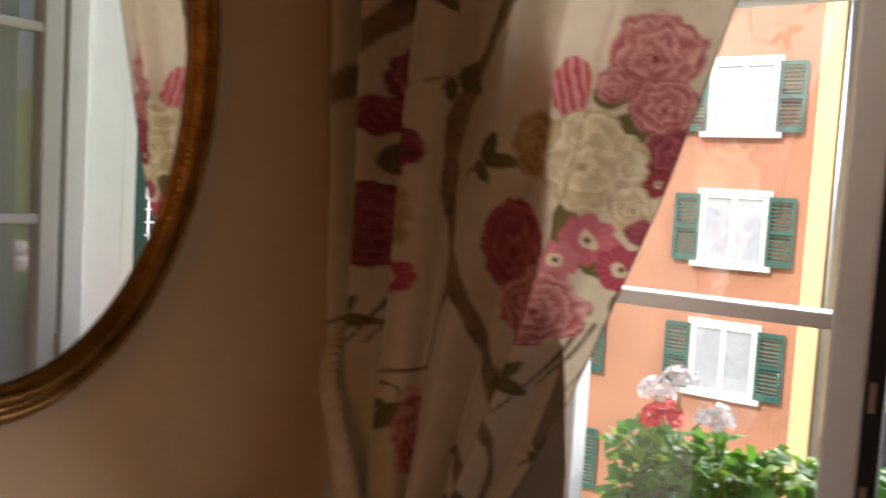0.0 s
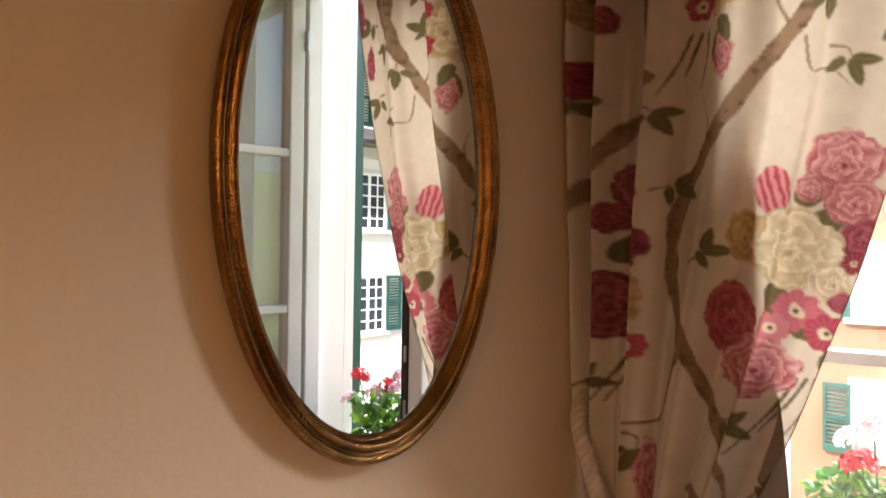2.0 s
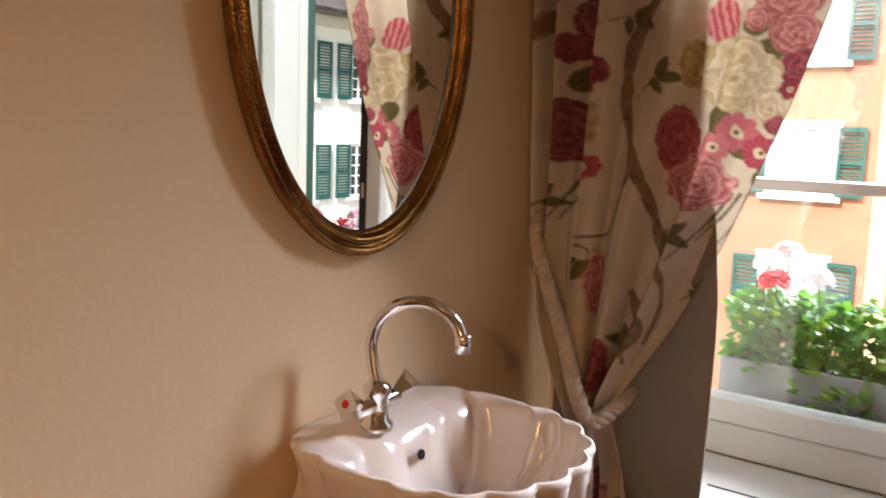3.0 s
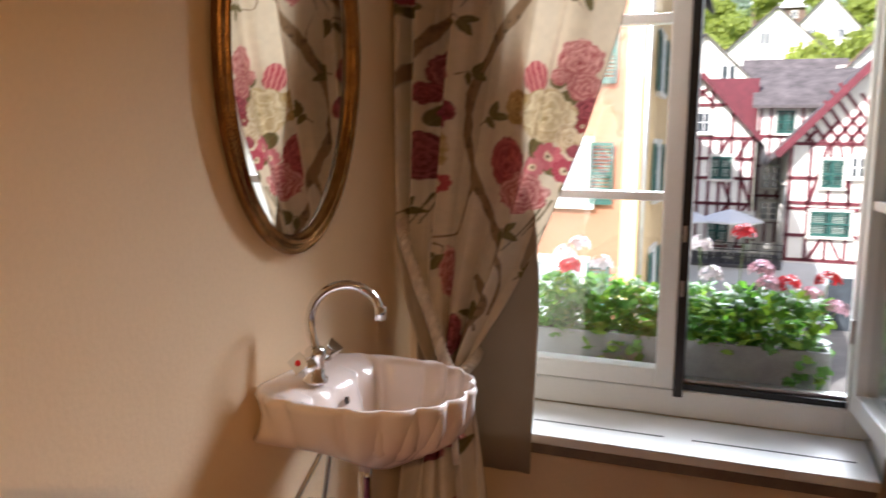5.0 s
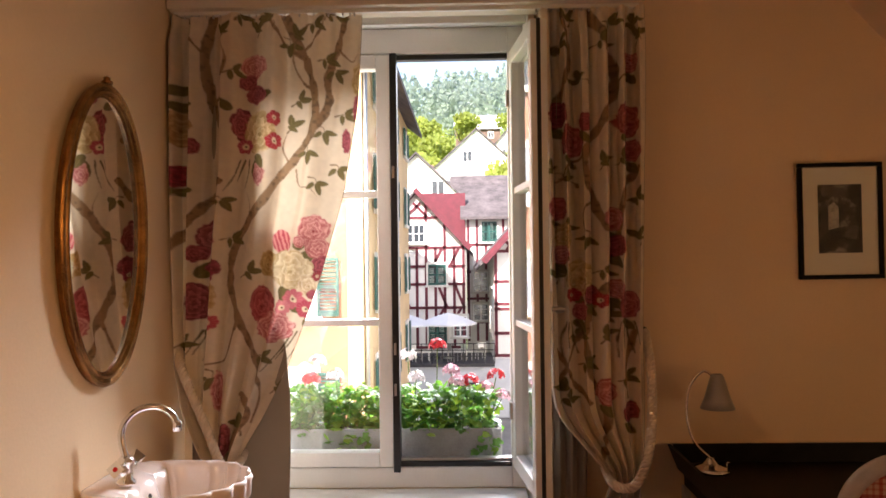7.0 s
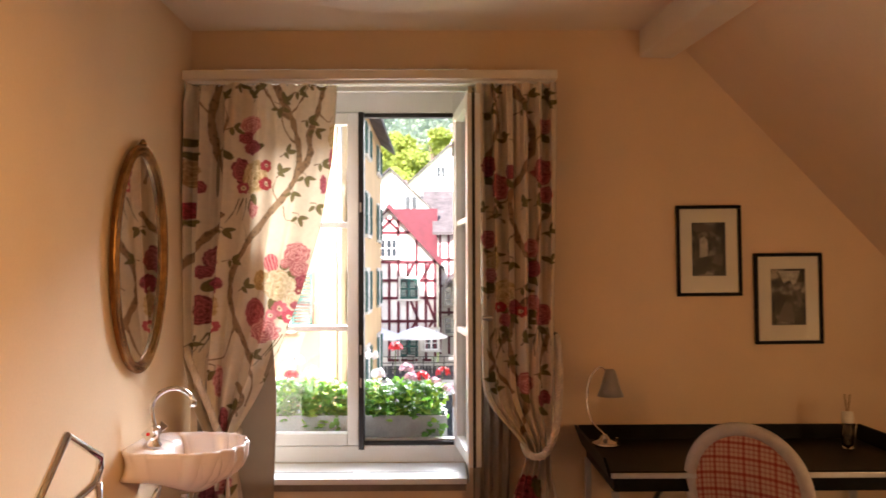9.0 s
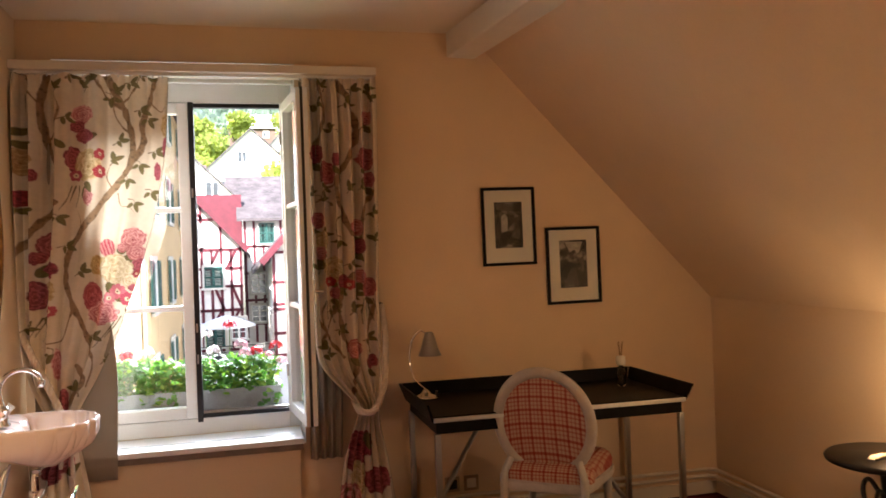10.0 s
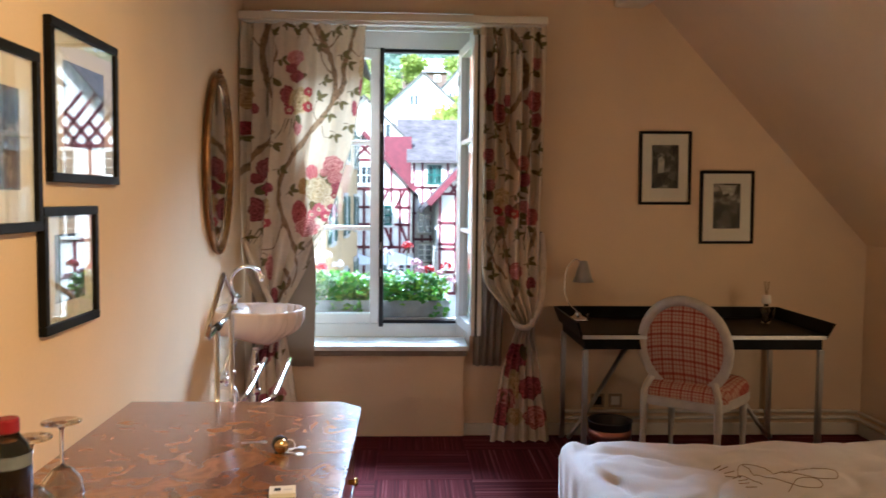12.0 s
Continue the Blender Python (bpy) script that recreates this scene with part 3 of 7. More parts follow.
    c.rose(0.05, 2.02, 0.055, (0.62, 0.46, 0.26), (0.34, 0.20, 0.08), 2.6, 0.8, 1.2)
    c.leaf(0.01, 2.15, 0.08, 0.4)
    c.leaf(0.02, 2.10, 0.08, 0.1)
    c.rose(0.09, 1.95, 0.030, DEEP, DEEP_D, 2.2)
    c.rose(0.04, 1.84, 0.040, (0.50, 0.06, 0.10), DEEP_D, 2.6)
    c.leaf(0.03, 1.78, 0.07, 0.1)
    # hanging part under the tie
    c.rose(0.17, 1.03, 0.03, ROSE, ROSE_D, 2.4, 0.7, 2.6)
    c.rose(0.20, 0.86, 0.03, DEEP, DEEP_D, 2.4, 0.7, 2.0)
    for z in (0.56, 0.30, 0.18):
        c.rose(0.25 - z * 0.1, z, 0.05, ROSE, ROSE_D, 3.0)
        c.rose(0.14, z - 0.05, 0.045, DEEP, DEEP_D, 3.0)
        c.leaf(0.20, z - 0.06, 0.08, 0.7)


def print_right(c):
    c.stroke([(1.56, 2.46), (1.63, 2.30), (1.66, 2.16), (1.61, 2.02), (1.55, 1.90), (1.58, 1.74), (1.62, 1.62)], 0.014, 0.012, TAN)
    c.stroke([(1.46, 2.46), (1.50, 2.26), (1.45, 2.10)], 0.010, 0.012, TAN)
    c.stroke([(1.74, 1.85), (1.68, 1.74), (1.66, 1.58)], 0.010, 0.012, TAN)
    c.stroke([(1.62, 1.42), (1.55, 1.28), (1.56, 1.10), (1.62, 0.95), (1.60, 0.80)], 0.015, 0.012, TAN)
    c.stroke([(1.44, 1.18), (1.50, 1.06), (1.56, 0.98)], 0.008, 0.010, TAN)
    for x, z, a in ((1.58, 2.30, 0.5), (1.70, 2.36, 0.9), (1.42, 2.30, 0.3), (1.52, 1.78, 2.4), (1.70, 1.72, 0.6), (1.48, 1.22, 0.4), (1.60, 1.20, 1.1), (1.66, 1.06, 0.4), (1.48, 1.00, 2.2), (1.58, 1.46, 0.3), (1.45, 1.60, 0.8)):
        c.twig(x, z, 0.035, a)
    c.stroke([(1.66, 2.16), (1.71, 2.20), (1.735, 2.30)], 0.007, 0.003, TAN)
    c.stroke([(1.55, 1.90), (1.49, 1.86), (1.45, 1.80)], 0.008, 0.004, TAN)
    c.stroke([(1.58, 1.74), (1.54, 1.68), (1.55, 1.60)], 0.006, 0.003, TAN)
    c.stroke([(1.55, 1.28), (1.49, 1.16), (1.45, 1.06)], 0.009, 0.005, TAN)
    c.stroke([(1.72, 1.24), (1.69, 1.10), (1.70, 1.00)], 0.010, 0.006, TAN)
    for x, z, a in ((1.735, 2.30, 1.4), (1.46, 1.82, 2.6), (1.55, 1.62, -1.2), (1.62, 2.38, 0.4), (1.50, 2.38, 1.8), (1.56, 2.16, 2.6), (1.66, 1.86, 0.8), (1.60, 1.84, 1.2), (1.45, 1.42, 1.9), (1.62, 1.28, 0.9), (1.52, 1.12, 0.2), (1.45, 0.98, 0.7), (1.74, 1.56, 1.8)):
        c.twig(x, z, 0.03, a)
    for x, z, r, kind in ((1.45, 2.05, 0.045, 0), (1.50, 1.95, 0.055, 2), (1.55, 2.02, 0.032, 0), (1.715, 2.24, 0.034, 1), (1.70, 2.02, 0.055, 2), (1.72, 1.91, 0.038, 2), (1.445, 1.70, 0.040, 2),
                          (1.47, 1.60, 0.045, 3), (1.46, 1.53, 0.032, 1), (1.645, 1.66, 0.040, 1), (1.66, 1.56, 0.035, 0), (1.525, 1.445, 0.062, 3), (1.57, 1.38, 0.034, 0), (1.66, 1.40, 0.034, 1),
                          (1.70, 1.34, 0.045, 2), (1.53, 1.32, 0.032, 2), (1.62, 1.02, 0.045, 1), (1.70, 0.95, 0.035, 0)):
        light, deep = ((DEEP, DEEP_D), (ROSE, ROSE_D), ((0.66, 0.25, 0.27), (0.28, 0.04, 0.07)), (CREAM, CREAM_D))[kind]
        c.leaf(x - 0.02, z - r, 0.06, -0.9, GREEN)
        c.rose(x, z, r * 0.95, light, deep, 3.0, 0.85, 1.15)
    c.daisy(1.60, 1.36, 0.03, (0.42, 0.02, 0.04))
    c.daisy(1.50, 1.38, 0.028, (0.42, 0.02, 0.04))
    c.stems(1.50, 1.28, 4, 0.13, 0.02)
    c.stems(1.70, 1.28, 4, 0.13, 0.02)
    # the hanging tail under the tie
    c.rose(1.62, 0.52, 0.072, (0.62, 0.14, 0.18), DEEP_D, 3.2)
    c.rose(1.60, 0.425, 0.048, DEEP, DEEP_D, 2.6)
    c.leaf(1.60, 0.40, 0.09, -1.2, GREEN)
    c.rose(1.61, 0.34, 0.055, CREAM, CREAM_D, 2.4, 0.8, 1.6)
    c.rose(1.55, 0.26, 0.066, ROSE, ROSE_D, 3.0)
    c.rose(1.53, 0.17, 0.066, (0.62, 0.14, 0.18), DEEP_D, 3.2)
    c.rose(1.62, 0.16, 0.05, CREAM, CREAM_D, 2.4)
    c.rose(1.71, 0.33, 0.066, DEEP, DEEP_D, 3.0)
    c.rose(1.74, 0.16, 0.066, ROSE, ROSE_D, 3.0)
    c.leaf(1.66, 0.58, 0.09, -1.4)
    c.stems(1.57, 0.30, 4, 0.14, -0.02)


def cloth_material():
    m = bpy.data.materials.new("flower_printed_cotton")
    m.use_nodes = True
    n, l = m.node_tree.nodes, m.node_tree.links
    p = n["Principled BSDF"]
    p.inputs["Roughness"].default_value = 0.8
    p.inputs["Specular IOR Level"].default_value = 0.2
    col = n.new("ShaderNodeVertexColor")
    col.layer_name = "print"
    geo = n.new("ShaderNodeNewGeometry")
    weave = n.new("ShaderNodeTexWave")
    weave.wave_type, weave.bands_direction = "BANDS", "Z"
    weave.inputs["Scale"].default_value, weave.inputs["Distortion"].default_value = 130, 1.5
    weft = n.new("ShaderNodeTexWave")
    weft.wave_type, weft.bands_direction = "BANDS", "X"
    weft.inputs["Scale"].default_value, weft.inputs["Distortion"].default_value = 130, 1.5
    l.new(geo.outputs["Position"], weave.inputs["Vector"])
    l.new(geo.outputs["Position"], weft.inputs["Vector"])
    add = n.new("ShaderNodeMath")
    add.operation = "ADD"
    l.new(weave.outputs["Fac"], add.inputs[0])
    l.new(weft.outputs["Fac"], add.inputs[1])
    b = n.new("ShaderNodeBump")
    b.inputs["Strength"].default_value, b.inputs["Distance"].default_value = 0.25, 0.002
    l.new(add.outputs[0], b.inputs["Height"])
    l.new(b.outputs["Normal"], p.inputs["Normal"])
    l.new(col.outputs["Color"], p.inputs["Base Color"])
    thru, mix = n.new("ShaderNodeBsdfTranslucent"), n.new("ShaderNodeMixShader")
    warm = n.new("ShaderNodeMix")
    warm.data_type, warm.blend_type = "RGBA", "MULTIPLY"
    warm.inputs[0].default_value = 1.0
    warm.inputs[7].default_value = (1.0, 0.93, 0.79, 1)
    l.new(col.outputs["Color"], warm.inputs[6])
    l.new(warm.outputs[2], thru.inputs["Color"])
    mix.inputs[0].default_value = 0.16
    l.new(p.outputs[0], mix.inputs[1])
    l.new(thru.outputs[0], mix.inputs[2])
    l.new(mix.outputs[0], n["Material Output"].inputs["Surface"])
    return m


COTTON = cloth_material()


def flowered(name, label, cloth, zs, lefts, rights, folds, pinch, y0, deep, bunch=1.0, tuck=0.5, turn_in=0.0):
    """A gathered curtain: its two hems are curves over z; folds run down and tighten at the tie."""
    nz, nx = 940, 320
    z = np.linspace(zs[0], zs[-1], nz)[:, None]
    order = np.argsort(zs)
    xl = np.interp(z[:, 0], np.array(zs)[order], np.array(lefts)[order])
    xr = np.interp(z[:, 0], np.array(zs)[order], np.array(rights)[order])
    k = np.ones(41) / 41
    pad = lambda a: np.convolve(np.concatenate([np.full(20, a[0]), a, np.full(20, a[-1])]), k, "valid")
    xl, xr = pad(xl)[:, None], pad(xr)[:, None]
    s = np.linspace(0, 1, nx)[None, :]
    x = xl + (xr - xl) * s
    width = (xr - xl)
    depth = 0.025 + 0.008 * np.exp(-((z - pinch) / 0.35) ** 2)
    ph = folds * 2 * math.pi * s ** bunch + 0.5 * np.sin(1.7 * z + 2 * s)
    top = np.clip((zs[0] - z) / 0.10, 0.35, 1)
    wave = np.sin(ph) + 0.28 * np.sin(2.3 * ph + 1.1 + z)
    y = y0 - depth * top * np.where(wave > 0, wave * (1 + (np.clip(deep[0] + (deep[1] - deep[0]) * s, 0.65, 2.6) - 1) * np.clip((z - 1.15) / 0.4, 0, 1)), wave * np.clip(deep[0] + (deep[1] - deep[0]) * s, 0.65, 0.8))
    y = y - 0.007 * np.sin(2 * math.pi * 2.6 * folds * s + 0.8 * np.sin(2 * z)) * np.clip((z - 1.85) / 0.5, 0, 1)
    lap = np.clip((s - tuck + 0.03) / 0.06, 0, 1)
    y = y + 0.026 * (1 - lap * lap * (3 - 2 * lap)) * np.clip((z - 0.95) / 0.5, 0, 1)
    y = y + turn_in * s ** 3 * np.clip((z - 0.8) / 0.4, 0, 1)
    belly = -0.05 * np.exp(-((z - pinch - 0.02) / 0.10) ** 2)
    y = y + belly - 0.05 * np.clip((0.6 - z) / 0.5, 0, 1) + 0.004 * np.sin(9 * z + 11 * s)
    zz = z + 0.006 * np.sin(40 * s) * (z > zs[0] - 0.02) + 0 * s
    xyz = np.stack([x + 0.004 * np.sin(2 * ph + z), y, zz], -1)
    front = xyz.reshape(-1, 3)
    n = front.shape[0]
    idx = np.arange(n).reshape(nz, nx)
    quads = np.stack([idx[:-1, :-1], idx[1:, :-1], idx[1:, 1:], idx[:-1, 1:]], -1).reshape(-1, 4)
    me = bpy.data.meshes.new(name)
    me.from_pydata(front.tolist(), [], quads.tolist())
    layer = me.color_attributes.new("print", "FLOAT_COLOR", "POINT")
    rgb = np.ones((n, 4), dtype=np.float32)
    # the print follows the cloth's own length across each fold
    step = np.hypot(np.diff(xyz[..., 0], axis=1), np.diff(xyz[..., 1], axis=1))
    arc = np.concatenate([np.zeros((nz, 1)), np.cumsum(step, axis=1)], axis=1)
    win = int(nx / folds) | 1
    ends = np.pad(arc, ((0, 0), (win // 2 + 1, win // 2)), mode="reflect", reflect_type="odd")
    run = np.cumsum(ends, axis=1)
    trend = (run[:, win:] - run[:, :-win]) / win
    rate = np.gradient(trend, axis=1) / np.gradient(x, axis=1)
    along = x + (arc - trend) / np.clip(rate, 1.0, 6.0)
    rgb[:, :3] = cloth.color_at(along.reshape(-1), (z + 0 * s).reshape(-1))
    layer.data.foreach_set("color", rgb.reshape(-1))
    me.materials.append(COTTON)
    me.shade_smooth()
    ob = new(name, me)
    tagged(ob, label, "curtain", "flowered curtains")
    hem = bmesh.new()
    for col in (0, nx - 1):
        h = tube([xyz[j, col] for j in range(0, nz, 8)], 0.0010, 5)
        tmp = bpy.data.meshes.new("tmp")
        h.to_mesh(tmp)
        hem.from_mesh(tmp)
        h.free()
        bpy.data.meshes.remove(tmp)
    part("hem", hem, GREYCLOTH, ob, "cream stitched hem", True)
    return ob


cl = Cloth(-0.04, 0.80, 0.02, 2.50)
print_left(cl)
cl.fade()
flowered("flowered_curtain", "cream rose-printed cotton curtain tied back above the basin", cl,
         (2.445, 2.10, 1.76, 1.44, 1.12, 0.95, 0.83, 0.76, 0.68, 0.50, 0.10), (0.006, 0.006, 0.008, 0.01, 0.02, 0.05, 0.12, 0.16, 0.14, 0.06, 0.02),
         (0.722, 0.70, 0.640, 0.548, 0.425, 0.345, 0.28, 0.245, 0.255, 0.29, 0.36), 5.0, 0.78, -0.140, (2.2, 0.6), 0.66, 0.27, 0.045)
cr = Cloth(1.34, 1.86, 0.02, 2.50)
print_right(cr)
cr.fade()
flowered("flowered_curtain", "cream rose-printed cotton curtain tied back beside the desk", cr,
         (2.445, 2.00, 1.60, 1.30, 1.00, 0.92, 0.80, 0.72, 0.62, 0.45, 0.015), (1.385, 1.395, 1.405, 1.41, 1.412, 1.44, 1.55, 1.625, 1.595, 1.535, 1.47),
         (1.772, 1.765, 1.758, 1.752, 1.757, 1.755, 1.745, 1.725, 1.735, 1.77, 1.825), 5.5, 0.73, -0.135, (2.4, 2.4))


def cord(name, label, points, r=0.014):
    """A twisted cotton tie-back of two strands with a hook."""
    t = thing(name, label, "tie-back", group="curtain tie-backs")
    path = arc_path(points, 22)
    for ph in (0, math.pi * 2 / 3, math.pi * 4 / 3):
        out, run = [], 0.0
        for i, p in enumerate(path):
            d = (path[min(i + 1, len(path) - 1)] - path[max(i - 1, 0)]).normalized()
            a = d.cross(Vector((0, -1, 0.02))).normalized()
            b = d.cross(a)
            if i:
                run += (p - path[i - 1]).length
            w = run / 0.05 * 2 * math.pi + ph
            out.append(p + (a * math.cos(w) + b * math.sin(w)) * r * 0.55)
        part("strand", tube(out, r * 0.62, 7), ROPE, t, smooth=True)
    return t


lc = cord("tie_back_cord", "twisted cream cotton cord holding the curtain beside the basin", [(0.012, -0.080, 1.20), (0.056, -0.195, 1.14), (0.110, -0.225, 1.03), (0.165, -0.245, 0.92), (0.212, -0.270, 0.82), (0.245, -0.262, 0.765), (0.272, -0.195, 0.79), (0.26, -0.10, 0.80)], 0.016)
for k, dx_ in enumerate((-0.012, 0.012)):
    part("tail", tube(arc_path([(0.235 + dx_, -0.262, 0.765), (0.232 + dx_ * 1.6, -0.272, 0.68), (0.226 + dx_ * 2.2, -0.262, 0.56 - 0.05 * k)], 6), [0.007] * 10 + [0.010, 0.011, 0.009], 8), ROPE, lc, "hanging cord end", True)
part("hook", lathe([(0, 0), (0.012, 0), (0.014, 0.012), (0.006, 0.016), (0.006, 0.03), (0.016, 0.036), (0.013, 0.05), (0, 0.053)], 14), BLACK, lc, "dark knob on the wall", True).matrix_local = pose(0.001, -0.075, 1.205, 0, 90, 0)
rc = cord("tie_back_cord", "twisted cream cotton cord holding the curtain beside the desk", [(1.778, -0.07, 1.24), (1.780, -0.15, 1.10), (1.766, -0.215, 0.95), (1.742, -0.265, 0.83), (1.708, -0.292, 0.752), (1.670, -0.29, 0.712), (1.62, -0.255, 0.715), (1.61, -0.12, 0.74)], 0.016)
part("hook", lathe([(0, 0), (0.012, 0), (0.014, 0.012), (0.006, 0.016), (0.006, 0.05), (0.016, 0.056), (0.013, 0.07), (0, 0.073)], 14), BLACK, rc, "dark knob on the wall", True).matrix_local = pose(1.775, -0.001, 1.24, 90, 0, 0)

# ---- oval mirror ----
def oval(cy, cz, ry, rz, n=96):
    return [(cy + ry * math.cos(2 * math.pi * k / n), cz + rz * math.sin(2 * math.pi * k / n)) for k in range(n)]


def oval_rings(rows, cy, cz, ry, rz, n=96):
    """A moulded oval ring on the west wall from (inset, height) pairs."""
    bm = bmesh.new()
    rings = [[bm.verts.new((h, y, z)) for y, z in oval(cy, cz, ry - i * 0.74, rz - i * 0.74, n)] for i, h in rows]
    for a, b in zip(rings, rings[1:]):
        for k in range(n):
            bm.faces.new((a[k], a[(k + 1) % n], b[(k + 1) % n], b[k]))
    return bm


MY, MZ, MRY, MRZ = -0.722, 1.607, 0.307, 0.458
mirror = thing("oval_mirror", "oval wall mirror in a moulded aged gilt frame", "mirror", (0, MY, MZ))
mw = Matrix.Translation((0, -MY, -MZ))
part("frame", turned(oval_rings([(0.010, 0.002), (0.007, 0.012), (0.001, 0.015), (0.0, 0.019), (0.004, 0.027), (0.012, 0.032), (0.020, 0.028), (0.024, 0.021), (0.028, 0.021), (0.032, 0.029), (0.039, 0.034), (0.046, 0.030), (0.050, 0.022),
                                 (0.053, 0.020), (0.058, 0.018), (0.062, 0.012), (0.064, 0.008)], MY, MZ, MRY, MRZ), mw), GOLD, mirror, smooth=True)
bm = bmesh.new()
bm.faces.new([bm.verts.new((0.012, y, z)) for y, z in oval(MY, MZ, MRY - 0.045, MRZ - 0.045)])
part("mirror_glass", turned(bm, mw), MIRROR, mirror, "clear silvered mirror glass")
mirror.matrix_world = pose(0.004, MY, MZ, 0, 0.6, 1.2)
part("finial", turned(lathe([(0, 0), (0.016, 0.0), (0.018, 0.008), (0.009, 0.014), (0.011, 0.020), (0, 0.026)], 12), pose(0.016, 0, MRZ - 0.002)), GOLD, mirror, smooth=True)

# ---- wash basin ----
def basin_ring(scale, z, dx=0.0, scallop=0.0, back=0.0, n=168):
    """One level of the shell basin: straight at the wall, scalloped in front."""
    out = []
    for k in range(n):
        a = 2 * math.pi * k / n
        c, s = math.cos(a), math.sin(a)
        lobes = scallop * (abs(math.sin(8.5 * a)) ** 0.8 - 0.6) * (1 if c > -0.35 else max(0, 1 + (c + 0.35) * 3))
        r = scale * (1 + lobes)
        x, y = 0.232 + dx + 0.212 * r * c, 0.208 * r * s * (1 + 0.05 * c)
        if c < 0:
            r = r + max(0.0, 0.97 - r) * min(1.0, abs(c) * 1.4) * (z > 0.70 and back < 0.05)
            x = 0.232 + dx - 0.232 * r * abs(c) ** 0.5
            y = 0.208 * r * (abs(s) ** 0.45) * (1 if s > 0 else -1)
        if back > 0.1:
            back_at = back + (0.020 * abs(math.sin(y * math.pi / 0.105)) ** 0.7 if back < 0.18 else 0.0)
        else:
            back_at = back
        x = max(x, back_at)
        if z < 0.86 and back < 0.06:
            z0 = 0.868 - (0.868 - z) * (0.62 + 0.30 * math.exp(-((x - 0.26) ** 2 + y * y) / 0.020))
        else:
            z0 = z
        out.append((x, y, z0))
    return out


def basin_mesh(rows):
    bm = bmesh.new()
    rings = [[bm.verts.new(p) for p in basin_ring(*r)] for r in rows]
    n = len(rings[0])
    for a, b in zip(rings, rings[1:]):
        for k in range(n):
            bm.faces.new((a[k], a[(k + 1) % n], b[(k + 1) % n], b[k]))
    bm.faces.new(rings[0])
    bm.faces.new(rings[-1])
    return bm


BY = -0.735
basin = thing("wash_basin", "pinkish white shell-shaped porcelain wash basin on the wall", "wash basin", (0, BY, 0))
part("bowl", basin_mesh([(0.34, 0.672, -0.02, 0.0, 0.05), (0.48, 0.680, -0.03, 0.02, 0.02), (0.70, 0.702, -0.02, 0.06, 0.002), (0.86, 0.745, -0.005, 0.08, 0.002), (0.95, 0.80, 0.0, 0.085, 0.002),
                         (1.0, 0.85, 0.0, 0.075, 0.002), (1.02, 0.868, 0.0, 0.075, 0.002), (1.005, 0.877, 0.0, 0.07, 0.006), (0.975, 0.878, 0.002, 0.065, 0.012), (0.91, 0.872, 0.02, 0.06, 0.07),
                         (0.885, 0.858, 0.025, 0.10, 0.118), (0.84, 0.82, 0.03, 0.14, 0.126), (0.74, 0.775, 0.03, 0.17, 0.14), (0.54, 0.740, 0.025, 0.16, 0.165), (0.25, 0.715, 0.01, 0.0, 0.19), (0.06, 0.712, 0.0, 0.0, 0.20)]),
     CERAMIC, basin, smooth=True)
part("overflow", turned(lathe([(0.0, 0), (0.009, 0), (0.009, 0.003), (0, 0.003)], 14), pose(0.142, 0.02, 0.815, 0, 78, 0)), GASKET, basin, "dark overflow hole")
part("drain", lathe([(0, 0.717), (0.02, 0.717), (0.022, 0.715), (0.022, 0.711)], 20, (0.232, 0, 0)), CHROME, basin, "chrome drain")
tap = part("tap", lathe([(0.028, 0.872), (0.028, 0.882), (0.020, 0.888), (0.020, 0.925), (0.024, 0.932), (0.024, 0.945), (0.014, 0.955), (0, 0.956)], 20, (0.098, -0.045, 0)), CHROME, basin, "chrome swan-neck mixer tap", True)
part("spout", tube(arc_path([(0.098, -0.045, 0.945), (0.088, -0.046, 0.985), (0.085, -0.045, 1.02), (0.098, -0.039, 1.058), (0.133, -0.026, 1.087), (0.178, -0.009, 1.091), (0.215, 0.005, 1.068), (0.230, 0.011, 1.035)], 8), 0.0105, 14), CHROME, tap, smooth=True)
part("aerator", lathe([(0.0, 0), (0.0135, 0), (0.0135, 0.028), (0.011, 0.03), (0, 0.03)], 16, (0.231, 0.011, 1.015)), CHROME, tap, smooth=True)
part("tap_bridge", tube([(0.098, -0.095, 0.915), (0.098, 0.005, 0.915)], 0.014, 14), CHROME, tap, smooth=True)
for s in (-1, 1):
    knob = bmesh.new()
    bmesh.ops.create_cone(knob, cap_ends=True, segments=4, radius1=0.010, radius2=0.026, depth=0.040)
    part("tap_handle", turned(knob, pose(0.10, -0.045 + s * 0.060, 0.928, -s * 72, 0, 0)), CHROME, tap, "flared chrome tap handle")
    part("handle_dot", turned(lathe([(0, 0), (0.007, 0), (0.007, 0.002), (0, 0.002)], 12), pose(0.10, -0.045 + s * 0.0775, 0.9338, -s * 72, 0, 0)), RED if s < 0 else STEEL, tap)
part("waste_pipe", tube(arc_path([(0.20, 0, 0.674), (0.20, 0, 0.52), (0.20, 0, 0.40), (0.19, 0, 0.36), (0.15, 0, 0.345), (0.11, 0, 0.37), (0.09, 0, 0.45), (0.05, 0, 0.47), (0.001, 0, 0.47)], 6), 0.016, 12), CHROME, basin, "chrome waste pipe", True)
part("trap_nut", lathe([(0.0165, 0), (0.025, 0), (0.025, 0.03), (0.0165, 0.03)], 16, (0.20, 0, 0.56)), CHROME, basin, "", True)
part("trap_nut", lathe([(0.0165, 0), (0.025, 0), (0.025, 0.03), (0.0165, 0.03)], 16, (0.20, 0, 0.43)), CHROME, basin, "", True)
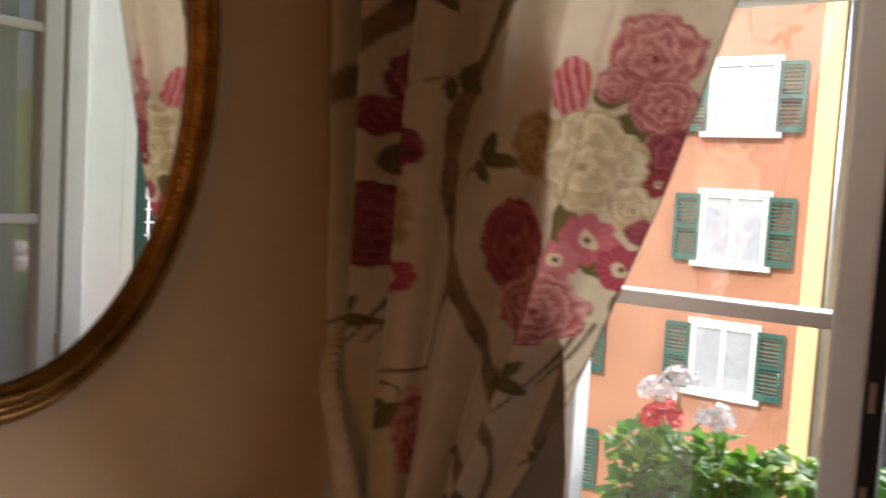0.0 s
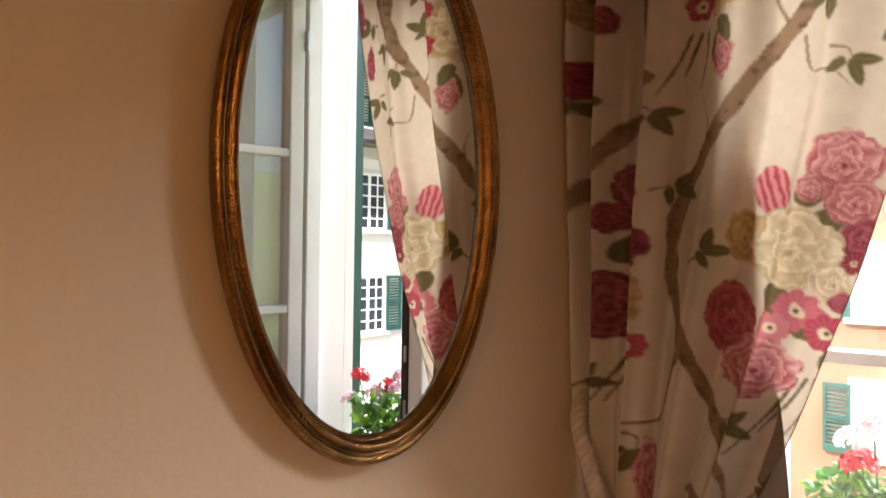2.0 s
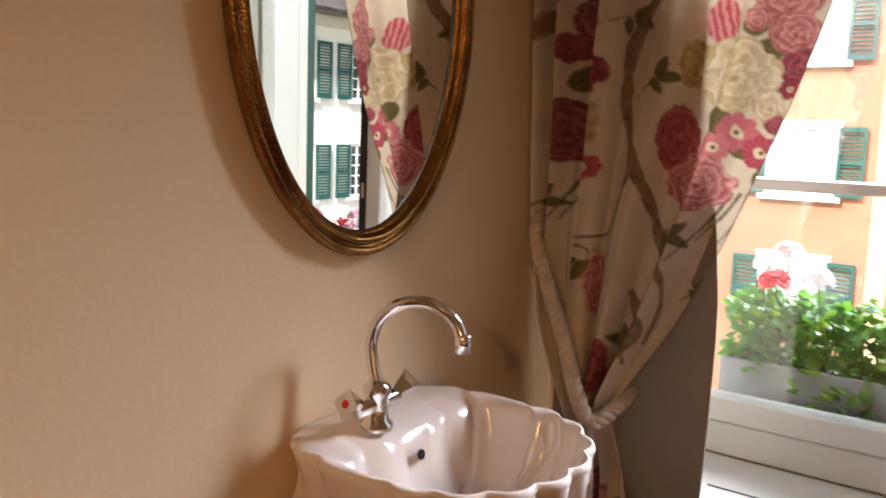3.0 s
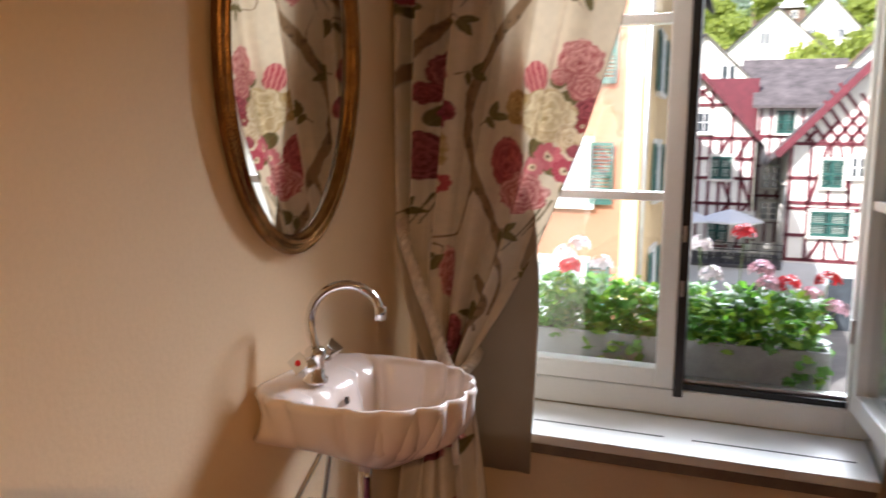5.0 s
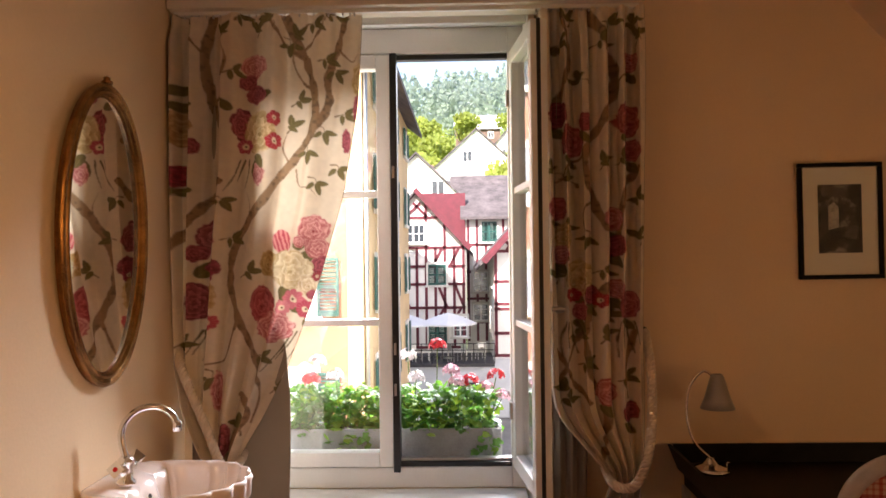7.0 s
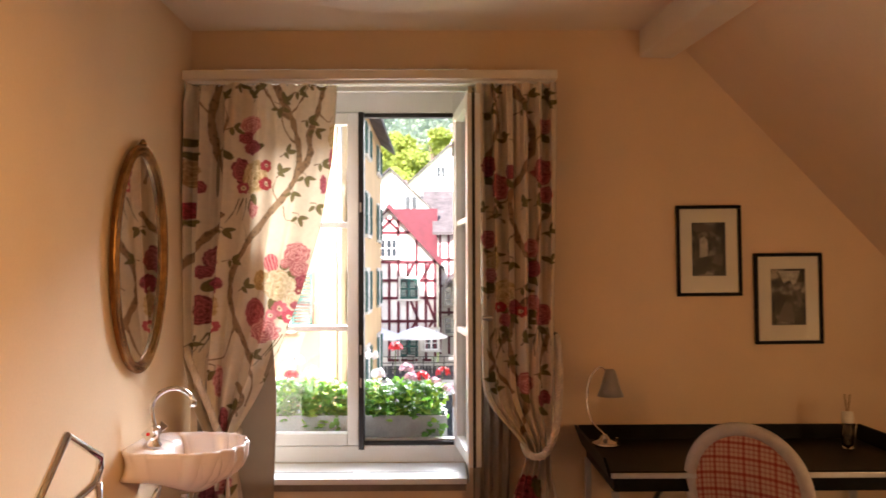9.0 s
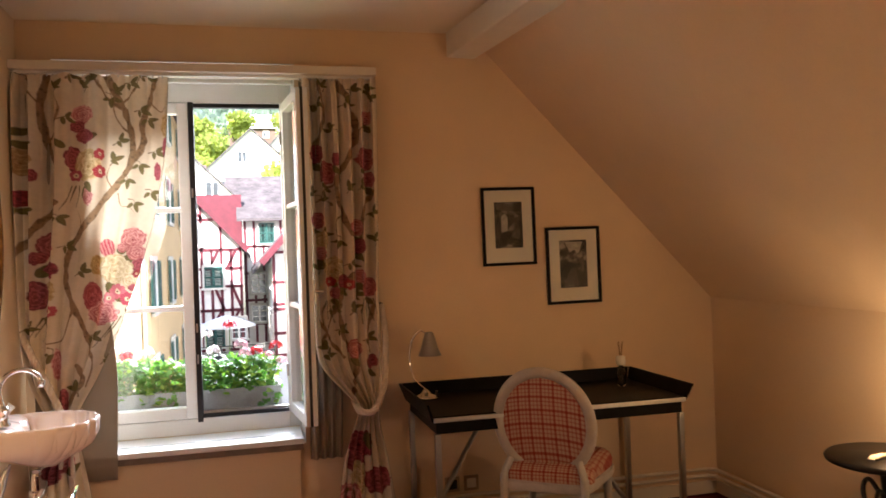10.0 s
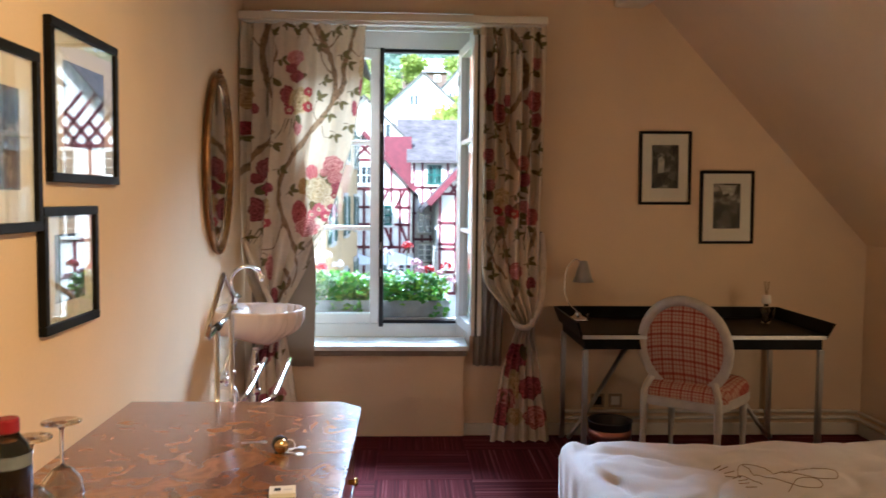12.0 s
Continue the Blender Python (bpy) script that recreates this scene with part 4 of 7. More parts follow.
for s in (-1, 1):
    part("supply_hose", tube(arc_path([(0.10, s * 0.02, 0.70), (0.07, s * 0.06, 0.62), (0.05, s * 0.085, 0.56), (0.045, s * 0.085, 0.53)], 6), 0.006, 8), STEEL, basin, "", True)
    part("angle_valve", tube([(0.001, s * 0.085, 0.52), (0.06, s * 0.085, 0.52)], 0.011, 12), CHROME, basin, "", True)
    part("valve_knob", turned(lathe([(0, 0), (0.018, 0), (0.02, 0.008), (0.016, 0.022), (0, 0.022)], 12), pose(0.058, s * 0.085, 0.52, 0, 90, 0)), CHROME, basin, "", True)

# ---- towel stand ----
stand = thing("towel_stand", "chrome towel stand with an angular loop on top", "towel stand", (0.325, -1.99, 0))
TX = -0.01
loop = [(TX + 0.02, -0.064, 1.170), (TX, 0.170, 1.070), (TX - 0.01, 0.197, 1.033), (TX - 0.015, 0.170, 0.996), (TX - 0.02, -0.120, 0.960), (TX - 0.01, -0.170, 0.983), (TX, -0.184, 1.028)]
part("loop", tube([p for p in loop], 0.0105, 12, closed=True), CHROME, stand, smooth=True)
part("joint", tube([(TX - 0.017, 0.03, 0.979), (TX - 0.018, -0.005, 0.974)], 0.0145, 12), BLACK, stand, "black clamp on the loop", True)
part("pole", tube([(TX - 0.018, 0.0, 0.972), (TX - 0.018, 0.0, 0.02)], 0.010, 12), CHROME, stand, smooth=True)
part("pole", tube([(TX - 0.005, 0.175, 0.998), (TX - 0.005, 0.175, 0.02)], 0.010, 12), CHROME, stand, smooth=True)
for z in (0.66, 0.24):
    part("crossbar", tube([(TX - 0.018, 0.0, z), (TX - 0.005, 0.175, z + 0.01)], 0.008, 10), CHROME, stand, smooth=True)
for x in (0.015, 0.125):
    part("arm", tube(arc_path([(x, 0.74, 0.715), (x, 0.34, 0.66), (x - 0.01, 0.29, 0.645)], 5), 0.0115, 12), CHROME, stand, smooth=True)
part("arm_rail", tube([(TX - 0.005, 0.175, 0.60), (0.115, 0.29, 0.645)], 0.009, 10), CHROME, stand, smooth=True)
part("arm_rail", tube([(TX - 0.005, 0.175, 0.62), (0.005, 0.29, 0.645)], 0.009, 10), CHROME, stand, smooth=True)
part("base", prism([(-0.11, -0.03), (0.14, -0.03), (0.17, 0.0), (0.17, 0.45), (0.14, 0.48), (-0.11, 0.48), (-0.14, 0.45), (-0.14, 0.0)], 0.001, 0.022), CHROME, stand)


# ---- pictures ----
def photo_material(name, seed, tint=(1, 1, 1)):
    m = bpy.data.materials.new(name)
    m.use_nodes = True
    n, l = m.node_tree.nodes, m.node_tree.links
    p = n["Principled BSDF"]
    p.inputs["Roughness"].default_value = 0.6
    tc = n.new("ShaderNodeTexCoord")
    mp = n.new("ShaderNodeMapping")
    mp.inputs["Location"].default_value = (seed, seed * 2.3, seed * 0.7)
    no = n.new("ShaderNodeTexNoise")
    no.inputs["Scale"].default_value, no.inputs["Detail"].default_value, no.inputs["Roughness"].default_value = 13, 6, 0.62
    r = n.new("ShaderNodeValToRGB")
    e = r.color_ramp.elements
    e[0].position, e[1].position = 0.44, 0.66
    e[0].color, e[1].color = (0.012, 0.011, 0.010, 1), (0.36 * tint[0], 0.33 * tint[1], 0.29 * tint[2], 1)
    mid = e.new(0.55)
    mid.color = (0.06 * tint[0], 0.052 * tint[1], 0.044 * tint[2], 1)
    l.new(tc.outputs["Object"], mp.inputs["Vector"])
    l.new(mp.outputs["Vector"], no.inputs["Vector"])
    l.new(no.outputs["Fac"], r.inputs["Fac"])
    l.new(r.outputs["Color"], p.inputs["Base Color"])
    return m


def picture(label, w, h, iw, ih, m, seed, bar=0.016, group="framed photographs", lift=0.0, tint=(1, 1, 1), glazing=PRINT_GLASS):
    """A framed print; local x across, z up, the face towards -y."""
    t = thing("framed_picture", label, "picture", group=group)
    a, b = w / 2, h / 2
    bm = bmesh.new()
    for x0, x1, z0, z1 in ((-a, a, b - bar, b), (-a, a, -b, -b + bar), (-a, -a + bar, -b + bar, b - bar), (a - bar, a, -b + bar, b - bar)):
        bm_box(bm, x0, x1, -0.024, -0.003, z0, z1, bevel=0.003)
    part("frame", bm, BLACKWOOD, t, "black wooden frame")
    part("mount", boxes((-a + bar, a - bar, -0.011, -0.006, -b + bar, b - bar)), MAT, t, "white card mount")
    part("print", boxes((-iw / 2, iw / 2, -0.0125, -0.0111, -ih / 2 + lift, ih / 2 + lift)), photo_material("faded_photograph", seed, tint), t, "dark old photograph")
    part("glass", boxes((-a + bar, a - bar, -0.0175, -0.0155, -b + bar, b - bar)), glazing, t).visible_shadow = False
    t.matrix_world = m
    return t


photo_a = picture("black-framed old street photograph with white mount above the desk", 0.318, 0.444, 0.165, 0.262, pose(2.537, 0, 1.647, 0, -0.5, 0), 1.3, lift=0.008)
photo_b = picture("black-framed old alley photograph with white mount beside the slope", 0.332, 0.444, 0.168, 0.275, pose(2.925, 0, 1.412, 0, -0.5, 0), 4.1, lift=0.008)
GREYTONE = material("pale_photo_tone", (0.48, 0.45, 0.39), 0.6, var=0.25, scale=30, bump=0.0)
GREYTONE_MID = material("mid_photo_tone", (0.11, 0.10, 0.085), 0.6, var=0.3, scale=40, bump=0.0)


def tone(parent, outline, mat, name, lift=0.0):
    """A flat area of the photograph's picture, lying on the print."""
    part(name, turned(prism(outline, 0, 0.0003), pose(0, -0.0126 - lift, 0, 90)), mat, parent)


tone(photo_a, [(-0.045, -0.035), (-0.005, -0.025), (-0.005, 0.050), (-0.022, 0.072), (-0.045, 0.055)], GREYTONE, "printed_house")
tone(photo_a, [(0.010, -0.060), (0.060, -0.075), (0.070, -0.020), (0.030, -0.015)], GREYTONE_MID, "printed_yard")
tone(photo_a, [(-0.070, 0.095), (0.030, 0.090), (0.020, 0.125), (-0.070, 0.132)], GREYTONE_MID, "printed_eave")
tone(photo_b, [(-0.050, 0.135), (0.060, 0.135), (0.040, 0.080), (0.022, 0.060), (0.010, 0.090), (-0.022, 0.075)], GREYTONE, "printed_sky")
tone(photo_b, [(-0.060, -0.110), (0.030, -0.120), (0.018, -0.030), (-0.012, -0.010)], GREYTONE_MID, "printed_lane")
tone(photo_b, [(0.040, -0.020), (0.065, -0.030), (0.065, 0.050), (0.045, 0.045)], GREYTONE_MID, "printed_wall")
picture("glazed black-framed picture high on the cream wall", 0.505, 0.445, 0.30, 0.24, pose(0, -2.415, 1.70, 0, 0, 90), 7.7, 0.026, "glazed pictures on the side wall", glazing=PICTURE_GLASS)
picture("small glazed black-framed picture low on the cream wall", 0.375, 0.345, 0.20, 0.19, pose(0, -2.54, 1.238, 0, 0, 90), 9.2, 0.026, "glazed pictures on the side wall", glazing=PICTURE_GLASS)
picture("large glazed black-framed picture with pale print on the cream wall", 0.50, 0.462, 0.30, 0.25, pose(0, -2.98, 1.578, 0, 0, 90), 11.6, 0.026, "glazed pictures on the side wall", glazing=PICTURE_GLASS)


# ---- chest by the wall ----
def burl(name):
    m = bpy.data.materials.new(name)
    m.use_nodes = True
    n, l = m.node_tree.nodes, m.node_tree.links
    p = n["Principled BSDF"]
    p.inputs["Roughness"].default_value = 0.22
    p.inputs["Coat Weight"].default_value, p.inputs["Coat Roughness"].default_value = 0.45, 0.13
    geo = n.new("ShaderNodeNewGeometry")
    warp = n.new("ShaderNodeTexNoise")
    warp.inputs["Scale"].default_value, warp.inputs["Detail"].default_value = 5.0, 3
    addv = n.new("ShaderNodeMix")
    addv.data_type = "VECTOR"
    addv.inputs[0].default_value = 0.25
    l.new(geo.outputs["Position"], warp.inputs["Vector"])
    l.new(geo.outputs["Position"], addv.inputs[4])
    l.new(warp.outputs["Color"], addv.inputs[5])
    no = n.new("ShaderNodeTexNoise")
    no.inputs["Scale"].default_value, no.inputs["Detail"].default_value, no.inputs["Distortion"].default_value = 7, 9, 2.4
    l.new(addv.outputs[1], no.inputs["Vector"])
    r = n.new("ShaderNodeValToRGB")
    e = r.color_ramp.elements
    e[0].position, e[1].position = 0.30, 0.72
    e[0].color, e[1].color = (0.10, 0.037, 0.013, 1), (0.38, 0.172, 0.058, 1)
    mid = e.new(0.5)
    mid.color = (0.22, 0.092, 0.033, 1)
    l.new(no.outputs["Fac"], r.inputs["Fac"])
    l.new(r.outputs["Color"], p.inputs["Base Color"])
    return m


BURL = burl("polished_burl_walnut")
CT = 0.72
chest = thing("chest_of_drawers", "polished burl walnut chest against the wall", "chest", (0, -2.8, 0))
bm = prism([(0.006, -0.80), (0.82, -0.80), (0.82, 0.69), (0.745, 0.765), (0.006, 0.765)], CT - 0.035, CT)
bmesh.ops.bevel(bm, geom=list(bm.edges), offset=0.005, segments=2, affect="EDGES")
part("top", bm, BURL, chest)
part("body", prism([(0.012, -0.77), (0.79, -0.77), (0.79, 0.67), (0.725, 0.735), (0.012, 0.735)], 0.06, CT - 0.0355), BURL, chest)
for k in range(3):
    z = 0.09 + k * 0.2
    d = part("drawer", boxes((0.7905, 0.802, -0.74, 0.62, z, z + 0.185), bevel=0.004), BURL, chest)
    for y in (-0.45, 0.33):
        part("knob", turned(lathe([(0, 0), (0.008, 0), (0.008, 0.012), (0.015, 0.02), (0.012, 0.028), (0, 0.03)], 12), pose(0.802, y, z + 0.09, 0, 90, 0)), BRASS, d, "", True)
part("plinth", boxes((0.02, 0.77, -0.75, 0.70, 0.001, 0.0595)), BURL, chest)

keys = thing("room_key", "brass-ringed room key with a steel fob lying on the chest", "key", (0.599, -2.565, CT))
part("key_fob", turned(lathe([(0, 0), (0.016, 0.0), (0.02, 0.006), (0.02, 0.042), (0.016, 0.05), (0, 0.05)], 18), pose(0.01, -0.03, 0.021, 90, 0, 25)), BRASS, keys, "turned brass fob", True)
part("fob_band", turned(lathe([(0.0205, 0.012), (0.0235, 0.014), (0.0235, 0.030), (0.0205, 0.032)], 18), pose(0.01, -0.03, 0.0235, 90, 0, 25)), GASKET, keys, "black rubber band round the fob", True)
part("key_ring", turned(tube([(0.016 * math.cos(a), 0.016 * math.sin(a), 0) for a in np.linspace(0, 2 * math.pi, 20, endpoint=False)], 0.0018, 6, closed=True), pose(0.045, -0.045, 0.018, 60, 0, 20)), STEEL, keys, "", True)
for a, x, y in ((20, -0.07, 0.03), (-15, 0.05, -0.07), (40, 0.055, -0.03)):
    bm = boxes((-0.035, 0.02, -0.004, 0.004, 0, 0.003), (-0.035, -0.02, -0.009, -0.004, 0, 0.003))
    bmesh.ops.create_cone(bm, cap_ends=True, segments=14, radius1=0.012, radius2=0.012, depth=0.003, matrix=Matrix.Translation((0.028, 0, 0.0015)))
    part("key_blade", turned(bm, pose(x, y, 0.002, 0, 4, a)), STEEL, keys)
card = thing("match_box", "small white card box with a dark emblem on the chest", "match box", (0.676, -2.948, CT), 8)
part("box", boxes((-0.032, 0.032, -0.028, 0.028, 0.0, 0.012), bevel=0.001), MAT, card)
part("emblem", boxes((-0.02, -0.004, -0.008, 0.01, 0.0121, 0.0126)), BLACKWOOD, card, "dark printed emblem")
part("print_bar", boxes((0.002, 0.024, -0.004, 0.0, 0.0121, 0.0126)), STEEL, card)

glass = None
for x, y in ((0.215, -3.10), (0.205, -3.225)):
    if glass is None:
        glass = thing("wine_glass", "clear wine glass standing upside down on the chest", "glass", group="glasses on the chest")
        part("bowl", lathe([(0.034, 0.0005), (0.042, 0.03), (0.046, 0.06), (0.040, 0.095), (0.020, 0.118), (0.006, 0.126), (0.018, 0.116), (0.037, 0.094), (0.0435, 0.06), (0.0395, 0.03), (0.032, 0.0005)], 32), CLEAR, glass, smooth=True)
        part("stem", lathe([(0.006, 0.1265), (0.0042, 0.14), (0.0038, 0.18), (0.005, 0.205), (0.010, 0.2125)], 14), CLEAR, glass, smooth=True)
        part("foot", lathe([(0.010, 0.213), (0.030, 0.219), (0.042, 0.221), (0.042, 0.2235), (0.0, 0.2245)], 32), CLEAR, glass, smooth=True)
        glass.matrix_world = pose(x, y, CT)
    else:
        copy_thing(glass, pose(x, y, CT, 0, 0, 40))
bottle = thing("drink_bottle", "clear bottle of dark drink with a red cap on the chest", "bottle", (0.226, -3.36, CT))
part("bottle_body", lathe([(0, 0.001), (0.036, 0.001), (0.040, 0.012), (0.038, 0.07), (0.040, 0.12), (0.040, 0.225), (0.034, 0.252), (0.021, 0.268), (0.0185, 0.276)], 32), CLEAR, bottle, smooth=True)
part("drink", lathe([(0, 0.004), (0.033, 0.004), (0.037, 0.014), (0.035, 0.07), (0.037, 0.12), (0.037, 0.212), (0, 0.213)], 32), material("dark_drink", (0.03, 0.012, 0.006), 0.2), bottle, "dark brown drink", True)
part("cap", lathe([(0.0, 0.302), (0.018, 0.302), (0.0205, 0.299), (0.0205, 0.276), (0.0186, 0.276)], 28), material("red_plastic", (0.26, 0.008, 0.014), 0.4), bottle, "red screw cap")
part("bottle_label", lathe([(0.0403, 0.212), (0.0403, 0.236)], 32), material("grey_paper_band", (0.16, 0.18, 0.21), 0.6), bottle, "plain grey band")

# ---- desk ----
desk = thing("writing_desk", "black tray-top writing desk on crossed steel legs", "desk", (2.565, -0.36, 0))
dx, dy = 0.655, 0.315
part("desktop", boxes((-dx, dx, -dy, dy, 0.715, 0.738), bevel=0.003), BLACKWOOD, desk)


def flared(x0, y0, x1, y1, nx, ny, z0, z1, out, t=0.012, drop=None):
    """A tray side between two corners that leans outward."""
    bm = bmesh.new()
    v = []
    for off in (0, t):
        for z, o in ((z0, 0.0), (z1, out)):
            for x, y, s in ((x0, y0, -1), (x1, y1, 1)):
                ex, ey = (s * o if ny else 0), (s * o if nx else 0)
                v.append(bm.verts.new((x + nx * (o + off) + ex * (1 if x1 > x0 else -1), y + ny * (o + off) + ey * (1 if y1 > y0 else -1), z)))
    for f in ((0, 1, 3, 2), (4, 5, 7, 6), (0, 1, 5, 4), (2, 3, 7, 6), (0, 2, 6, 4), (1, 3, 7, 5)):
        bm.faces.new([v[k] for k in f])
    return bm


part("tray_back", flared(-dx, dy, dx, dy, 0, 1, 0.715, 0.802, 0.022), BLACKWOOD, desk)
part("tray_side", flared(-dx, -dy, -dx, dy, -1, 0, 0.715, 0.802, 0.030), BLACKWOOD, desk)
part("tray_side", flared(dx, -dy, dx, dy, 1, 0, 0.715, 0.802, 0.030), BLACKWOOD, desk)
part("apron", boxes((-dx + 0.01, dx - 0.01, -dy + 0.006, dy - 0.006, 0.655, 0.7145), bevel=0.003), BLACKWOOD, desk)
part("front_rail", boxes((-dx - 0.004, dx + 0.004, -dy - 0.012, -dy - 0.0005, 0.712, 0.733), bevel=0.002), STEEL, desk, "brushed steel front rail")
for x in (-dx + 0.016, dx - 0.016):
    for y in (-dy + 0.012, dy - 0.012):
        part("leg", boxes((x - 0.014, x + 0.014, y - 0.014, y + 0.014, 0.001, 0.6545), bevel=0.003), STEEL, desk)
for s in (-1, 1):
    part("brace", tube([(s * 0.20, dy - 0.02, 0.652), (s * 0.55, dy - 0.08, 0.10), (s * 0.62, dy - 0.10, 0.02)], 0.0135, 8), STEEL, desk, smooth=True)

lamp = thing("desk_lamp", "small chrome desk lamp with a frosted glass bell shade", "lamp", (1.985, -0.17, 0.739))
part("base", lathe([(0, 0), (0.070, 0), (0.072, 0.006), (0.055, 0.014), (0.028, 0.022), (0.016, 0.036), (0.010, 0.044), (0, 0.045)], 28), CHROME, lamp, "", True)
part("arm", tube(arc_path([(0, 0, 0.04), (-0.05, 0.02, 0.09), (-0.075, 0.03, 0.17), (-0.065, 0.03, 0.27), (-0.02, 0.02, 0.325), (0.012, 0.01, 0.315)], 7), 0.005, 10), CHROME, lamp, "", True)
part("shade", lathe([(0.018, 0.318), (0.024, 0.31), (0.034, 0.28), (0.046, 0.24), (0.062, 0.205), (0.060, 0.205), (0.044, 0.24), (0.032, 0.28), (0.020, 0.308)], 28, (0.03, 0.005, 0)), material("frosted_glass", (0.27, 0.25, 0.23), 0.35, var=0.05, bump=0.0), lamp, "frosted glass bell shade", True)
part("switch", lathe([(0, 0), (0.006, 0), (0.006, 0.03), (0, 0.03)], 10, (0.05, -0.045, 0.008)), CHROME, lamp)
lamp.matrix_world = lamp.matrix_world @ Matrix.Diagonal((1.0, 1.0, 1.10, 1.0))
reed = thing("reed_diffuser", "glass reed diffuser with white cap on the desk", "diffuser", (3.075, -0.27, 0.739))
part("flask", lathe([(0, 0.001), (0.026, 0.001), (0.028, 0.02), (0.024, 0.07), (0.014, 0.10), (0.012, 0.115), (0.010, 0.115), (0.012, 0.10), (0.022, 0.07), (0.025, 0.02), (0.0, 0.005)], 24), CLEAR, reed, smooth=True)
part("cap", lathe([(0, 0.116), (0.024, 0.116), (0.027, 0.13), (0.024, 0.165), (0, 0.168)], 24), MAT, reed, "white round cap", True)
for k in range(4):
    a = k * 1.6
    part("reed", tube([(0.004 * math.cos(a), 0.004 * math.sin(a), 0.165), (0.016 * math.cos(a), 0.016 * math.sin(a), 0.245)], 0.0018, 6), material("reed_wood", (0.36, 0.22, 0.12), 0.7), reed)


# ---- chair ----
def plaid():
    m = bpy.data.materials.new("red_plaid_cloth")
    m.use_nodes = True
    n, l = m.node_tree.nodes, m.node_tree.links
    p = n["Principled BSDF"]
    p.inputs["Roughness"].default_value, p.inputs["Specular IOR Level"].default_value = 0.9, 0.15
    tc = n.new("ShaderNodeTexCoord")
    sp = n.new("ShaderNodeSeparateXYZ")
    l.new(tc.outputs["Object"], sp.inputs[0])
    yz = n.new("ShaderNodeMath")
    yz.operation = "ADD"
    l.new(sp.outputs["Y"], yz.inputs[0])
    l.new(sp.outputs["Z"], yz.inputs[1])
    fac = []
    for src in (sp.outputs["X"], yz.outputs[0]):
        sc = n.new("ShaderNodeMath")
        sc.operation = "MULTIPLY"
        sc.inputs[1].default_value = 1 / 0.058
        l.new(src, sc.inputs[0])
        fr = n.new("ShaderNodeMath")
        fr.operation = "FRACT"
        l.new(sc.outputs[0], fr.inputs[0])
        r = n.new("ShaderNodeValToRGB")
        r.color_ramp.interpolation = "EASE"
        e = r.color_ramp.elements
        e[0].position, e[0].color = 0.0, (1, 1, 1, 1)
        e[1].position, e[1].color = 1.0, (1, 1, 1, 1)
        for pos, v in ((0.10, 0.9), (0.15, 0.08), (0.30, 0.1), (0.35, 0.42), (0.41, 0.42), (0.46, 0.08), (0.60, 0.1), (0.65, 0.55), (0.72, 0.55), (0.77, 0.1), (0.90, 0.15)):
            k = e.new(pos)
            k.color = (v, v, v, 1)
        l.new(fr.outputs[0], r.inputs["Fac"])
        fac.append(r.outputs["Color"])
    mx = n.new("ShaderNodeMath")
    mx.operation = "ADD"
    l.new(fac[0], mx.inputs[0])
    l.new(fac[1], mx.inputs[1])
    cr = n.new("ShaderNodeValToRGB")
    e = cr.color_ramp.elements
    e[0].position, e[0].color = 0.1, (0.50, 0.35, 0.25, 1)
    e[1].position, e[1].color = 1.0, (0.27, 0.04, 0.035, 1)
    mid = e.new(0.45)
    mid.color = (0.37, 0.14, 0.10, 1)
    hv = n.new("ShaderNodeMath")
    hv.operation = "MULTIPLY"
    hv.inputs[1].default_value = 0.62
    l.new(mx.outputs[0], hv.inputs[0])
    l.new(hv.outputs[0], cr.inputs["Fac"])
    l.new(cr.outputs["Color"], p.inputs["Base Color"])
    no = n.new("ShaderNodeTexNoise")
    no.inputs["Scale"].default_value = 400
    l.new(tc.outputs["Object"], no.inputs["Vector"])
    b = n.new("ShaderNodeBump")
    b.inputs["Strength"].default_value, b.inputs["Distance"].default_value = 0.3, 0.003
    l.new(no.outputs["Fac"], b.inputs["Height"])
    l.new(b.outputs["Normal"], p.inputs["Normal"])
    return m


PLAID = plaid()
chair = thing("medallion_chair", "grey-white oval-back chair in red plaid cloth at the desk", "chair", (2.535, -0.64, 0), -38)
lean = pose(0, -0.20, 0.69, 9, 0, 0)


def oval_tube(rx, rz, r, flat=0.7, n=72, y=0.0):
    bm = bmesh.new()
    seg, rings = 12, []
    for k in range(n):
        a = 2 * math.pi * k / n
        ca, sa = math.cos(a), math.sin(a)
        rings.append([bm.verts.new(((rx + r * math.cos(b)) * ca, y + r * flat * math.sin(b), (rz + r * math.cos(b)) * sa)) for b in [2 * math.pi * j / seg for j in range(seg)]])
    for i in range(n):
        a, b = rings[i], rings[(i + 1) % n]
        for j in range(seg):
            bm.faces.new((a[j], a[(j + 1) % seg], b[(j + 1) % seg], b[j]))
    return bm


def cushion(rx, rz, y0, bulge, n=48, rr=10):
    """A domed oval pad, facing y."""
    bm = bmesh.new()
    rings = []
    for i in range(rr + 1):
        f = i / rr
        rings.append([bm.verts.new((rx * f * math.cos(a) if i else 0.0005 * math.cos(a), y0 + bulge * (1 - f ** 2.4), rz * f * math.sin(a) if i else 0.0005 * math.sin(a))) for a in [2 * math.pi * k / n for k in range(n)]])
    for a, b in zip(rings, rings[1:]):
        for k in range(n):
            bm.faces.new((a[k], a[(k + 1) % n], b[(k + 1) % n], b[k]))
    bm.faces.new(rings[0])
    return bm


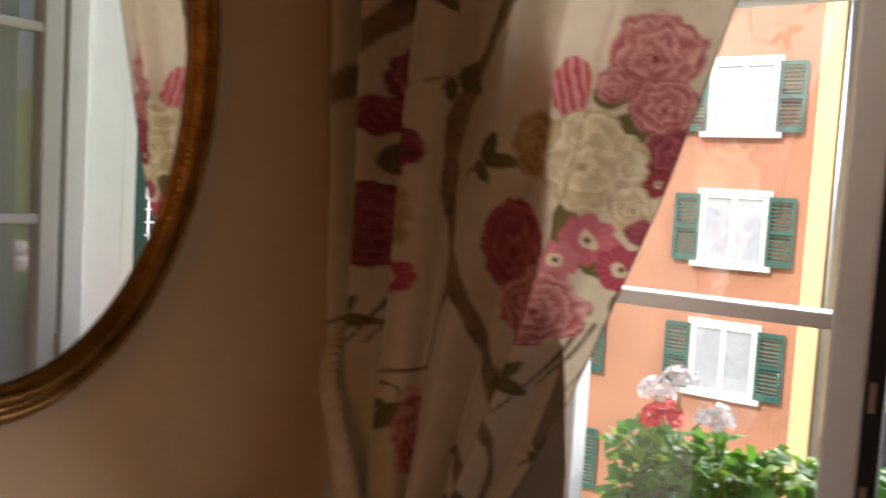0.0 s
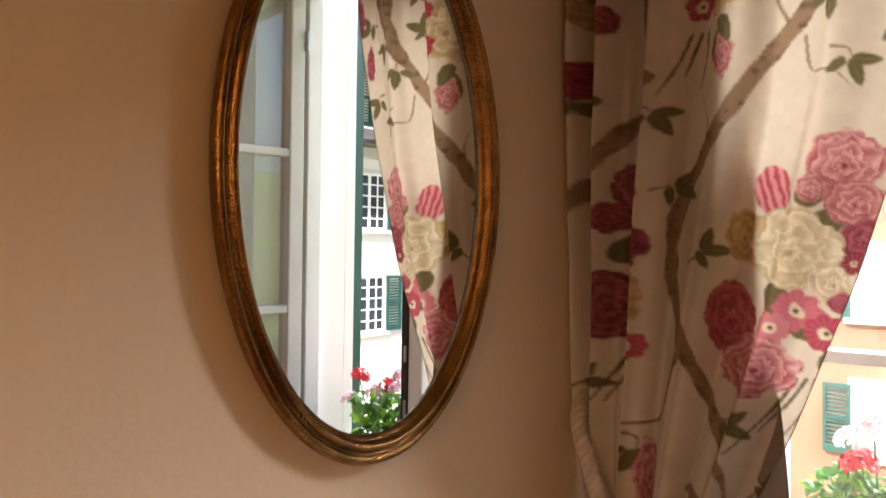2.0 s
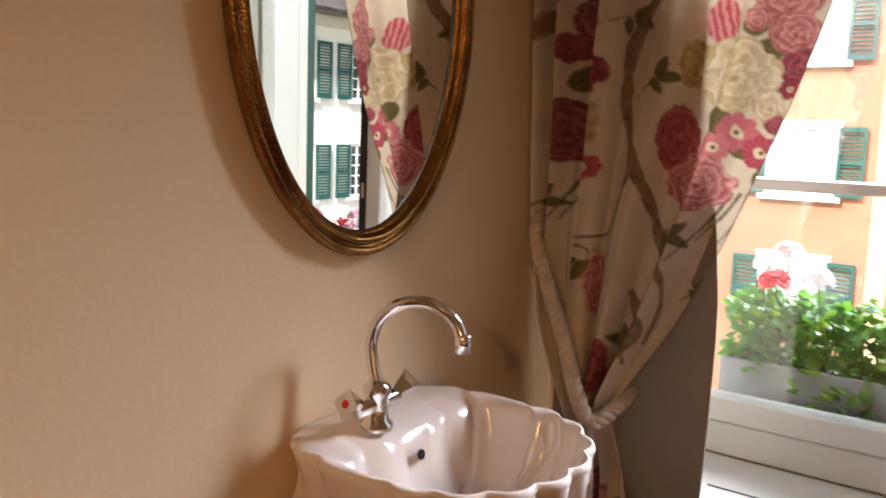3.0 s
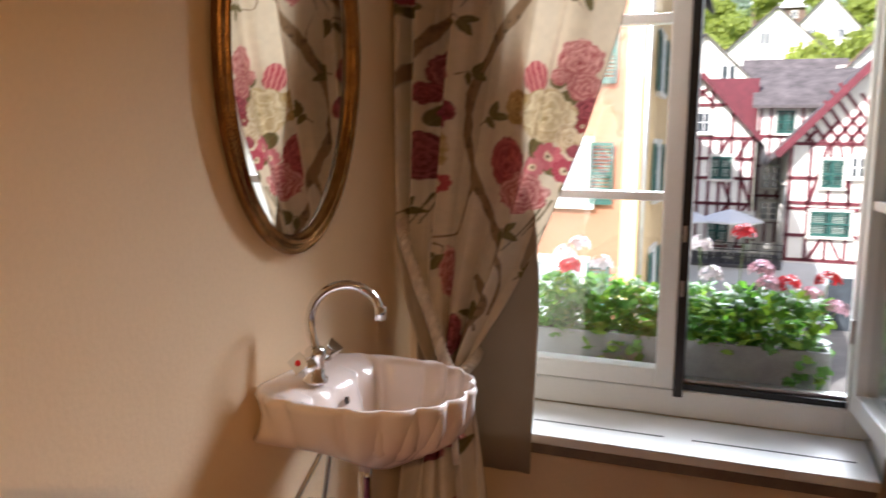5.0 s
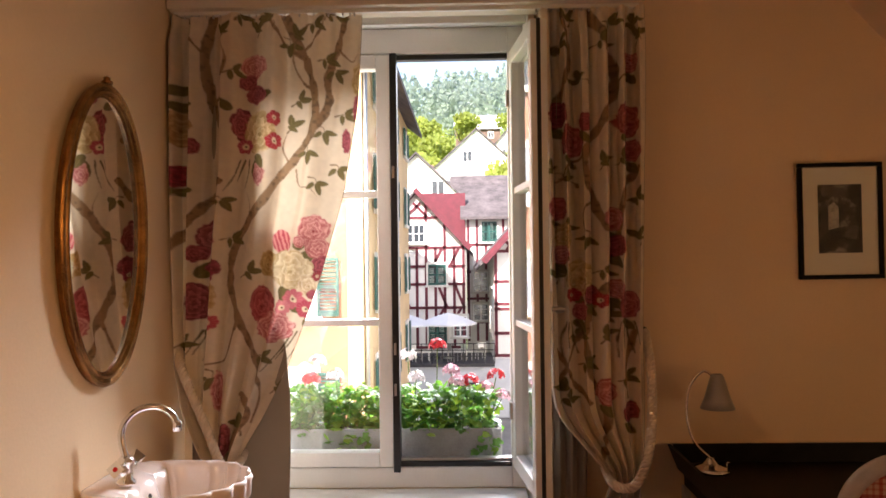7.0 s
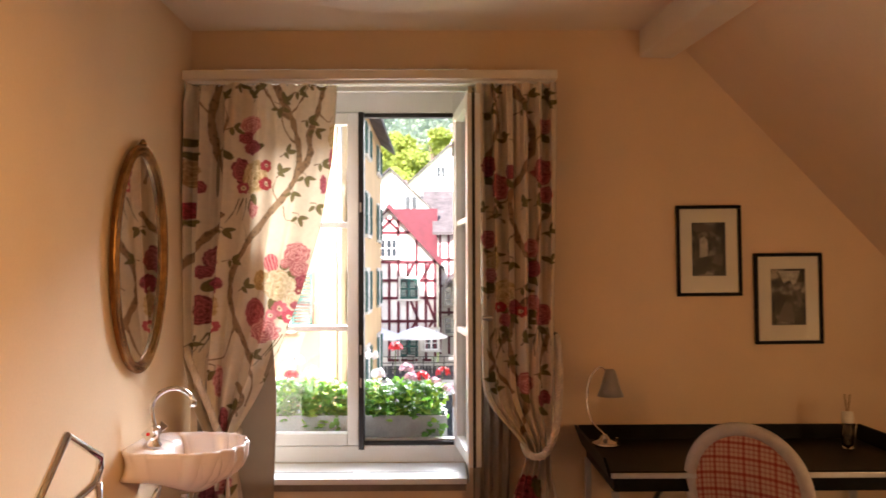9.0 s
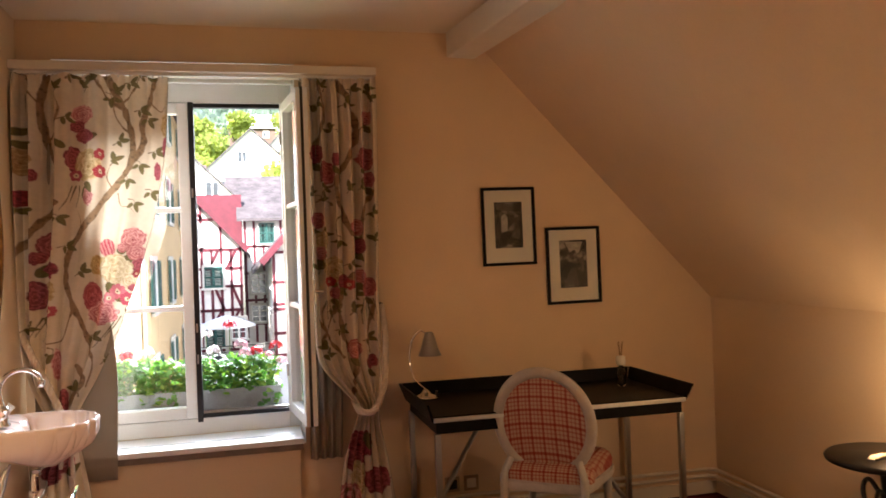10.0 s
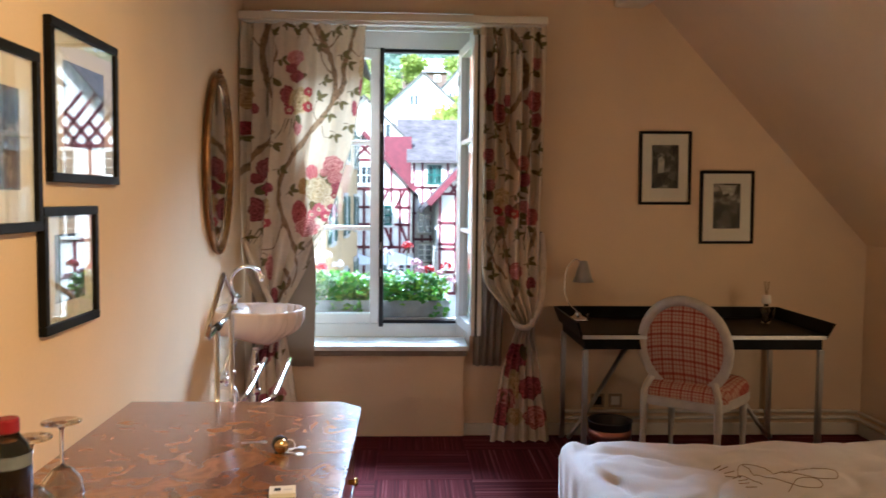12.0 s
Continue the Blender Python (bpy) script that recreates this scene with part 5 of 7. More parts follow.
part("back_frame", turned(oval_tube(0.226, 0.250, 0.027), lean), CHAIRWOOD, chair, smooth=True)
part("back_pad", turned(cushion(0.207, 0.231, -0.004, -0.024), lean), PLAID, chair, "red plaid cloth back panel", True)
part("back_pad", turned(cushion(0.207, 0.231, 0.004, 0.03), lean), PLAID, chair, "red plaid cloth back rest", True)
for s in (-1, 1):
    part("back_post", tube(arc_path([(s * 0.165, -0.215, 0.525), (s * 0.19, -0.235, 0.46), (s * 0.195, -0.235, 0.40), (s * 0.195, -0.245, 0.20), (s * 0.20, -0.265, 0.001)], 6),
                           [0.018] * 8 + [0.021] * 8 + [0.017] * 8 + [0.013], 12), CHAIRWOOD, chair, smooth=True)
    part("front_leg", lathe([(0.010, 0.001), (0.013, 0.03), (0.012, 0.05), (0.021, 0.32), (0.024, 0.345), (0.018, 0.352), (0.025, 0.365), (0.025, 0.40)], 16, (s * 0.20, 0.20, 0)), CHAIRWOOD, chair, smooth=True)
seat_out = [(-0.20, -0.245), (0.20, -0.245), (0.225, -0.10), (0.245, 0.10), (0.235, 0.20), (0.18, 0.245), (0.0, 0.262), (-0.18, 0.245), (-0.235, 0.20), (-0.245, 0.10), (-0.225, -0.10)]
bm = prism(seat_out, 0.375, 0.425)
bmesh.ops.bevel(bm, geom=list(bm.edges), offset=0.008, segments=2, affect="EDGES")
part("seat_rail", bm, CHAIRWOOD, chair, smooth=False)
bm = bmesh.new()
rings = []
for f, z in ((1.0, 0.4255), (1.01, 0.45), (0.98, 0.475), (0.90, 0.495), (0.70, 0.508), (0.4, 0.514), (0.01, 0.516)):
    rings.append([bm.verts.new((x * f, y * f, z)) for x, y in [tuple(v)[:2] for v in arc_path([(p[0] * 0.96, p[1] * 0.96, 0) for p in seat_out + seat_out[:1]], 5)][:-1]])
for a, b in zip(rings, rings[1:]):
    for k in range(len(a)):
        bm.faces.new((a[k], a[(k + 1) % len(a)], b[(k + 1) % len(a)], b[k]))
bm.faces.new(rings[-1])
part("seat_pad", bm, PLAID, chair, "red plaid padded seat", True)

bin_ = thing("waste_basket", "round black waste basket with a copper band", "waste basket", (2.092, -0.56, 0))
part("pail", lathe([(0, 0.003), (0.104, 0.003), (0.107, 0.02), (0.120, 0.240), (0.124, 0.248), (0.119, 0.248), (0.115, 0.236), (0.102, 0.02), (0, 0.01)], 36), BLACK, bin_, smooth=True)
part("band", lathe([(0.1140, 0.145), (0.1165, 0.145), (0.1205, 0.205), (0.1175, 0.205)], 36), material("copper_band", (0.42, 0.16, 0.11), 0.3, metal=0.9, var=0.1), bin_, "copper-coloured band", True)
for k, x in enumerate((2.155, 2.265)):
    o = thing("wall_socket", "square wall socket plate above the baseboard", "socket", (x, 0, 0.215), group="sockets under the desk")
    part("plate", boxes((-0.042, 0.042, -0.009, -0.001, -0.042, 0.042), bevel=0.003), material("aged_socket_plastic", (0.36, 0.27, 0.18), 0.45), o)
    part("socket_face", boxes((-0.026, 0.026, -0.0105, -0.0091, -0.026, 0.026), bevel=0.0005), BLACKWOOD if k == 0 else OFFWHITE, o)
pipe = thing("heating_pipes", "cream painted heating pipes along the baseboard", "pipe")
for z, r in ((0.115, 0.011), (0.155, 0.011)):
    part("pipe", tube(arc_path([(1.92, -0.035, z), (2.60, -0.035, z), (3.20, -0.035, z), (3.66, -0.035, z), (3.745, -0.05, z), (3.77, -0.13, z), (3.77, -0.6, z), (3.77, -1.3, z)], 6), r, 10), OFFWHITE, pipe, smooth=True)

# ---- bed and bedside ----
def soft_slab(x0, x1, y0, y1, z0, z1, r, nx, ny, ripple, seed):
    """A mattress-like slab with rounded edges and wrinkled cloth on top."""
    bm = bmesh.new()
    grid = []
    for j in range(ny + 1):
        row = []
        for i in range(nx + 1):
            u, v = i / nx, j / ny
            x, y = x0 + (x1 - x0) * u, y0 + (y1 - y0) * v
            d = min(x - x0, x1 - x, y - y0, y1 - y)
            z = z1 - (r - math.sqrt(max(0, r * r - (r - min(d, r)) ** 2)))
            w = noise.fractal(Vector((x * 2.2 + seed, y * 3.1, seed)), 1.0, 2.0, 4) * ripple + abs(noise.noise(Vector((x * 5 + y * 3 + seed, y * 6 - x * 4, seed)))) * ripple * 0.9 - max(0.0, 0.16 - abs(noise.noise(Vector((x * 3.1 - y * 1.2 + seed, y * 3.4 + x * 0.8, 4.0))))) * ripple * 5.5
            row.append(bm.verts.new((x, y, z + w * min(1, d / 0.05))))
        grid.append(row)
    for j in range(ny):
        for i in range(nx):
            bm.faces.new((grid[j][i], grid[j][i + 1], grid[j + 1][i + 1], grid[j + 1][i]))
    edge = [grid[0][i] for i in range(nx + 1)] + [grid[j][nx] for j in range(1, ny + 1)] + [grid[ny][i] for i in range(nx - 1, -1, -1)] + [grid[j][0] for j in range(ny - 1, 0, -1)]
    cx, cy = (x0 + x1) / 2, (y0 + y1) / 2
    low = []
    for k, v in enumerate(edge):
        out = 0.012 * math.sin(k * 0.55) + 0.012 * math.sin(k * 0.21)
        low.append(bm.verts.new((v.co.x + out * (1 if v.co.x > cx else -1) * (abs(v.co.x - cx) > (x1 - x0) / 2 - 0.02), v.co.y + out * (1 if v.co.y > cy else -1) * (abs(v.co.y - cy) > (y1 - y0) / 2 - 0.02), z0)))
    for k in range(len(edge)):
        bm.faces.new((edge[k], edge[(k + 1) % len(edge)], low[(k + 1) % len(edge)], low[k]))
    return bm


bed = thing("bed", "bed with a creased white embroidered duvet", "bed", (2.6, -2.9, 0))
bmat = Matrix.Translation((-2.6, 2.9, 0))
part("bed_frame", turned(boxes((1.60, 3.78, -3.78, -2.06, 0.10, 0.30), bevel=0.01), bmat), BLACKWOOD, bed)
for x in (1.67, 3.70):
    for y in (-3.70, -2.14):
        part("leg", turned(boxes((x - 0.03, x + 0.03, y - 0.03, y + 0.03, 0.001, 0.0995)), bmat), BLACKWOOD, bed)
part("mattress", turned(soft_slab(1.585, 3.79, -3.80, -2.04, 0.301, 0.50, 0.05, 40, 40, 0.002, 3.0), bmat), LINEN, bed, smooth=True)
duvet = part("duvet", turned(soft_slab(1.535, 3.45, -3.86, -2.00, 0.24, 0.57, 0.06, 190, 150, 0.019, 8.0), bmat), LINEN, bed, "creased white cotton duvet", True)
THREAD = material("brown_embroidery_thread", (0.34, 0.25, 0.15), 0.8)


cloth_top = np.array([v.co for v in duvet.data.vertices])


def on_cloth(x, y):
    """Height of the duvet under a point of the room."""
    d = (cloth_top[:, 0] - x + 2.6) ** 2 + (cloth_top[:, 1] - y - 2.9) ** 2
    return float(cloth_top[np.argsort(d)[:5], 2].max())


def stitched(points, w=0.0012):
    return turned(tube([(p.x, p.y, on_cloth(p.x, p.y) + 0.0008) for p in arc_path([(x, y, 0) for x, y in points], 12)], w, 6), bmat)


part("embroidery", stitched([(2.07, -2.50), (2.05, -2.38), (2.09, -2.30), (2.16, -2.34), (2.24, -2.42), (2.33, -2.44), (2.36, -2.38), (2.29, -2.33), (2.20, -2.36)]), THREAD, duvet, "brown stitched flourish", True)
part("embroidery", stitched([(2.09, -2.30), (2.13, -2.44), (2.20, -2.52), (2.26, -2.50), (2.27, -2.44), (2.20, -2.46), (2.13, -2.55)]), THREAD, duvet, "brown stitched flourish", True)
for k in range(8):
    x, y, lean_ = 2.02 + 0.006 * (k % 3), -2.27 - 0.036 * k, radians(28 - 9 * (k % 4))
    c, w = math.cos(lean_) * 0.017, math.sin(lean_) * 0.017
    part("stitched_bar", stitched([(x - c, y - w), (x, y), (x + c, y + w)], 0.0014), THREAD, duvet)
for y in (-2.50, -3.30):
    p = thing("pillow", "plump white cotton pillow leaning at the bed's head", "pillow", (3.52, y, 0.60), group="pillows on the bed")
    bm = bmesh.new()
    bmesh.ops.create_uvsphere(bm, u_segments=40, v_segments=20, radius=1.0)
    for v in bm.verts:
        c = v.co.copy()
        f = lambda a: math.copysign(abs(a) ** 0.55, a)
        w = 0.03 * noise.fractal(c * 2.0 + Vector((y, 0, 0)), 1.0, 2.0, 3)
        v.co = Vector((0.10 * c.x + w * 0.5, 0.38 * f(c.y) * (1 - 0.05 * abs(c.z)), 0.26 * f(c.z) + 0.25))
    part("pillow_case", turned(bm, pose(0.03, 0, 0, 0, 12, 0)), LINEN, p, smooth=True)

table = thing("bedside_table", "round black bedside table on bent iron legs", "side table", (3.58, -1.62, 0))
part("tabletop", lathe([(0, 0.595), (0.215, 0.595), (0.232, 0.602), (0.236, 0.614), (0.228, 0.624), (0, 0.626)], 56), BLACK, table, smooth=True)
part("column", lathe([(0.012, 0.12), (0.014, 0.30), (0.020, 0.45), (0.03, 0.56), (0.06, 0.594)], 16), BLACK, table, smooth=True)
for k in range(3):
    a = math.radians(90 + 120 * k)
    c, s = math.cos(a), math.sin(a)
    part("leg", tube(arc_path([(0.01 * c, 0.01 * s, 0.42), (0.10 * c, 0.10 * s, 0.50), (0.14 * c, 0.14 * s, 0.44), (0.09 * c, 0.09 * s, 0.30), (0.10 * c, 0.10 * s, 0.14), (0.19 * c, 0.19 * s, 0.012)], 7), 0.010, 10), BLACK, table, smooth=True)
wrap = thing("sweet_wrapper", "crumpled paper-wrapped sweet on the bedside table", "sweet", (3.50, -1.66, 0.627), 20)
bm = bmesh.new()
bmesh.ops.create_icosphere(bm, subdivisions=3, radius=1.0)
for v in bm.verts:
    k = 1 + 0.35 * noise.noise(v.co * 2.5)
    v.co = Vector((v.co.x * 0.055 * k, v.co.y * 0.016 * (0.6 + abs(v.co.x)) * k, 0.010 + v.co.z * 0.009 * k))
part("paper", bm, MAT, wrap)


def wall_lamp(at, label, watts):
    """A wall lamp with a bent dark arm and a lit tulip glass shade."""
    t = thing("wall_lamp", label, "lamp", at, group="bedside wall lamps")
    part("wall_plate", turned(lathe([(0, 0), (0.045, 0), (0.045, 0.008), (0.03, 0.018), (0, 0.02)], 24), pose(-0.001, -0.24, 0.10, 0, -90, 0)), BLACK, t, "", True)
    part("arm", tube(arc_path([(-0.015, -0.24, 0.10), (-0.08, -0.23, 0.17), (-0.15, -0.17, 0.215), (-0.20, -0.08, 0.205), (-0.235, -0.02, 0.15), (-0.25, 0.0, 0.10)], 7), 0.009, 10), BLACK, t, "dark bent arm", True)
    part("cap", turned(lathe([(0, 0.025), (0.012, 0.025), (0.03, 0.006), (0.034, -0.012), (0.028, -0.012), (0, 0.0)], 20), pose(-0.25, 0.0, 0.09, -14, -10, 0)), BLACK, t, "", True)
    bm = bmesh.new()
    rings = []
    for r, z, wave in ((0.030, -0.008, 0), (0.036, -0.03, 0), (0.042, -0.06, 0.01), (0.052, -0.09, 0.05), (0.068, -0.115, 0.12), (0.084, -0.128, 0.2)):
        rings.append([bm.verts.new((r * (1 + wave * math.cos(6 * a)) * math.cos(a), r * (1 + wave * math.cos(6 * a)) * math.sin(a), z - 0.05 * wave * math.cos(6 * a))) for a in [2 * math.pi * k / 48 for k in range(48)]])
    for a, b in zip(rings, rings[1:]):
        for k in range(48):
            bm.faces.new((a[k], a[(k + 1) % 48], b[(k + 1) % 48], b[k]))
    part("shade", turned(bm, pose(-0.25, 0.0, 0.09, -14, -10, 0)), SHADE, t, "lit frosted tulip glass shade", True).visible_shadow = False
    bulb = new("bulb", bpy.data.lights.new("bulb", "POINT"))
    bulb.data.energy, bulb.data.color, bulb.data.shadow_soft_size = watts, LAMP_COLOR, 0.035
    bulb.parent = t
    bulb.matrix_local = pose(-0.262, 0.012, 0.015)
    return t


SHADE = glow_material("lit_frosted_glass", (1.0, 0.74, 0.42), 2.2)
LAMP_COLOR, SPOT_W = (1.0, 0.62, 0.30), 98.0
wall_lamp((RX, -1.74, 0.90), "dark bent-arm wall lamp with a lit tulip glass shade", 1.4)
wall_lamp((RX, -4.10, 0.90), "dark bent-arm wall lamp with a lit tulip glass shade", 5.5)
sw = thing("light_switch", "square light switch with a brass surround", "switch", (RX, -1.665, 1.02), 90)
part("surround", boxes((-0.042, 0.042, 0.001, 0.008, -0.042, 0.042), bevel=0.002), BRASS, sw)
part("rocker", boxes((-0.022, 0.022, 0.0081, 0.012, -0.03, 0.03), bevel=0.002), OFFWHITE, sw)

# the ceiling spotlight that picks out the pictures on the side wall
spot_at, spot_to = Vector((1.95, -4.75, 2.56)), Vector((0.0, -2.9, 1.40))
aim = (spot_to - spot_at).to_track_quat("-Z", "Y").to_matrix().to_4x4()
spot = thing("ceiling_spotlight", "brass ceiling spotlight, lit, turned to the pictures", "lamp", tuple(spot_at))
part("rose", lathe([(0, 0.179), (0.05, 0.179), (0.05, 0.165), (0.012, 0.155), (0, 0.155)], 24), BRASS, spot, "", True)
part("stem", tube([(0, 0, 0.158), (0, 0, 0.03)], 0.007, 10), BRASS, spot, "", True)
part("can", turned(lathe([(0, 0.07), (0.03, 0.068), (0.038, 0.05), (0.042, -0.05), (0.039, -0.05), (0.034, 0.045), (0, 0.05)], 28), aim), BRASS, spot, "", True)
part("lens", turned(lathe([(0, -0.030), (0.030, -0.030), (0.034, -0.026), (0.0, -0.026)], 24), aim), SHADE, spot, "lit glass lens").visible_shadow = False
beam = new("beam", bpy.data.lights.new("beam", "SPOT"))
beam.data.energy, beam.data.color, beam.data.shadow_soft_size = SPOT_W, (1.0, 0.58, 0.21), 0.012
beam.data.spot_size, beam.data.spot_blend = radians(60), 0.9
beam.parent = spot
beam.matrix_local = aim @ Matrix.Translation((0, 0, -0.055))

# ---- outside: ground, hill and sky-side distance ----
GZ = -6.5
GROUND = material("grey_street_paving", (0.20, 0.19, 0.18), 0.9, var=0.2, scale=0.6, bump=0.2, fine=8)
MEADOW = material("hill_meadow", (0.19, 0.26, 0.06), 0.95, var=0.35, scale=0.05, bump=0.2, fine=1.2)


def hill(x, y):
    """Height of the land: flat in the town, rising to a wooded ridge beyond it."""
    t = max(0.0, (y - 48) / 190)
    return GZ + 50 * (t ** 1.1 if t < 1 else 1) * (0.92 + 0.10 * math.sin(x * 0.011 + 1)) + (2.5 * noise.noise(Vector((x * 0.02, y * 0.02, 0))) * min(1, t * 4))


bm = bmesh.new()
gx = [-900, -500, -250] + [-150 + 12 * k for k in range(26)] + [250, 500, 900]
gy = [-700, -300, -100, -30, 0.49] + [12 + 12 * k for k in range(24)] + [400, 700, 1200]
rows = [[bm.verts.new((x, y, hill(x, y))) for x in gx] for y in gy]
for a, b in zip(rows, rows[1:]):
    for k in range(len(gx) - 1):
        bm.faces.new((a[k], a[k + 1], b[k + 1], b[k]))
ground = setting("ground", bm, MEADOW, "grassy hillside rising behind the old town", "ground")
ground.data.shade_smooth()
setting("road", boxes((-1.2, 14.2, 0.9, 46, GZ - 0.2, GZ + 0.05)), GROUND, "grey paved street between the houses", "road")
setting("house_wall", boxes((-9, WX0 - 0.001, 0.3, 0.499, GZ, -0.26), (WX0, 9, 0.3, 0.499, GZ, -0.26), (-9, -0.31, 0.3, 0.499, -0.25, 3.2), (4.21, 9, 0.3, 0.499, -0.25, 3.2)), OFFWHITE, "pale outer wall of the house under the window", "wall")

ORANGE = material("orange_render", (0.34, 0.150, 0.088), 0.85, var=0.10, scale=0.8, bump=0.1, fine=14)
# the same orange render as if in sun: light put into the colour
SUNLIT_ORANGE = material("sunlit_orange_render", (0.60, 0.42, 0.22), 0.85, var=0.07, scale=0.8, bump=0.1, fine=14)
LIME = material("white_lime_render", (0.78, 0.76, 0.70), 0.85, var=0.05, scale=0.7, bump=0.1, fine=14)
GREYPLASTER = material("grey_white_render", (0.55, 0.56, 0.57), 0.85, var=0.08, scale=0.7, bump=0.1, fine=14)
MAROON = material("maroon_timber_paint", (0.125, 0.016, 0.026), 0.7, var=0.2, scale=2.5, bump=0.1, fine=30)
SHUTTER = material("green_shutter_paint", (0.012, 0.080, 0.066), 0.5, var=0.2, scale=3, bump=0.05)
TILE = material("weathered_roof_tile", (0.105, 0.088, 0.088), 0.85, var=0.35, scale=1.4, bump=0.5, fine=7)
REDTILE = material("brown_red_roof_tile", (0.16, 0.10, 0.085), 0.85, var=0.3, scale=1.4, bump=0.5, fine=7)
TRIM = material("pale_stone_trim", (0.60, 0.57, 0.51), 0.8, var=0.06)
DARKPANE = material("dark_window_pane", (0.05, 0.06, 0.07), 0.08, var=0.3, scale=2, bump=0.0)
NET = material("net_curtain", (0.30, 0.32, 0.35), 0.85, var=0.12, scale=6, bump=0.1, fine=40)


def window_meshes(w, h, cols, rws):
    fr = boxes((-w / 2 - 0.10, w / 2 + 0.10, -0.06, -0.001, h / 2, h / 2 + 0.12), (-w / 2 - 0.16, w / 2 + 0.16, -0.11, -0.001, -h / 2 - 0.11, -h / 2), (-w / 2 - 0.10, -w / 2, -0.05, -0.001, -h / 2, h / 2), (w / 2, w / 2 + 0.10, -0.05, -0.001, -h / 2, h / 2))
    rows_ = [(-w / 2, w / 2, -0.035, -0.012, h / 2 - 0.06, h / 2), (-w / 2, w / 2, -0.035, -0.012, -h / 2, -h / 2 + 0.06), (-w / 2, -w / 2 + 0.06, -0.034, -0.012, -h / 2 + 0.06, h / 2 - 0.06), (w / 2 - 0.06, w / 2, -0.034, -0.012, -h / 2 + 0.06, h / 2 - 0.06)]
    for k in range(1, cols):
        x = -w / 2 + w * k / cols
        t = 0.045 if k * 2 == cols else 0.02
        rows_.append((x - t, x + t, -0.033, -0.012, -h / 2 + 0.06, h / 2 - 0.06))
    for k in range(1, rws):
        z = -h / 2 + h * k / rws
        rows_.append((-w / 2 + 0.06, w / 2 - 0.06, -0.030, -0.012, z - 0.018, z + 0.018))
    return fr, boxes(*rows_), boxes((-w / 2 + 0.001, w / 2 - 0.001, -0.010, -0.002, -h / 2 + 0.001, h / 2 - 0.001))


def shutter_bm(w, h):
    rows_ = [(-w / 2, -w / 2 + 0.06, -0.05, 0, -h / 2, h / 2), (w / 2 - 0.06, w / 2, -0.05, 0, -h / 2, h / 2), (-w / 2 + 0.06, w / 2 - 0.06, -0.05, 0, h / 2 - 0.08, h / 2), (-w / 2 + 0.06, w / 2 - 0.06, -0.05, 0, -h / 2, -h / 2 + 0.10), (-w / 2 + 0.06, w / 2 - 0.06, -0.05, 0, -0.04, 0.04)]
    bm = boxes(*rows_)
    n = int(h / 0.085)
    for k in range(n):
        z = -h / 2 + 0.12 + (h - 0.24) * k / (n - 1)
        bm_box(bm, -w / 2 + 0.06, w / 2 - 0.06, -0.022, 0.022, -0.006, 0.006, m=Matrix.Translation((0, -0.025, z)) @ pose(0, 0, 0, 40))
    return bm


def facade_window(parent, m, w, h, cols=2, rws=1, shutters="open", sw_=None, pane=None, frame_mat=None):
    """A window with surround, sashes and panes and, if asked, louvred shutters, as parts of a house."""
    sw_ = sw_ or w * 0.42
    key = (round(w, 2), round(h, 2), cols, rws)
    if key not in WINDOWS:
        WINDOWS[key] = [part(n, b, k) for n, b, k in zip(("window", "window_sash", "pane"), window_meshes(w, h, cols, rws), (TRIM, WHITE, DARKPANE))]
        proto = WINDOWS[key]
        for ob in proto:
            ob.hide_render = ob.hide_viewport = False
        base = [o.data for o in proto]
        for ob in proto:
            bpy.data.objects.remove(ob)
        WINDOWS[key] = base
    surround, bars, panes = WINDOWS[key]
    inv = parent.matrix_world.inverted()
    o = None
    if shutters != "closed":
        o = new("window", surround)
        o.parent, o.matrix_local = parent, inv @ m
        b = new("window_sash", bars)
        b.parent = o
        p = new("pane", panes)
        p.parent = o
        if pane:
            p.material_slots[0].link = "OBJECT"
            p.material_slots[0].material = pane
    else:
        o = new("window", surround)
        o.parent, o.matrix_local = parent, inv @ m
    if shutters:
        sk = (round(sw_ if shutters == "open" else w / 2, 2), round(h, 2))
        if sk not in SHUTTERS:
            t = part("shutter", shutter_bm(*sk), SHUTTER)
            SHUTTERS[sk] = t.data
            bpy.data.objects.remove(t)
        off = (w / 2 + sk[0] / 2 + 0.05) if shutters == "open" else w / 4
        for s in (-1, 1):
            q = new("shutter", SHUTTERS[sk])
            q.parent, q.matrix_local = o, pose(s * off, -0.055 if shutters == "open" else -0.012, 0)
    return o


WINDOWS, SHUTTERS = {}, {}
own = thing("window_shutter", "green louvred shutter folded back against the outer wall", "shutter", (1.64, 0.605, 1.56))
part("leaf", shutter_bm(0.54, 1.86), SHUTTER, own)
part("hinge_plate", boxes((-0.275, -0.19, -0.055, -0.05, 0.62, 0.66), (-0.275, -0.19, -0.055, -0.05, -0.66, -0.62)), STEEL, own)



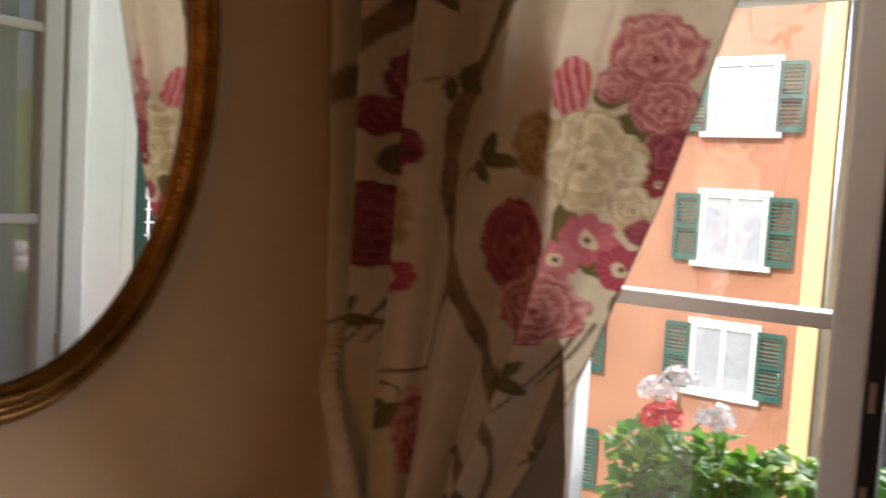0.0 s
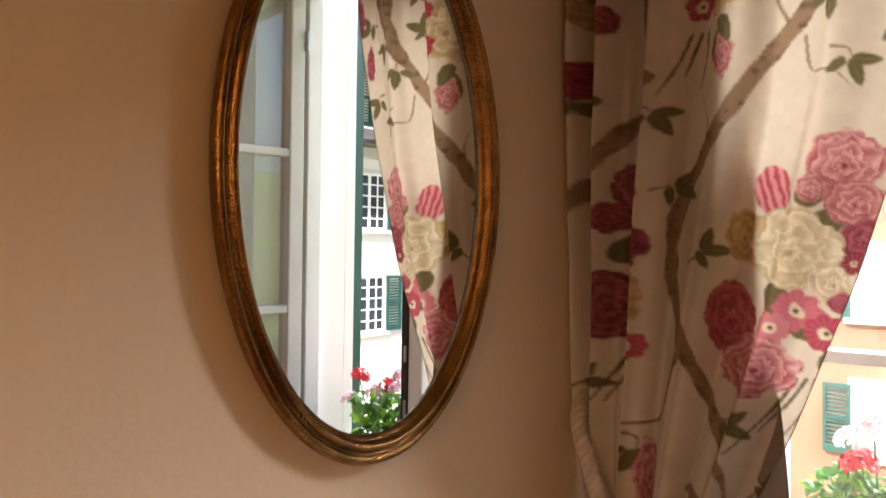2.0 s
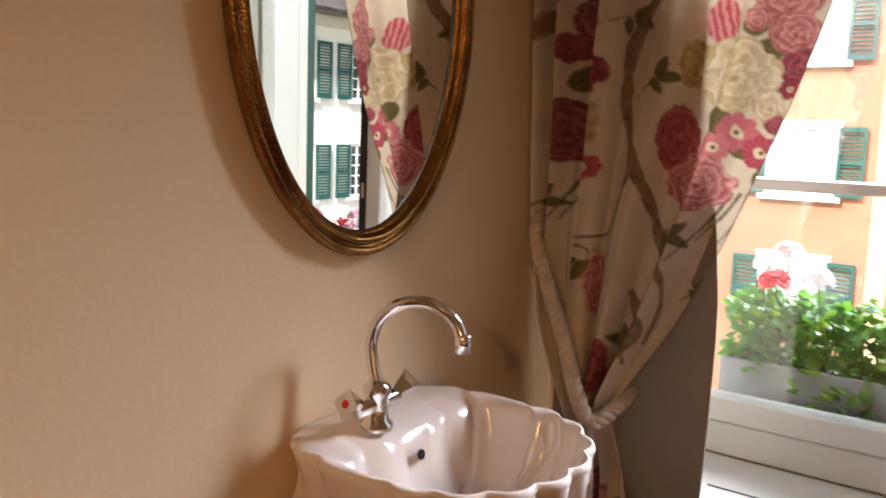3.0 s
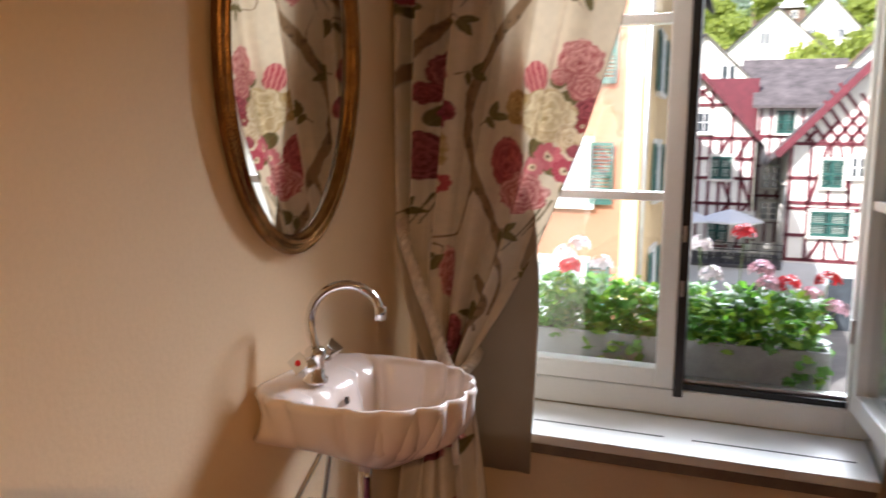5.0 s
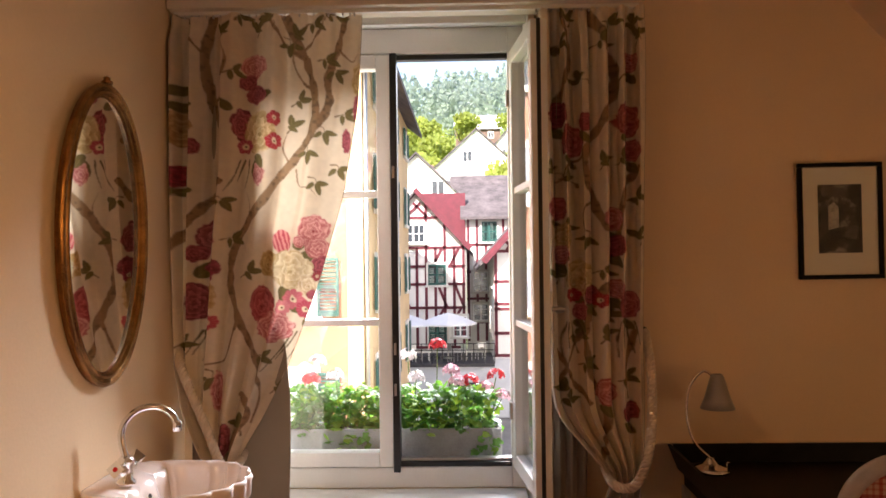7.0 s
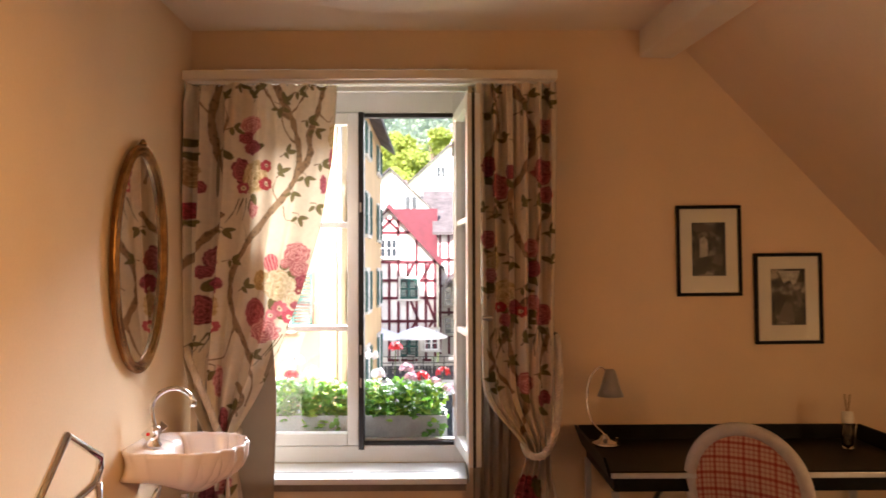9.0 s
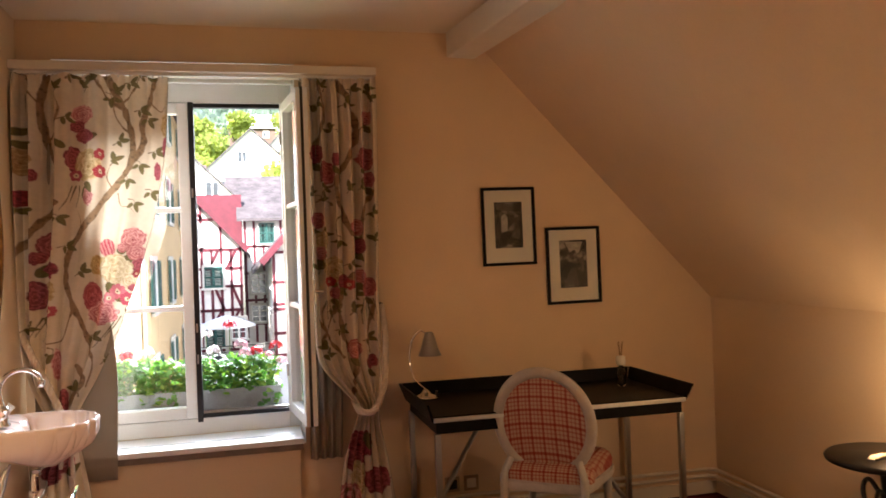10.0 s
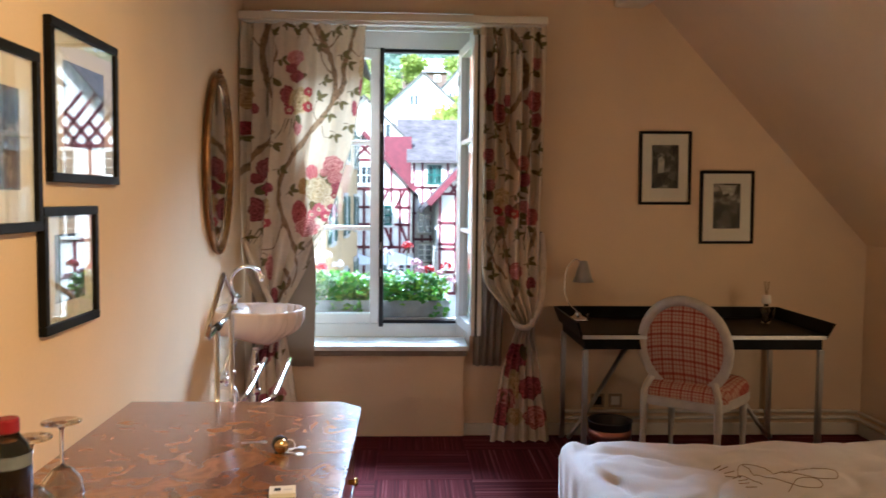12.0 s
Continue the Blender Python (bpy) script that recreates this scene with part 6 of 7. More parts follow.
def gable_house(label, x0, x1, y0, y1, z0, ze, zr, wall, roof, axis="x", over=0.5, category="house"):
    """A house with a pitched roof; axis is the ridge's direction."""
    h = thing("house", label, category, ((x0 + x1) / 2, (y0 + y1) / 2, z0))
    m = h.matrix_world.inverted()
    bm = bmesh.new()
    if axis == "x":
        ends = [[(x, y0, z0), (x, y1, z0), (x, y1, ze), (x, (y0 + y1) / 2, zr), (x, y0, ze)] for x in (x0, x1)]
    else:
        ends = [[(x0, y, z0), (x1, y, z0), (x1, y, ze), ((x0 + x1) / 2, y, zr), (x0, y, ze)] for y in (y0, y1)]
    a, b = [[bm.verts.new(p) for p in e] for e in ends]
    bm.faces.new(a)
    bm.faces.new(b)
    for k in (0, 1, 4):
        bm.faces.new((a[k], a[(k + 1) % 5], b[(k + 1) % 5], b[k]))
    bm.faces.new((a[2], a[3], b[3], b[2]))
    bm.faces.new((a[3], a[4], b[4], b[3]))
    part("wall", turned(bm, m), wall, h)
    t = 0.16
    for s in (0, 1):
        bm = bmesh.new()
        if axis == "x":
            run, ym = (y1 - y0) / 2, (y0 + y1) / 2
            k = (zr - ze) / run
            ye = (y0 - over) if s == 0 else (y1 + over)
            prof = [(ym, zr + 0.02), (ye, ze - over * k + 0.02), (ye, ze - over * k + 0.02 + t), (ym, zr + 0.02 + t)]
            A = [bm.verts.new((x0 - over * 0.7, p, z)) for p, z in prof]
            B = [bm.verts.new((x1 + over * 0.7, p, z)) for p, z in prof]
        else:
            run, xm = (x1 - x0) / 2, (x0 + x1) / 2
            k = (zr - ze) / run
            xe = (x0 - over) if s == 0 else (x1 + over)
            prof = [(xm, zr + 0.02), (xe, ze - over * k + 0.02), (xe, ze - over * k + 0.02 + t), (xm, zr + 0.02 + t)]
            A = [bm.verts.new((p, y0 - over * 0.7, z)) for p, z in prof]
            B = [bm.verts.new((p, y1 + over * 0.7, z)) for p, z in prof]
        bm.faces.new(A)
        bm.faces.new(B)
        for k in range(4):
            bm.faces.new((A[k], A[(k + 1) % 4], B[(k + 1) % 4], B[k]))
        part("roof", turned(bm, m), roof, h)
    return h


NORTH, WEST_FACE, EAST_FACE = 0, -90, 90   # turn of a window that faces -y, -x, +x

# ---- orange house, sunlight painted on its flank as yellow ----
oh = gable_house("orange rendered house with green shutters, flank painted sunlit", -13.0, -1.25, 15.5, 31.0, GZ, 7.0, 11.5, ORANGE, TILE, "y", 0.6)
part("flank", turned(boxes((-1.249, -1.235, 15.5, 31.0, GZ, 6.95)), oh.matrix_world.inverted()), SUNLIT_ORANGE, oh, "orange rendered flank, sunlight painted in as yellow")
# the bright sunlit corner, painted as a yellow strip on the front
part("corner_strip", turned(boxes((-1.60, -1.249, 15.485, 15.499, GZ, 6.9)), oh.matrix_world.inverted()), SUNLIT_ORANGE, oh)
part("downpipe", turned(tube([(-1.17, 15.65, GZ), (-1.17, 15.65, 6.6)], 0.06, 8), oh.matrix_world.inverted()), STEEL, oh, "grey downpipe", True)
for zc in (0.86, 3.46, 6.0, -1.78, -4.4):
    hh = 1.35 if zc < 5.5 else 1.0
    for xc in (-2.95, -6.6, -10.2):
        facade_window(oh, pose(xc, 15.498, zc), 1.22, hh, 2, 1, "open", 0.50, NET if zc < 4 else None)
    for yc in (18.6, 24.0, 29.2):
        facade_window(oh, pose(-1.234, yc, zc, 0, 0, EAST_FACE), 1.22, hh, 2, 1, "open", 0.55, NET)
part("house_porch", turned(boxes((-1.2, -0.6, 17.0, 20.5, -3.6, -3.35)), oh.matrix_world.inverted()), TRIM, oh)

# ---- white house on the other side of the square ----
wh = gable_house("white rendered house with green shutters and slate eaves", 14.4, 25.1, 2.0, 30.0, GZ, 6.8, 12.0, LIME, TILE, "y", 0.8)
part("pent_roof", turned(turned(boxes((-0.55, 0.55, 3.0, 30.0, -0.06, 0.06)), pose(14.05, 0, 4.22, 0, -28, 0)), wh.matrix_world.inverted()), TILE, wh, "narrow slate pent roof")
part("cornice", turned(boxes((14.1, 14.399, 3.0, 30.0, 6.25, 6.6), (14.22, 14.399, 3.0, 30.0, 3.65, 3.92)), wh.matrix_world.inverted()), TRIM, wh)
for yc in (5.6, 8.35, 11.15, 13.9, 16.65, 19.45):
    facade_window(wh, pose(14.398, yc, 5.25, 0, 0, WEST_FACE), 1.15, 1.55, 2, 1, "closed")
    facade_window(wh, pose(14.398, yc, 2.5, 0, 0, WEST_FACE), 1.25, 1.5, 4, 5, "open", 0.58)
    facade_window(wh, pose(14.398, yc, -0.25, 0, 0, WEST_FACE), 1.25, 1.5, 4, 5, "open", 0.58)
    facade_window(wh, pose(14.398, yc, -4.2, 0, 0, WEST_FACE), 1.4, 1.7, 4, 4, "")
for k in range(9):
    part("sign_bar", turned(boxes((14.36, 14.399, 10.9 + 0.26 * k, 10.9 + 0.26 * k + 0.14, -1.65, -1.4 + 0.10 * (k in (0, 3, 6)))), wh.matrix_world.inverted()), material("painted_sign_grey", (0.30, 0.29, 0.28), 0.8) if k == 0 else bpy.data.materials["painted_sign_grey"], wh)

# ---- half-timbered houses at the end of the street ----
WALLTF = LIME


def timber(parent, rows_, y, t=0.145, deep=0.06):
    """Beams on a wall that faces -y, each from (x0, z0) to (x1, z1)."""
    inv = parent.matrix_world.inverted()
    for x0, z0, x1, z1 in rows_:
        d = math.hypot(x1 - x0, z1 - z0)
        a = math.degrees(math.atan2(z1 - z0, x1 - x0))
        part("beam", turned(boxes((-d / 2, d / 2, -deep, -0.002, -t / 2, t / 2)), inv @ pose((x0 + x1) / 2, y, (z0 + z1) / 2, 0, -a, 0)), MAROON, parent)


lt = gable_house("white and maroon half-timbered house with a steep gable", -4.0, 1.15, 40.0, 50.0, GZ, 2.0, 4.95, WALLTF, TILE, "y", 0.45)
beams = [(-4, -3.3, 1.15, -3.3), (-4, -2.1, 1.15, -2.1), (-4, -1.2, 1.15, -1.2), (-4, 0.05, 1.15, 0.05), (-4, 1.0, 1.15, 1.0), (-3.9, 2.0, 1.1, 2.0), (-2.6, 3.6, -0.3, 3.6)]
for k in range(11):
    x = -3.9 + k * 0.495
    top = 2.0 + max(0, 2.85 * (1 - abs(x + 1.42) / 2.6))
    beams.append((x, -3.3, x, 2.0 if k % 2 else top))
for x in (-3.2, -2.2, -0.2, 0.7):
    beams += [(x - 0.35, 1.05, x + 0.1, 1.95), (x + 0.35, -1.15, x - 0.1, 0.0), (x - 0.25, -2.0, x + 0.2, -1.25)]
beams += [(-4.1, 2.05, -1.42, 5.0), (1.25, 2.05, -1.42, 5.0), (-2.0, 3.65, -1.2, 4.4), (-0.85, 3.65, -1.6, 4.4)]
timber(lt, beams, 40.0)
facade_window(lt, pose(-0.35, 39.95, 0.55), 0.95, 1.1, 2, 1, "closed")
facade_window(lt, pose(-1.6, 39.95, 2.75), 1.25, 1.0, 4, 2, "")
facade_window(lt, pose(-2.9, 39.95, 0.55), 0.95, 1.1, 2, 1, "closed")
facade_window(lt, pose(-0.35, 39.95, -2.55), 0.95, 1.1, 2, 1, "closed")
facade_window(lt, pose(0.85, 39.95, -2.2), 0.75, 1.1, 2, 3, "")
part("barge_board", turned(turned(boxes((-2.15, 2.15, -0.55, -0.45, -0.16, 0.10)), pose(0.0, 40.0, 3.52, 0, 47.5, 0)), lt.matrix_world.inverted()), MAROON, lt, "maroon barge board")

rt = gable_house("white and maroon half-timbered house with latticed gable", 2.55, 9.2, 37.0, 48.0, GZ, 1.75, 5.5, WALLTF, TILE, "y", 0.9)
beams = [(2.55, -3.4, 9.2, -3.4), (2.55, -1.1, 9.2, -1.1), (2.55, -0.85, 9.2, -0.85), (2.55, -2.3, 9.2, -2.3), (2.55, 0.25, 9.2, 0.25), (2.55, 1.75, 9.2, 1.75), (2.5, 1.8, 5.87, 5.5), (9.25, 1.8, 5.87, 5.5)]
for k in range(9):
    x = 2.65 + k * 0.8
    beams.append((x, -3.4, x, 1.75))
for k in range(9):
    x = 3.2 + k * 0.55
    half = 3.5 * (1 - abs(x - 5.87) / 3.3)
    beams += [(x, 1.8, min(x + half * 0.55, 8.6), 1.8 + half * 0.75), (x + 0.3, 1.8, max(x + 0.3 - half * 0.55, 3.1), 1.8 + half * 0.75)]
beams += [(3.5, -0.8, 4.1, 1.7), (5.1, -0.8, 4.6, 1.7), (3.6, -3.35, 4.1, -2.35), (4.9, -3.35, 4.4, -2.35)]
timber(rt, beams, 37.0)
facade_window(rt, pose(4.35, 36.93, 0.45), 0.85, 1.2, 2, 1, "closed")
facade_window(rt, pose(5.35, 36.93, 0.75), 0.6, 0.9, 2, 2, "")
facade_window(rt, pose(4.4, 36.93, -1.75), 1.6, 1.1, 2, 1, "closed")
facade_window(rt, pose(7.2, 36.93, 0.45), 0.85, 1.2, 2, 1, "closed")
for yc in (38.2, 39.9, 41.6):
    facade_window(rt, pose(2.54, yc, 0.6, 0, 0, WEST_FACE), 1.1, 1.2, 3, 3, "")
    facade_window(rt, pose(2.54, yc, -2.0, 0, 0, WEST_FACE), 1.1, 1.2, 3, 3, "")
part("barge_board", turned(turned(boxes((-2.9, 2.7, -0.75, -0.63, -0.2, 0.12)), pose(3.95, 37.0, 3.40, 0, -48, 0)), rt.matrix_world.inverted()), MAROON, rt, "maroon barge board")
part("plinth_wall", turned(boxes((2.50, 9.3, 36.90, 36.999, GZ, -3.55)), rt.matrix_world.inverted()), GREYPLASTER, rt, "grey-white plastered plinth")
part("plinth_door", turned(boxes((4.5, 5.5, 36.86, 36.899, GZ, -4.1)), rt.matrix_world.inverted()), DARKPANE, rt, "dark doorway")

mid = gable_house("half-timbered wing with grey tiled roof between two gables", 1.25, 7.0, 45.0, 53.0, GZ, 3.9, 5.9, WALLTF, TILE, "x", 0.5)
timber(mid, [(1.25, 3.75, 7.0, 3.75), (1.25, 2.2, 7.0, 2.2), (1.25, 0.6, 7.0, 0.6), (1.25, -1.0, 7.0, -1.0), (1.25, -2.4, 7.0, -2.4)] + [(1.35 + 0.52 * k, -3.5, 1.35 + 0.52 * k, 3.7) for k in range(11)], 45.0)
facade_window(mid, pose(2.05, 44.93, 0.0), 0.9, 1.2, 2, 3, "")
facade_window(mid, pose(2.05, 44.93, -1.8), 0.9, 1.0, 2, 3, "")
facade_window(mid, pose(2.6, 44.93, 2.95), 0.9, 1.2, 2, 1, "closed")
facade_window(mid, pose(4.3, 44.93, 2.95), 0.9, 1.2, 2, 1, "closed")
part("roof_ridge", turned(boxes((-1.9, 1.2, 46.0, 46.3, 2.0, 5.35)), mid.matrix_world.inverted()), MAROON, mid, "maroon boarded roof flank")

ft = gable_house("tall half-timbered corner house with latticed gable", 11.5, 19.5, 34.0, 44.0, GZ, 3.8, 8.6, WALLTF, TILE, "y", 0.9)
beams = [(11.5, z, 19.5, z) for z in (-3.0, -0.6, 0.8, 2.4, 3.8)] + [(11.6 + 0.78 * k, -3.0, 11.6 + 0.78 * k, 3.8) for k in range(11)] + [(11.4, 3.8, 15.5, 8.6), (19.6, 3.8, 15.5, 8.6)]
for k in range(9):
    x = 12.4 + k * 0.7
    half = 4.4 * (1 - abs(x - 15.5) / 4.0)
    beams += [(x, 3.85, min(x + half * 0.5, 18.8), 3.85 + half * 0.62), (x + 0.35, 3.85, max(x + 0.35 - half * 0.5, 12.2), 3.85 + half * 0.62)]
timber(ft, beams, 34.0)
for xc in (12.8, 15.1, 17.6):
    facade_window(ft, pose(xc, 33.93, 3.0), 1.0, 1.2, 2, 3, "")
    facade_window(ft, pose(xc, 33.93, 0.1), 1.0, 1.2, 2, 3, "")

# ---- terrace with parasols ----
terrace = thing("cafe_terrace", "raised cafe terrace with dark railing", "terrace", (-1.0, 37.5, GZ))
ti = terrace.matrix_world.inverted()
part("terrace_wall", turned(boxes((-4.5, 2.5, 35.6, 39.98, GZ, -3.75)), ti), GREYPLASTER, terrace, "grey-white plastered retaining wall")
part("deck", turned(boxes((-4.6, 2.49, 35.5, 39.98, -3.749, -3.6)), ti), material("dark_terrace_boards", (0.06, 0.055, 0.055), 0.8), terrace)
part("doorway", turned(boxes((0.3, 1.9, 35.55, 35.599, GZ, -4.5)), ti), DARKPANE, terrace)
for k in range(15):
    x = -4.5 + 0.5 * k
    part("railing_post", turned(boxes((x - 0.02, x + 0.02, 35.55, 35.59, -3.6, -2.65)), ti), BLACK, terrace)
for z in (-2.65, -2.95, -3.25):
    part("railing_bar", turned(boxes((-4.5, 2.5, 35.552, 35.588, z - 0.02, z + 0.02)), ti), BLACK, terrace)
CANVAS = material("white_parasol_canvas", (0.80, 0.79, 0.76), 0.8, var=0.03)
for x, y in ((-1.9, 37.2), (0.25, 37.6)):
    u = thing("parasol", "open white parasol on the terrace", "parasol", (x, y, -3.6), group="parasols on the terrace")
    part("canopy", lathe([(0.0, 2.30), (0.5, 2.16), (1.0, 1.98), (1.45, 1.78), (1.45, 1.70), (1.0, 1.93), (0.0, 2.24)], 8), CANVAS, u)
    part("pole", lathe([(0.03, 0), (0.03, 2.25)], 10), OFFWHITE, u)
    part("foot", lathe([(0, 0.001), (0.25, 0.001), (0.25, 0.06), (0, 0.08)], 16), STEEL, u)
seat = None
for k in range(9):
    x, y = -3.6 + 0.68 * k, 36.3 + 0.5 * (k % 3)
    if seat is None:
        seat = thing("terrace_chair", "small metal terrace chair", "chair", (x, y, -3.6), group="terrace chairs")
        part("seat", boxes((-0.2, 0.2, -0.2, 0.2, 0.44, 0.47)), STEEL, seat)
        part("backrest", boxes((-0.2, 0.2, 0.18, 0.2, 0.6, 0.85)), STEEL, seat)
        for a in (-0.18, 0.18):
            for b in (-0.18, 0.18):
                part("leg", boxes((a - 0.012, a + 0.012, b - 0.012, b + 0.012, 0.0, 0.44 if b < 0 else 0.6)), STEEL, seat)
    else:
        copy_thing(seat, pose(x, y, -3.6, 0, 0, 70 * k))

# ---- houses up the hill ----
BARKWALL = material("brown_boarding", (0.14, 0.09, 0.065), 0.8, var=0.2, scale=1.5)


def back_house(label, x, y, w, d, ze, zr, wall, roof, axis, wins):
    z0 = hill(x, y) - 3
    h = gable_house(label, x - w / 2, x + w / 2, y - d / 2, y + d / 2, z0, ze, zr, wall, roof, axis, 0.5)
    for dx_, z in wins:
        facade_window(h, pose(x + dx_, y - d / 2 - 0.02, z), 1.0, 1.2, 2, 1, "")
    return h


back_house("white gabled house with grey roof behind the square", -2.4, 62.0, 7.0, 9.0, 5.8, 9.2, LIME, TILE, "y", ((-1.6, 6.6), (1.6, 6.6)))
back_house("white house with brown tiled roof behind the square", 3.6, 64.0, 6.5, 8.0, 5.4, 8.0, LIME, TILE, "x", ((-1.6, 5.0), (1.6, 5.0)))
back_house("white gabled house with brown roof behind the square", 8.0, 60.0, 6.5, 8.0, 5.0, 8.5, LIME, REDTILE, "y", ((-1.6, 6.2), (1.6, 6.2)))
back_house("large white gabled house on the hillside", 2.6, 92.0, 10.0, 10.0, 11.0, 15.6, LIME, TILE, "y", ((-3.4, 9.4), (-1.0, 12.6), (-1.2, 9.4), (1.4, 9.4), (3.6, 9.4)))
back_house("white gabled house higher on the hillside", 8.6, 112.0, 7.5, 9.0, 16.0, 20.2, LIME, TILE, "y", ((-1.6, 15.5), (1.6, 15.5)))
back_house("low wooden house with pale roof on the hillside", 4.2, 165.0, 9.0, 8.0, 27.5, 30.5, BARKWALL, GREYPLASTER, "x", ((-2.6, 26.0), (2.6, 26.0)))
back_house("small house with red roof on the hillside", -7.5, 100.0, 9.0, 8.0, 10.5, 13.0, LIME, REDTILE, "x", ((-2, 9.5), (2, 9.5)))
back_house("white house with brown roof beside the half-timbered one", 15.0, 66.0, 9.0, 9.0, 7.0, 11.0, LIME, REDTILE, "x", ((-2, 5.5), (2, 5.5)))
back_house("white gabled house on the far slope", -16.0, 128.0, 12.0, 10.0, 19.0, 25.0, LIME, TILE, "y", ((-3, 20), (3, 20)))

# ---- trees ----
TREE = material("sunlit_broadleaf", (0.27, 0.33, 0.07), 0.7, var=0.4, scale=0.5, bump=0.0)
# paler and greyer than TREE: the haze of distance is in this colour
WOOD = material("hazed_far_foliage", (0.23, 0.29, 0.23), 0.8, var=0.15, scale=0.08, bump=0.0)
leafy(TREE, (0.55, 0.60, 0.10), 0.5)
# pale grey-green see-through share, lightened to add to the painted haze
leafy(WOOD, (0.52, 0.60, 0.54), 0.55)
BARK = material("tree_bark", (0.09, 0.065, 0.045), 0.9, var=0.3, scale=3, bump=0.4, fine=20)


def crown_bm(n, rx, rz, leaf, seed):
    """A ragged crown of many small leaf clumps round several limbs."""
    r = random.Random(seed)
    bm = bmesh.new()
    blobs = [(r.uniform(-0.55, 0.55) * rx, r.uniform(-0.55, 0.55) * rx, r.uniform(-0.5, 0.75) * rz, r.uniform(0.35, 0.6)) for _ in range(9)]
    for _ in range(n):
        bx, by, bz, br = r.choice(blobs)
        d = Vector((r.gauss(0, 1), r.gauss(0, 1), r.gauss(0, 1))).normalized() * (r.random() ** 0.4)
        c = Vector((bx + d.x * rx * br, by + d.y * rx * br, bz + d.z * rz * br))
        q = Euler((r.uniform(0, 6), r.uniform(0, 6), r.uniform(0, 6))).to_matrix()
        s = leaf * r.uniform(0.6, 1.4)
        pts = [(0, -1, 0), (0.8, -0.2, 0.25), (0.35, 0.9, 0), (-0.6, 0.6, -0.2), (-0.9, -0.3, 0.15)]
        bm.faces.new([bm.verts.new(c + q @ (Vector(p) * s)) for p in pts])
    return bm


def tree_proto(seed):
    t = thing("tree", "leafy green tree on the hillside", "tree", (0, 0, -500), group="hillside trees")
    part("trunk", tube(arc_path([(0, 0, 0), (0.15, 0.1, 2.0), (-0.1, 0.2, 4.0), (0.2, 0, 6.0)], 4), [0.35 - 0.02 * k for k in range(13)], 8), BARK, t)
    for k in range(4):
        a = k * 1.7
        part("limb", tube([(0, 0.1, 3.2 + 0.4 * k), (1.4 * math.cos(a), 1.4 * math.sin(a), 4.8 + 0.4 * k), (2.2 * math.cos(a), 2.2 * math.sin(a), 6.2 + 0.3 * k)], [0.14, 0.09, 0.04], 6), BARK, t)
    part("crown", turned(crown_bm(1100, 3.4, 3.2, 0.34, seed), pose(0, 0, 6.2)), TREE, t)
    return t


protos = [tree_proto(s) for s in (1, 2, 3)]
spots = [(-8, 96), (-3.5, 104), (-9, 112), (-5, 118), (6.5, 104), (13, 100), (17, 108), (-2, 124), (-9, 132), (9, 128), (15, 136), (-6, 146), (11, 150), (-13, 108), (20, 122), (1, 156), (-16, 142), (18, 152), (7.5, 86), (14, 88), (24, 100), (30, 118), (-22, 118), (-28, 100)]
for k, (x, y) in enumerate(spots):
    m = pose(x, y, hill(x, y) - 0.3, 0, 0, 57 * k)
    if k < 3:
        protos[k].matrix_world = m
    else:
        c = copy_thing(protos[k % 3], m)
        c.scale = (1, 1, 1)
bm = bmesh.new()
r = random.Random(21)
for _ in range(900):
    x, y = r.uniform(-130, 130), r.uniform(168, 262)
    z = hill(x, y)
    hgt, rad = r.uniform(9, 16), r.uniform(2.2, 3.6)
    for _ in range(52):
        f = r.random() ** 0.7
        a = r.uniform(0, 6.28)
        q = Euler((r.uniform(0, 6), r.uniform(0, 6), r.uniform(0, 6))).to_matrix()
        c = Vector((x + rad * (1.1 - f) * math.cos(a), y + rad * (1.1 - f) * math.sin(a), z + hgt * (0.12 + 0.88 * f)))
        s = r.uniform(0.45, 0.85)
        bm.faces.new([bm.verts.new(c + q @ (Vector(p) * s)) for p in ((0, -1, 0), (0.9, 0, 0.2), (0, 1, 0), (-0.9, 0, -0.2))])
tagged(part("far_wood", bm, WOOD), "dense woodland along the hilltop, distance haze painted in", "wood", kind="stuff")

# ---- geraniums on the outer sill ----
def leaf_mesh(seed):
    r = random.Random(seed)
    bm = bmesh.new()
    c = bm.verts.new((0, 0, 0.15))
    rim = []
    n = 15
    for k in range(n):
        a = 2 * math.pi * k / n
        rad = (1.0 if k % 3 else 0.80) * r.uniform(0.92, 1.06)
        if k == 0:
            rad = 0.35
        rim.append(bm.verts.new((rad * math.cos(a), rad * math.sin(a), 0.10 * math.sin(3 * a + seed) - 0.08)))
    for k in range(n):
        bm.faces.new((c, rim[k], rim[(k + 1) % n]))
    me = bpy.data.meshes.new("leaf")
    bm.to_mesh(me)
    bm.free()
    me.materials.append(LEAF if seed % 4 else LEAF_YOUNG)
    me.shade_smooth()
    return me


LEAVES = [leaf_mesh(s) for s in range(1, 9)]


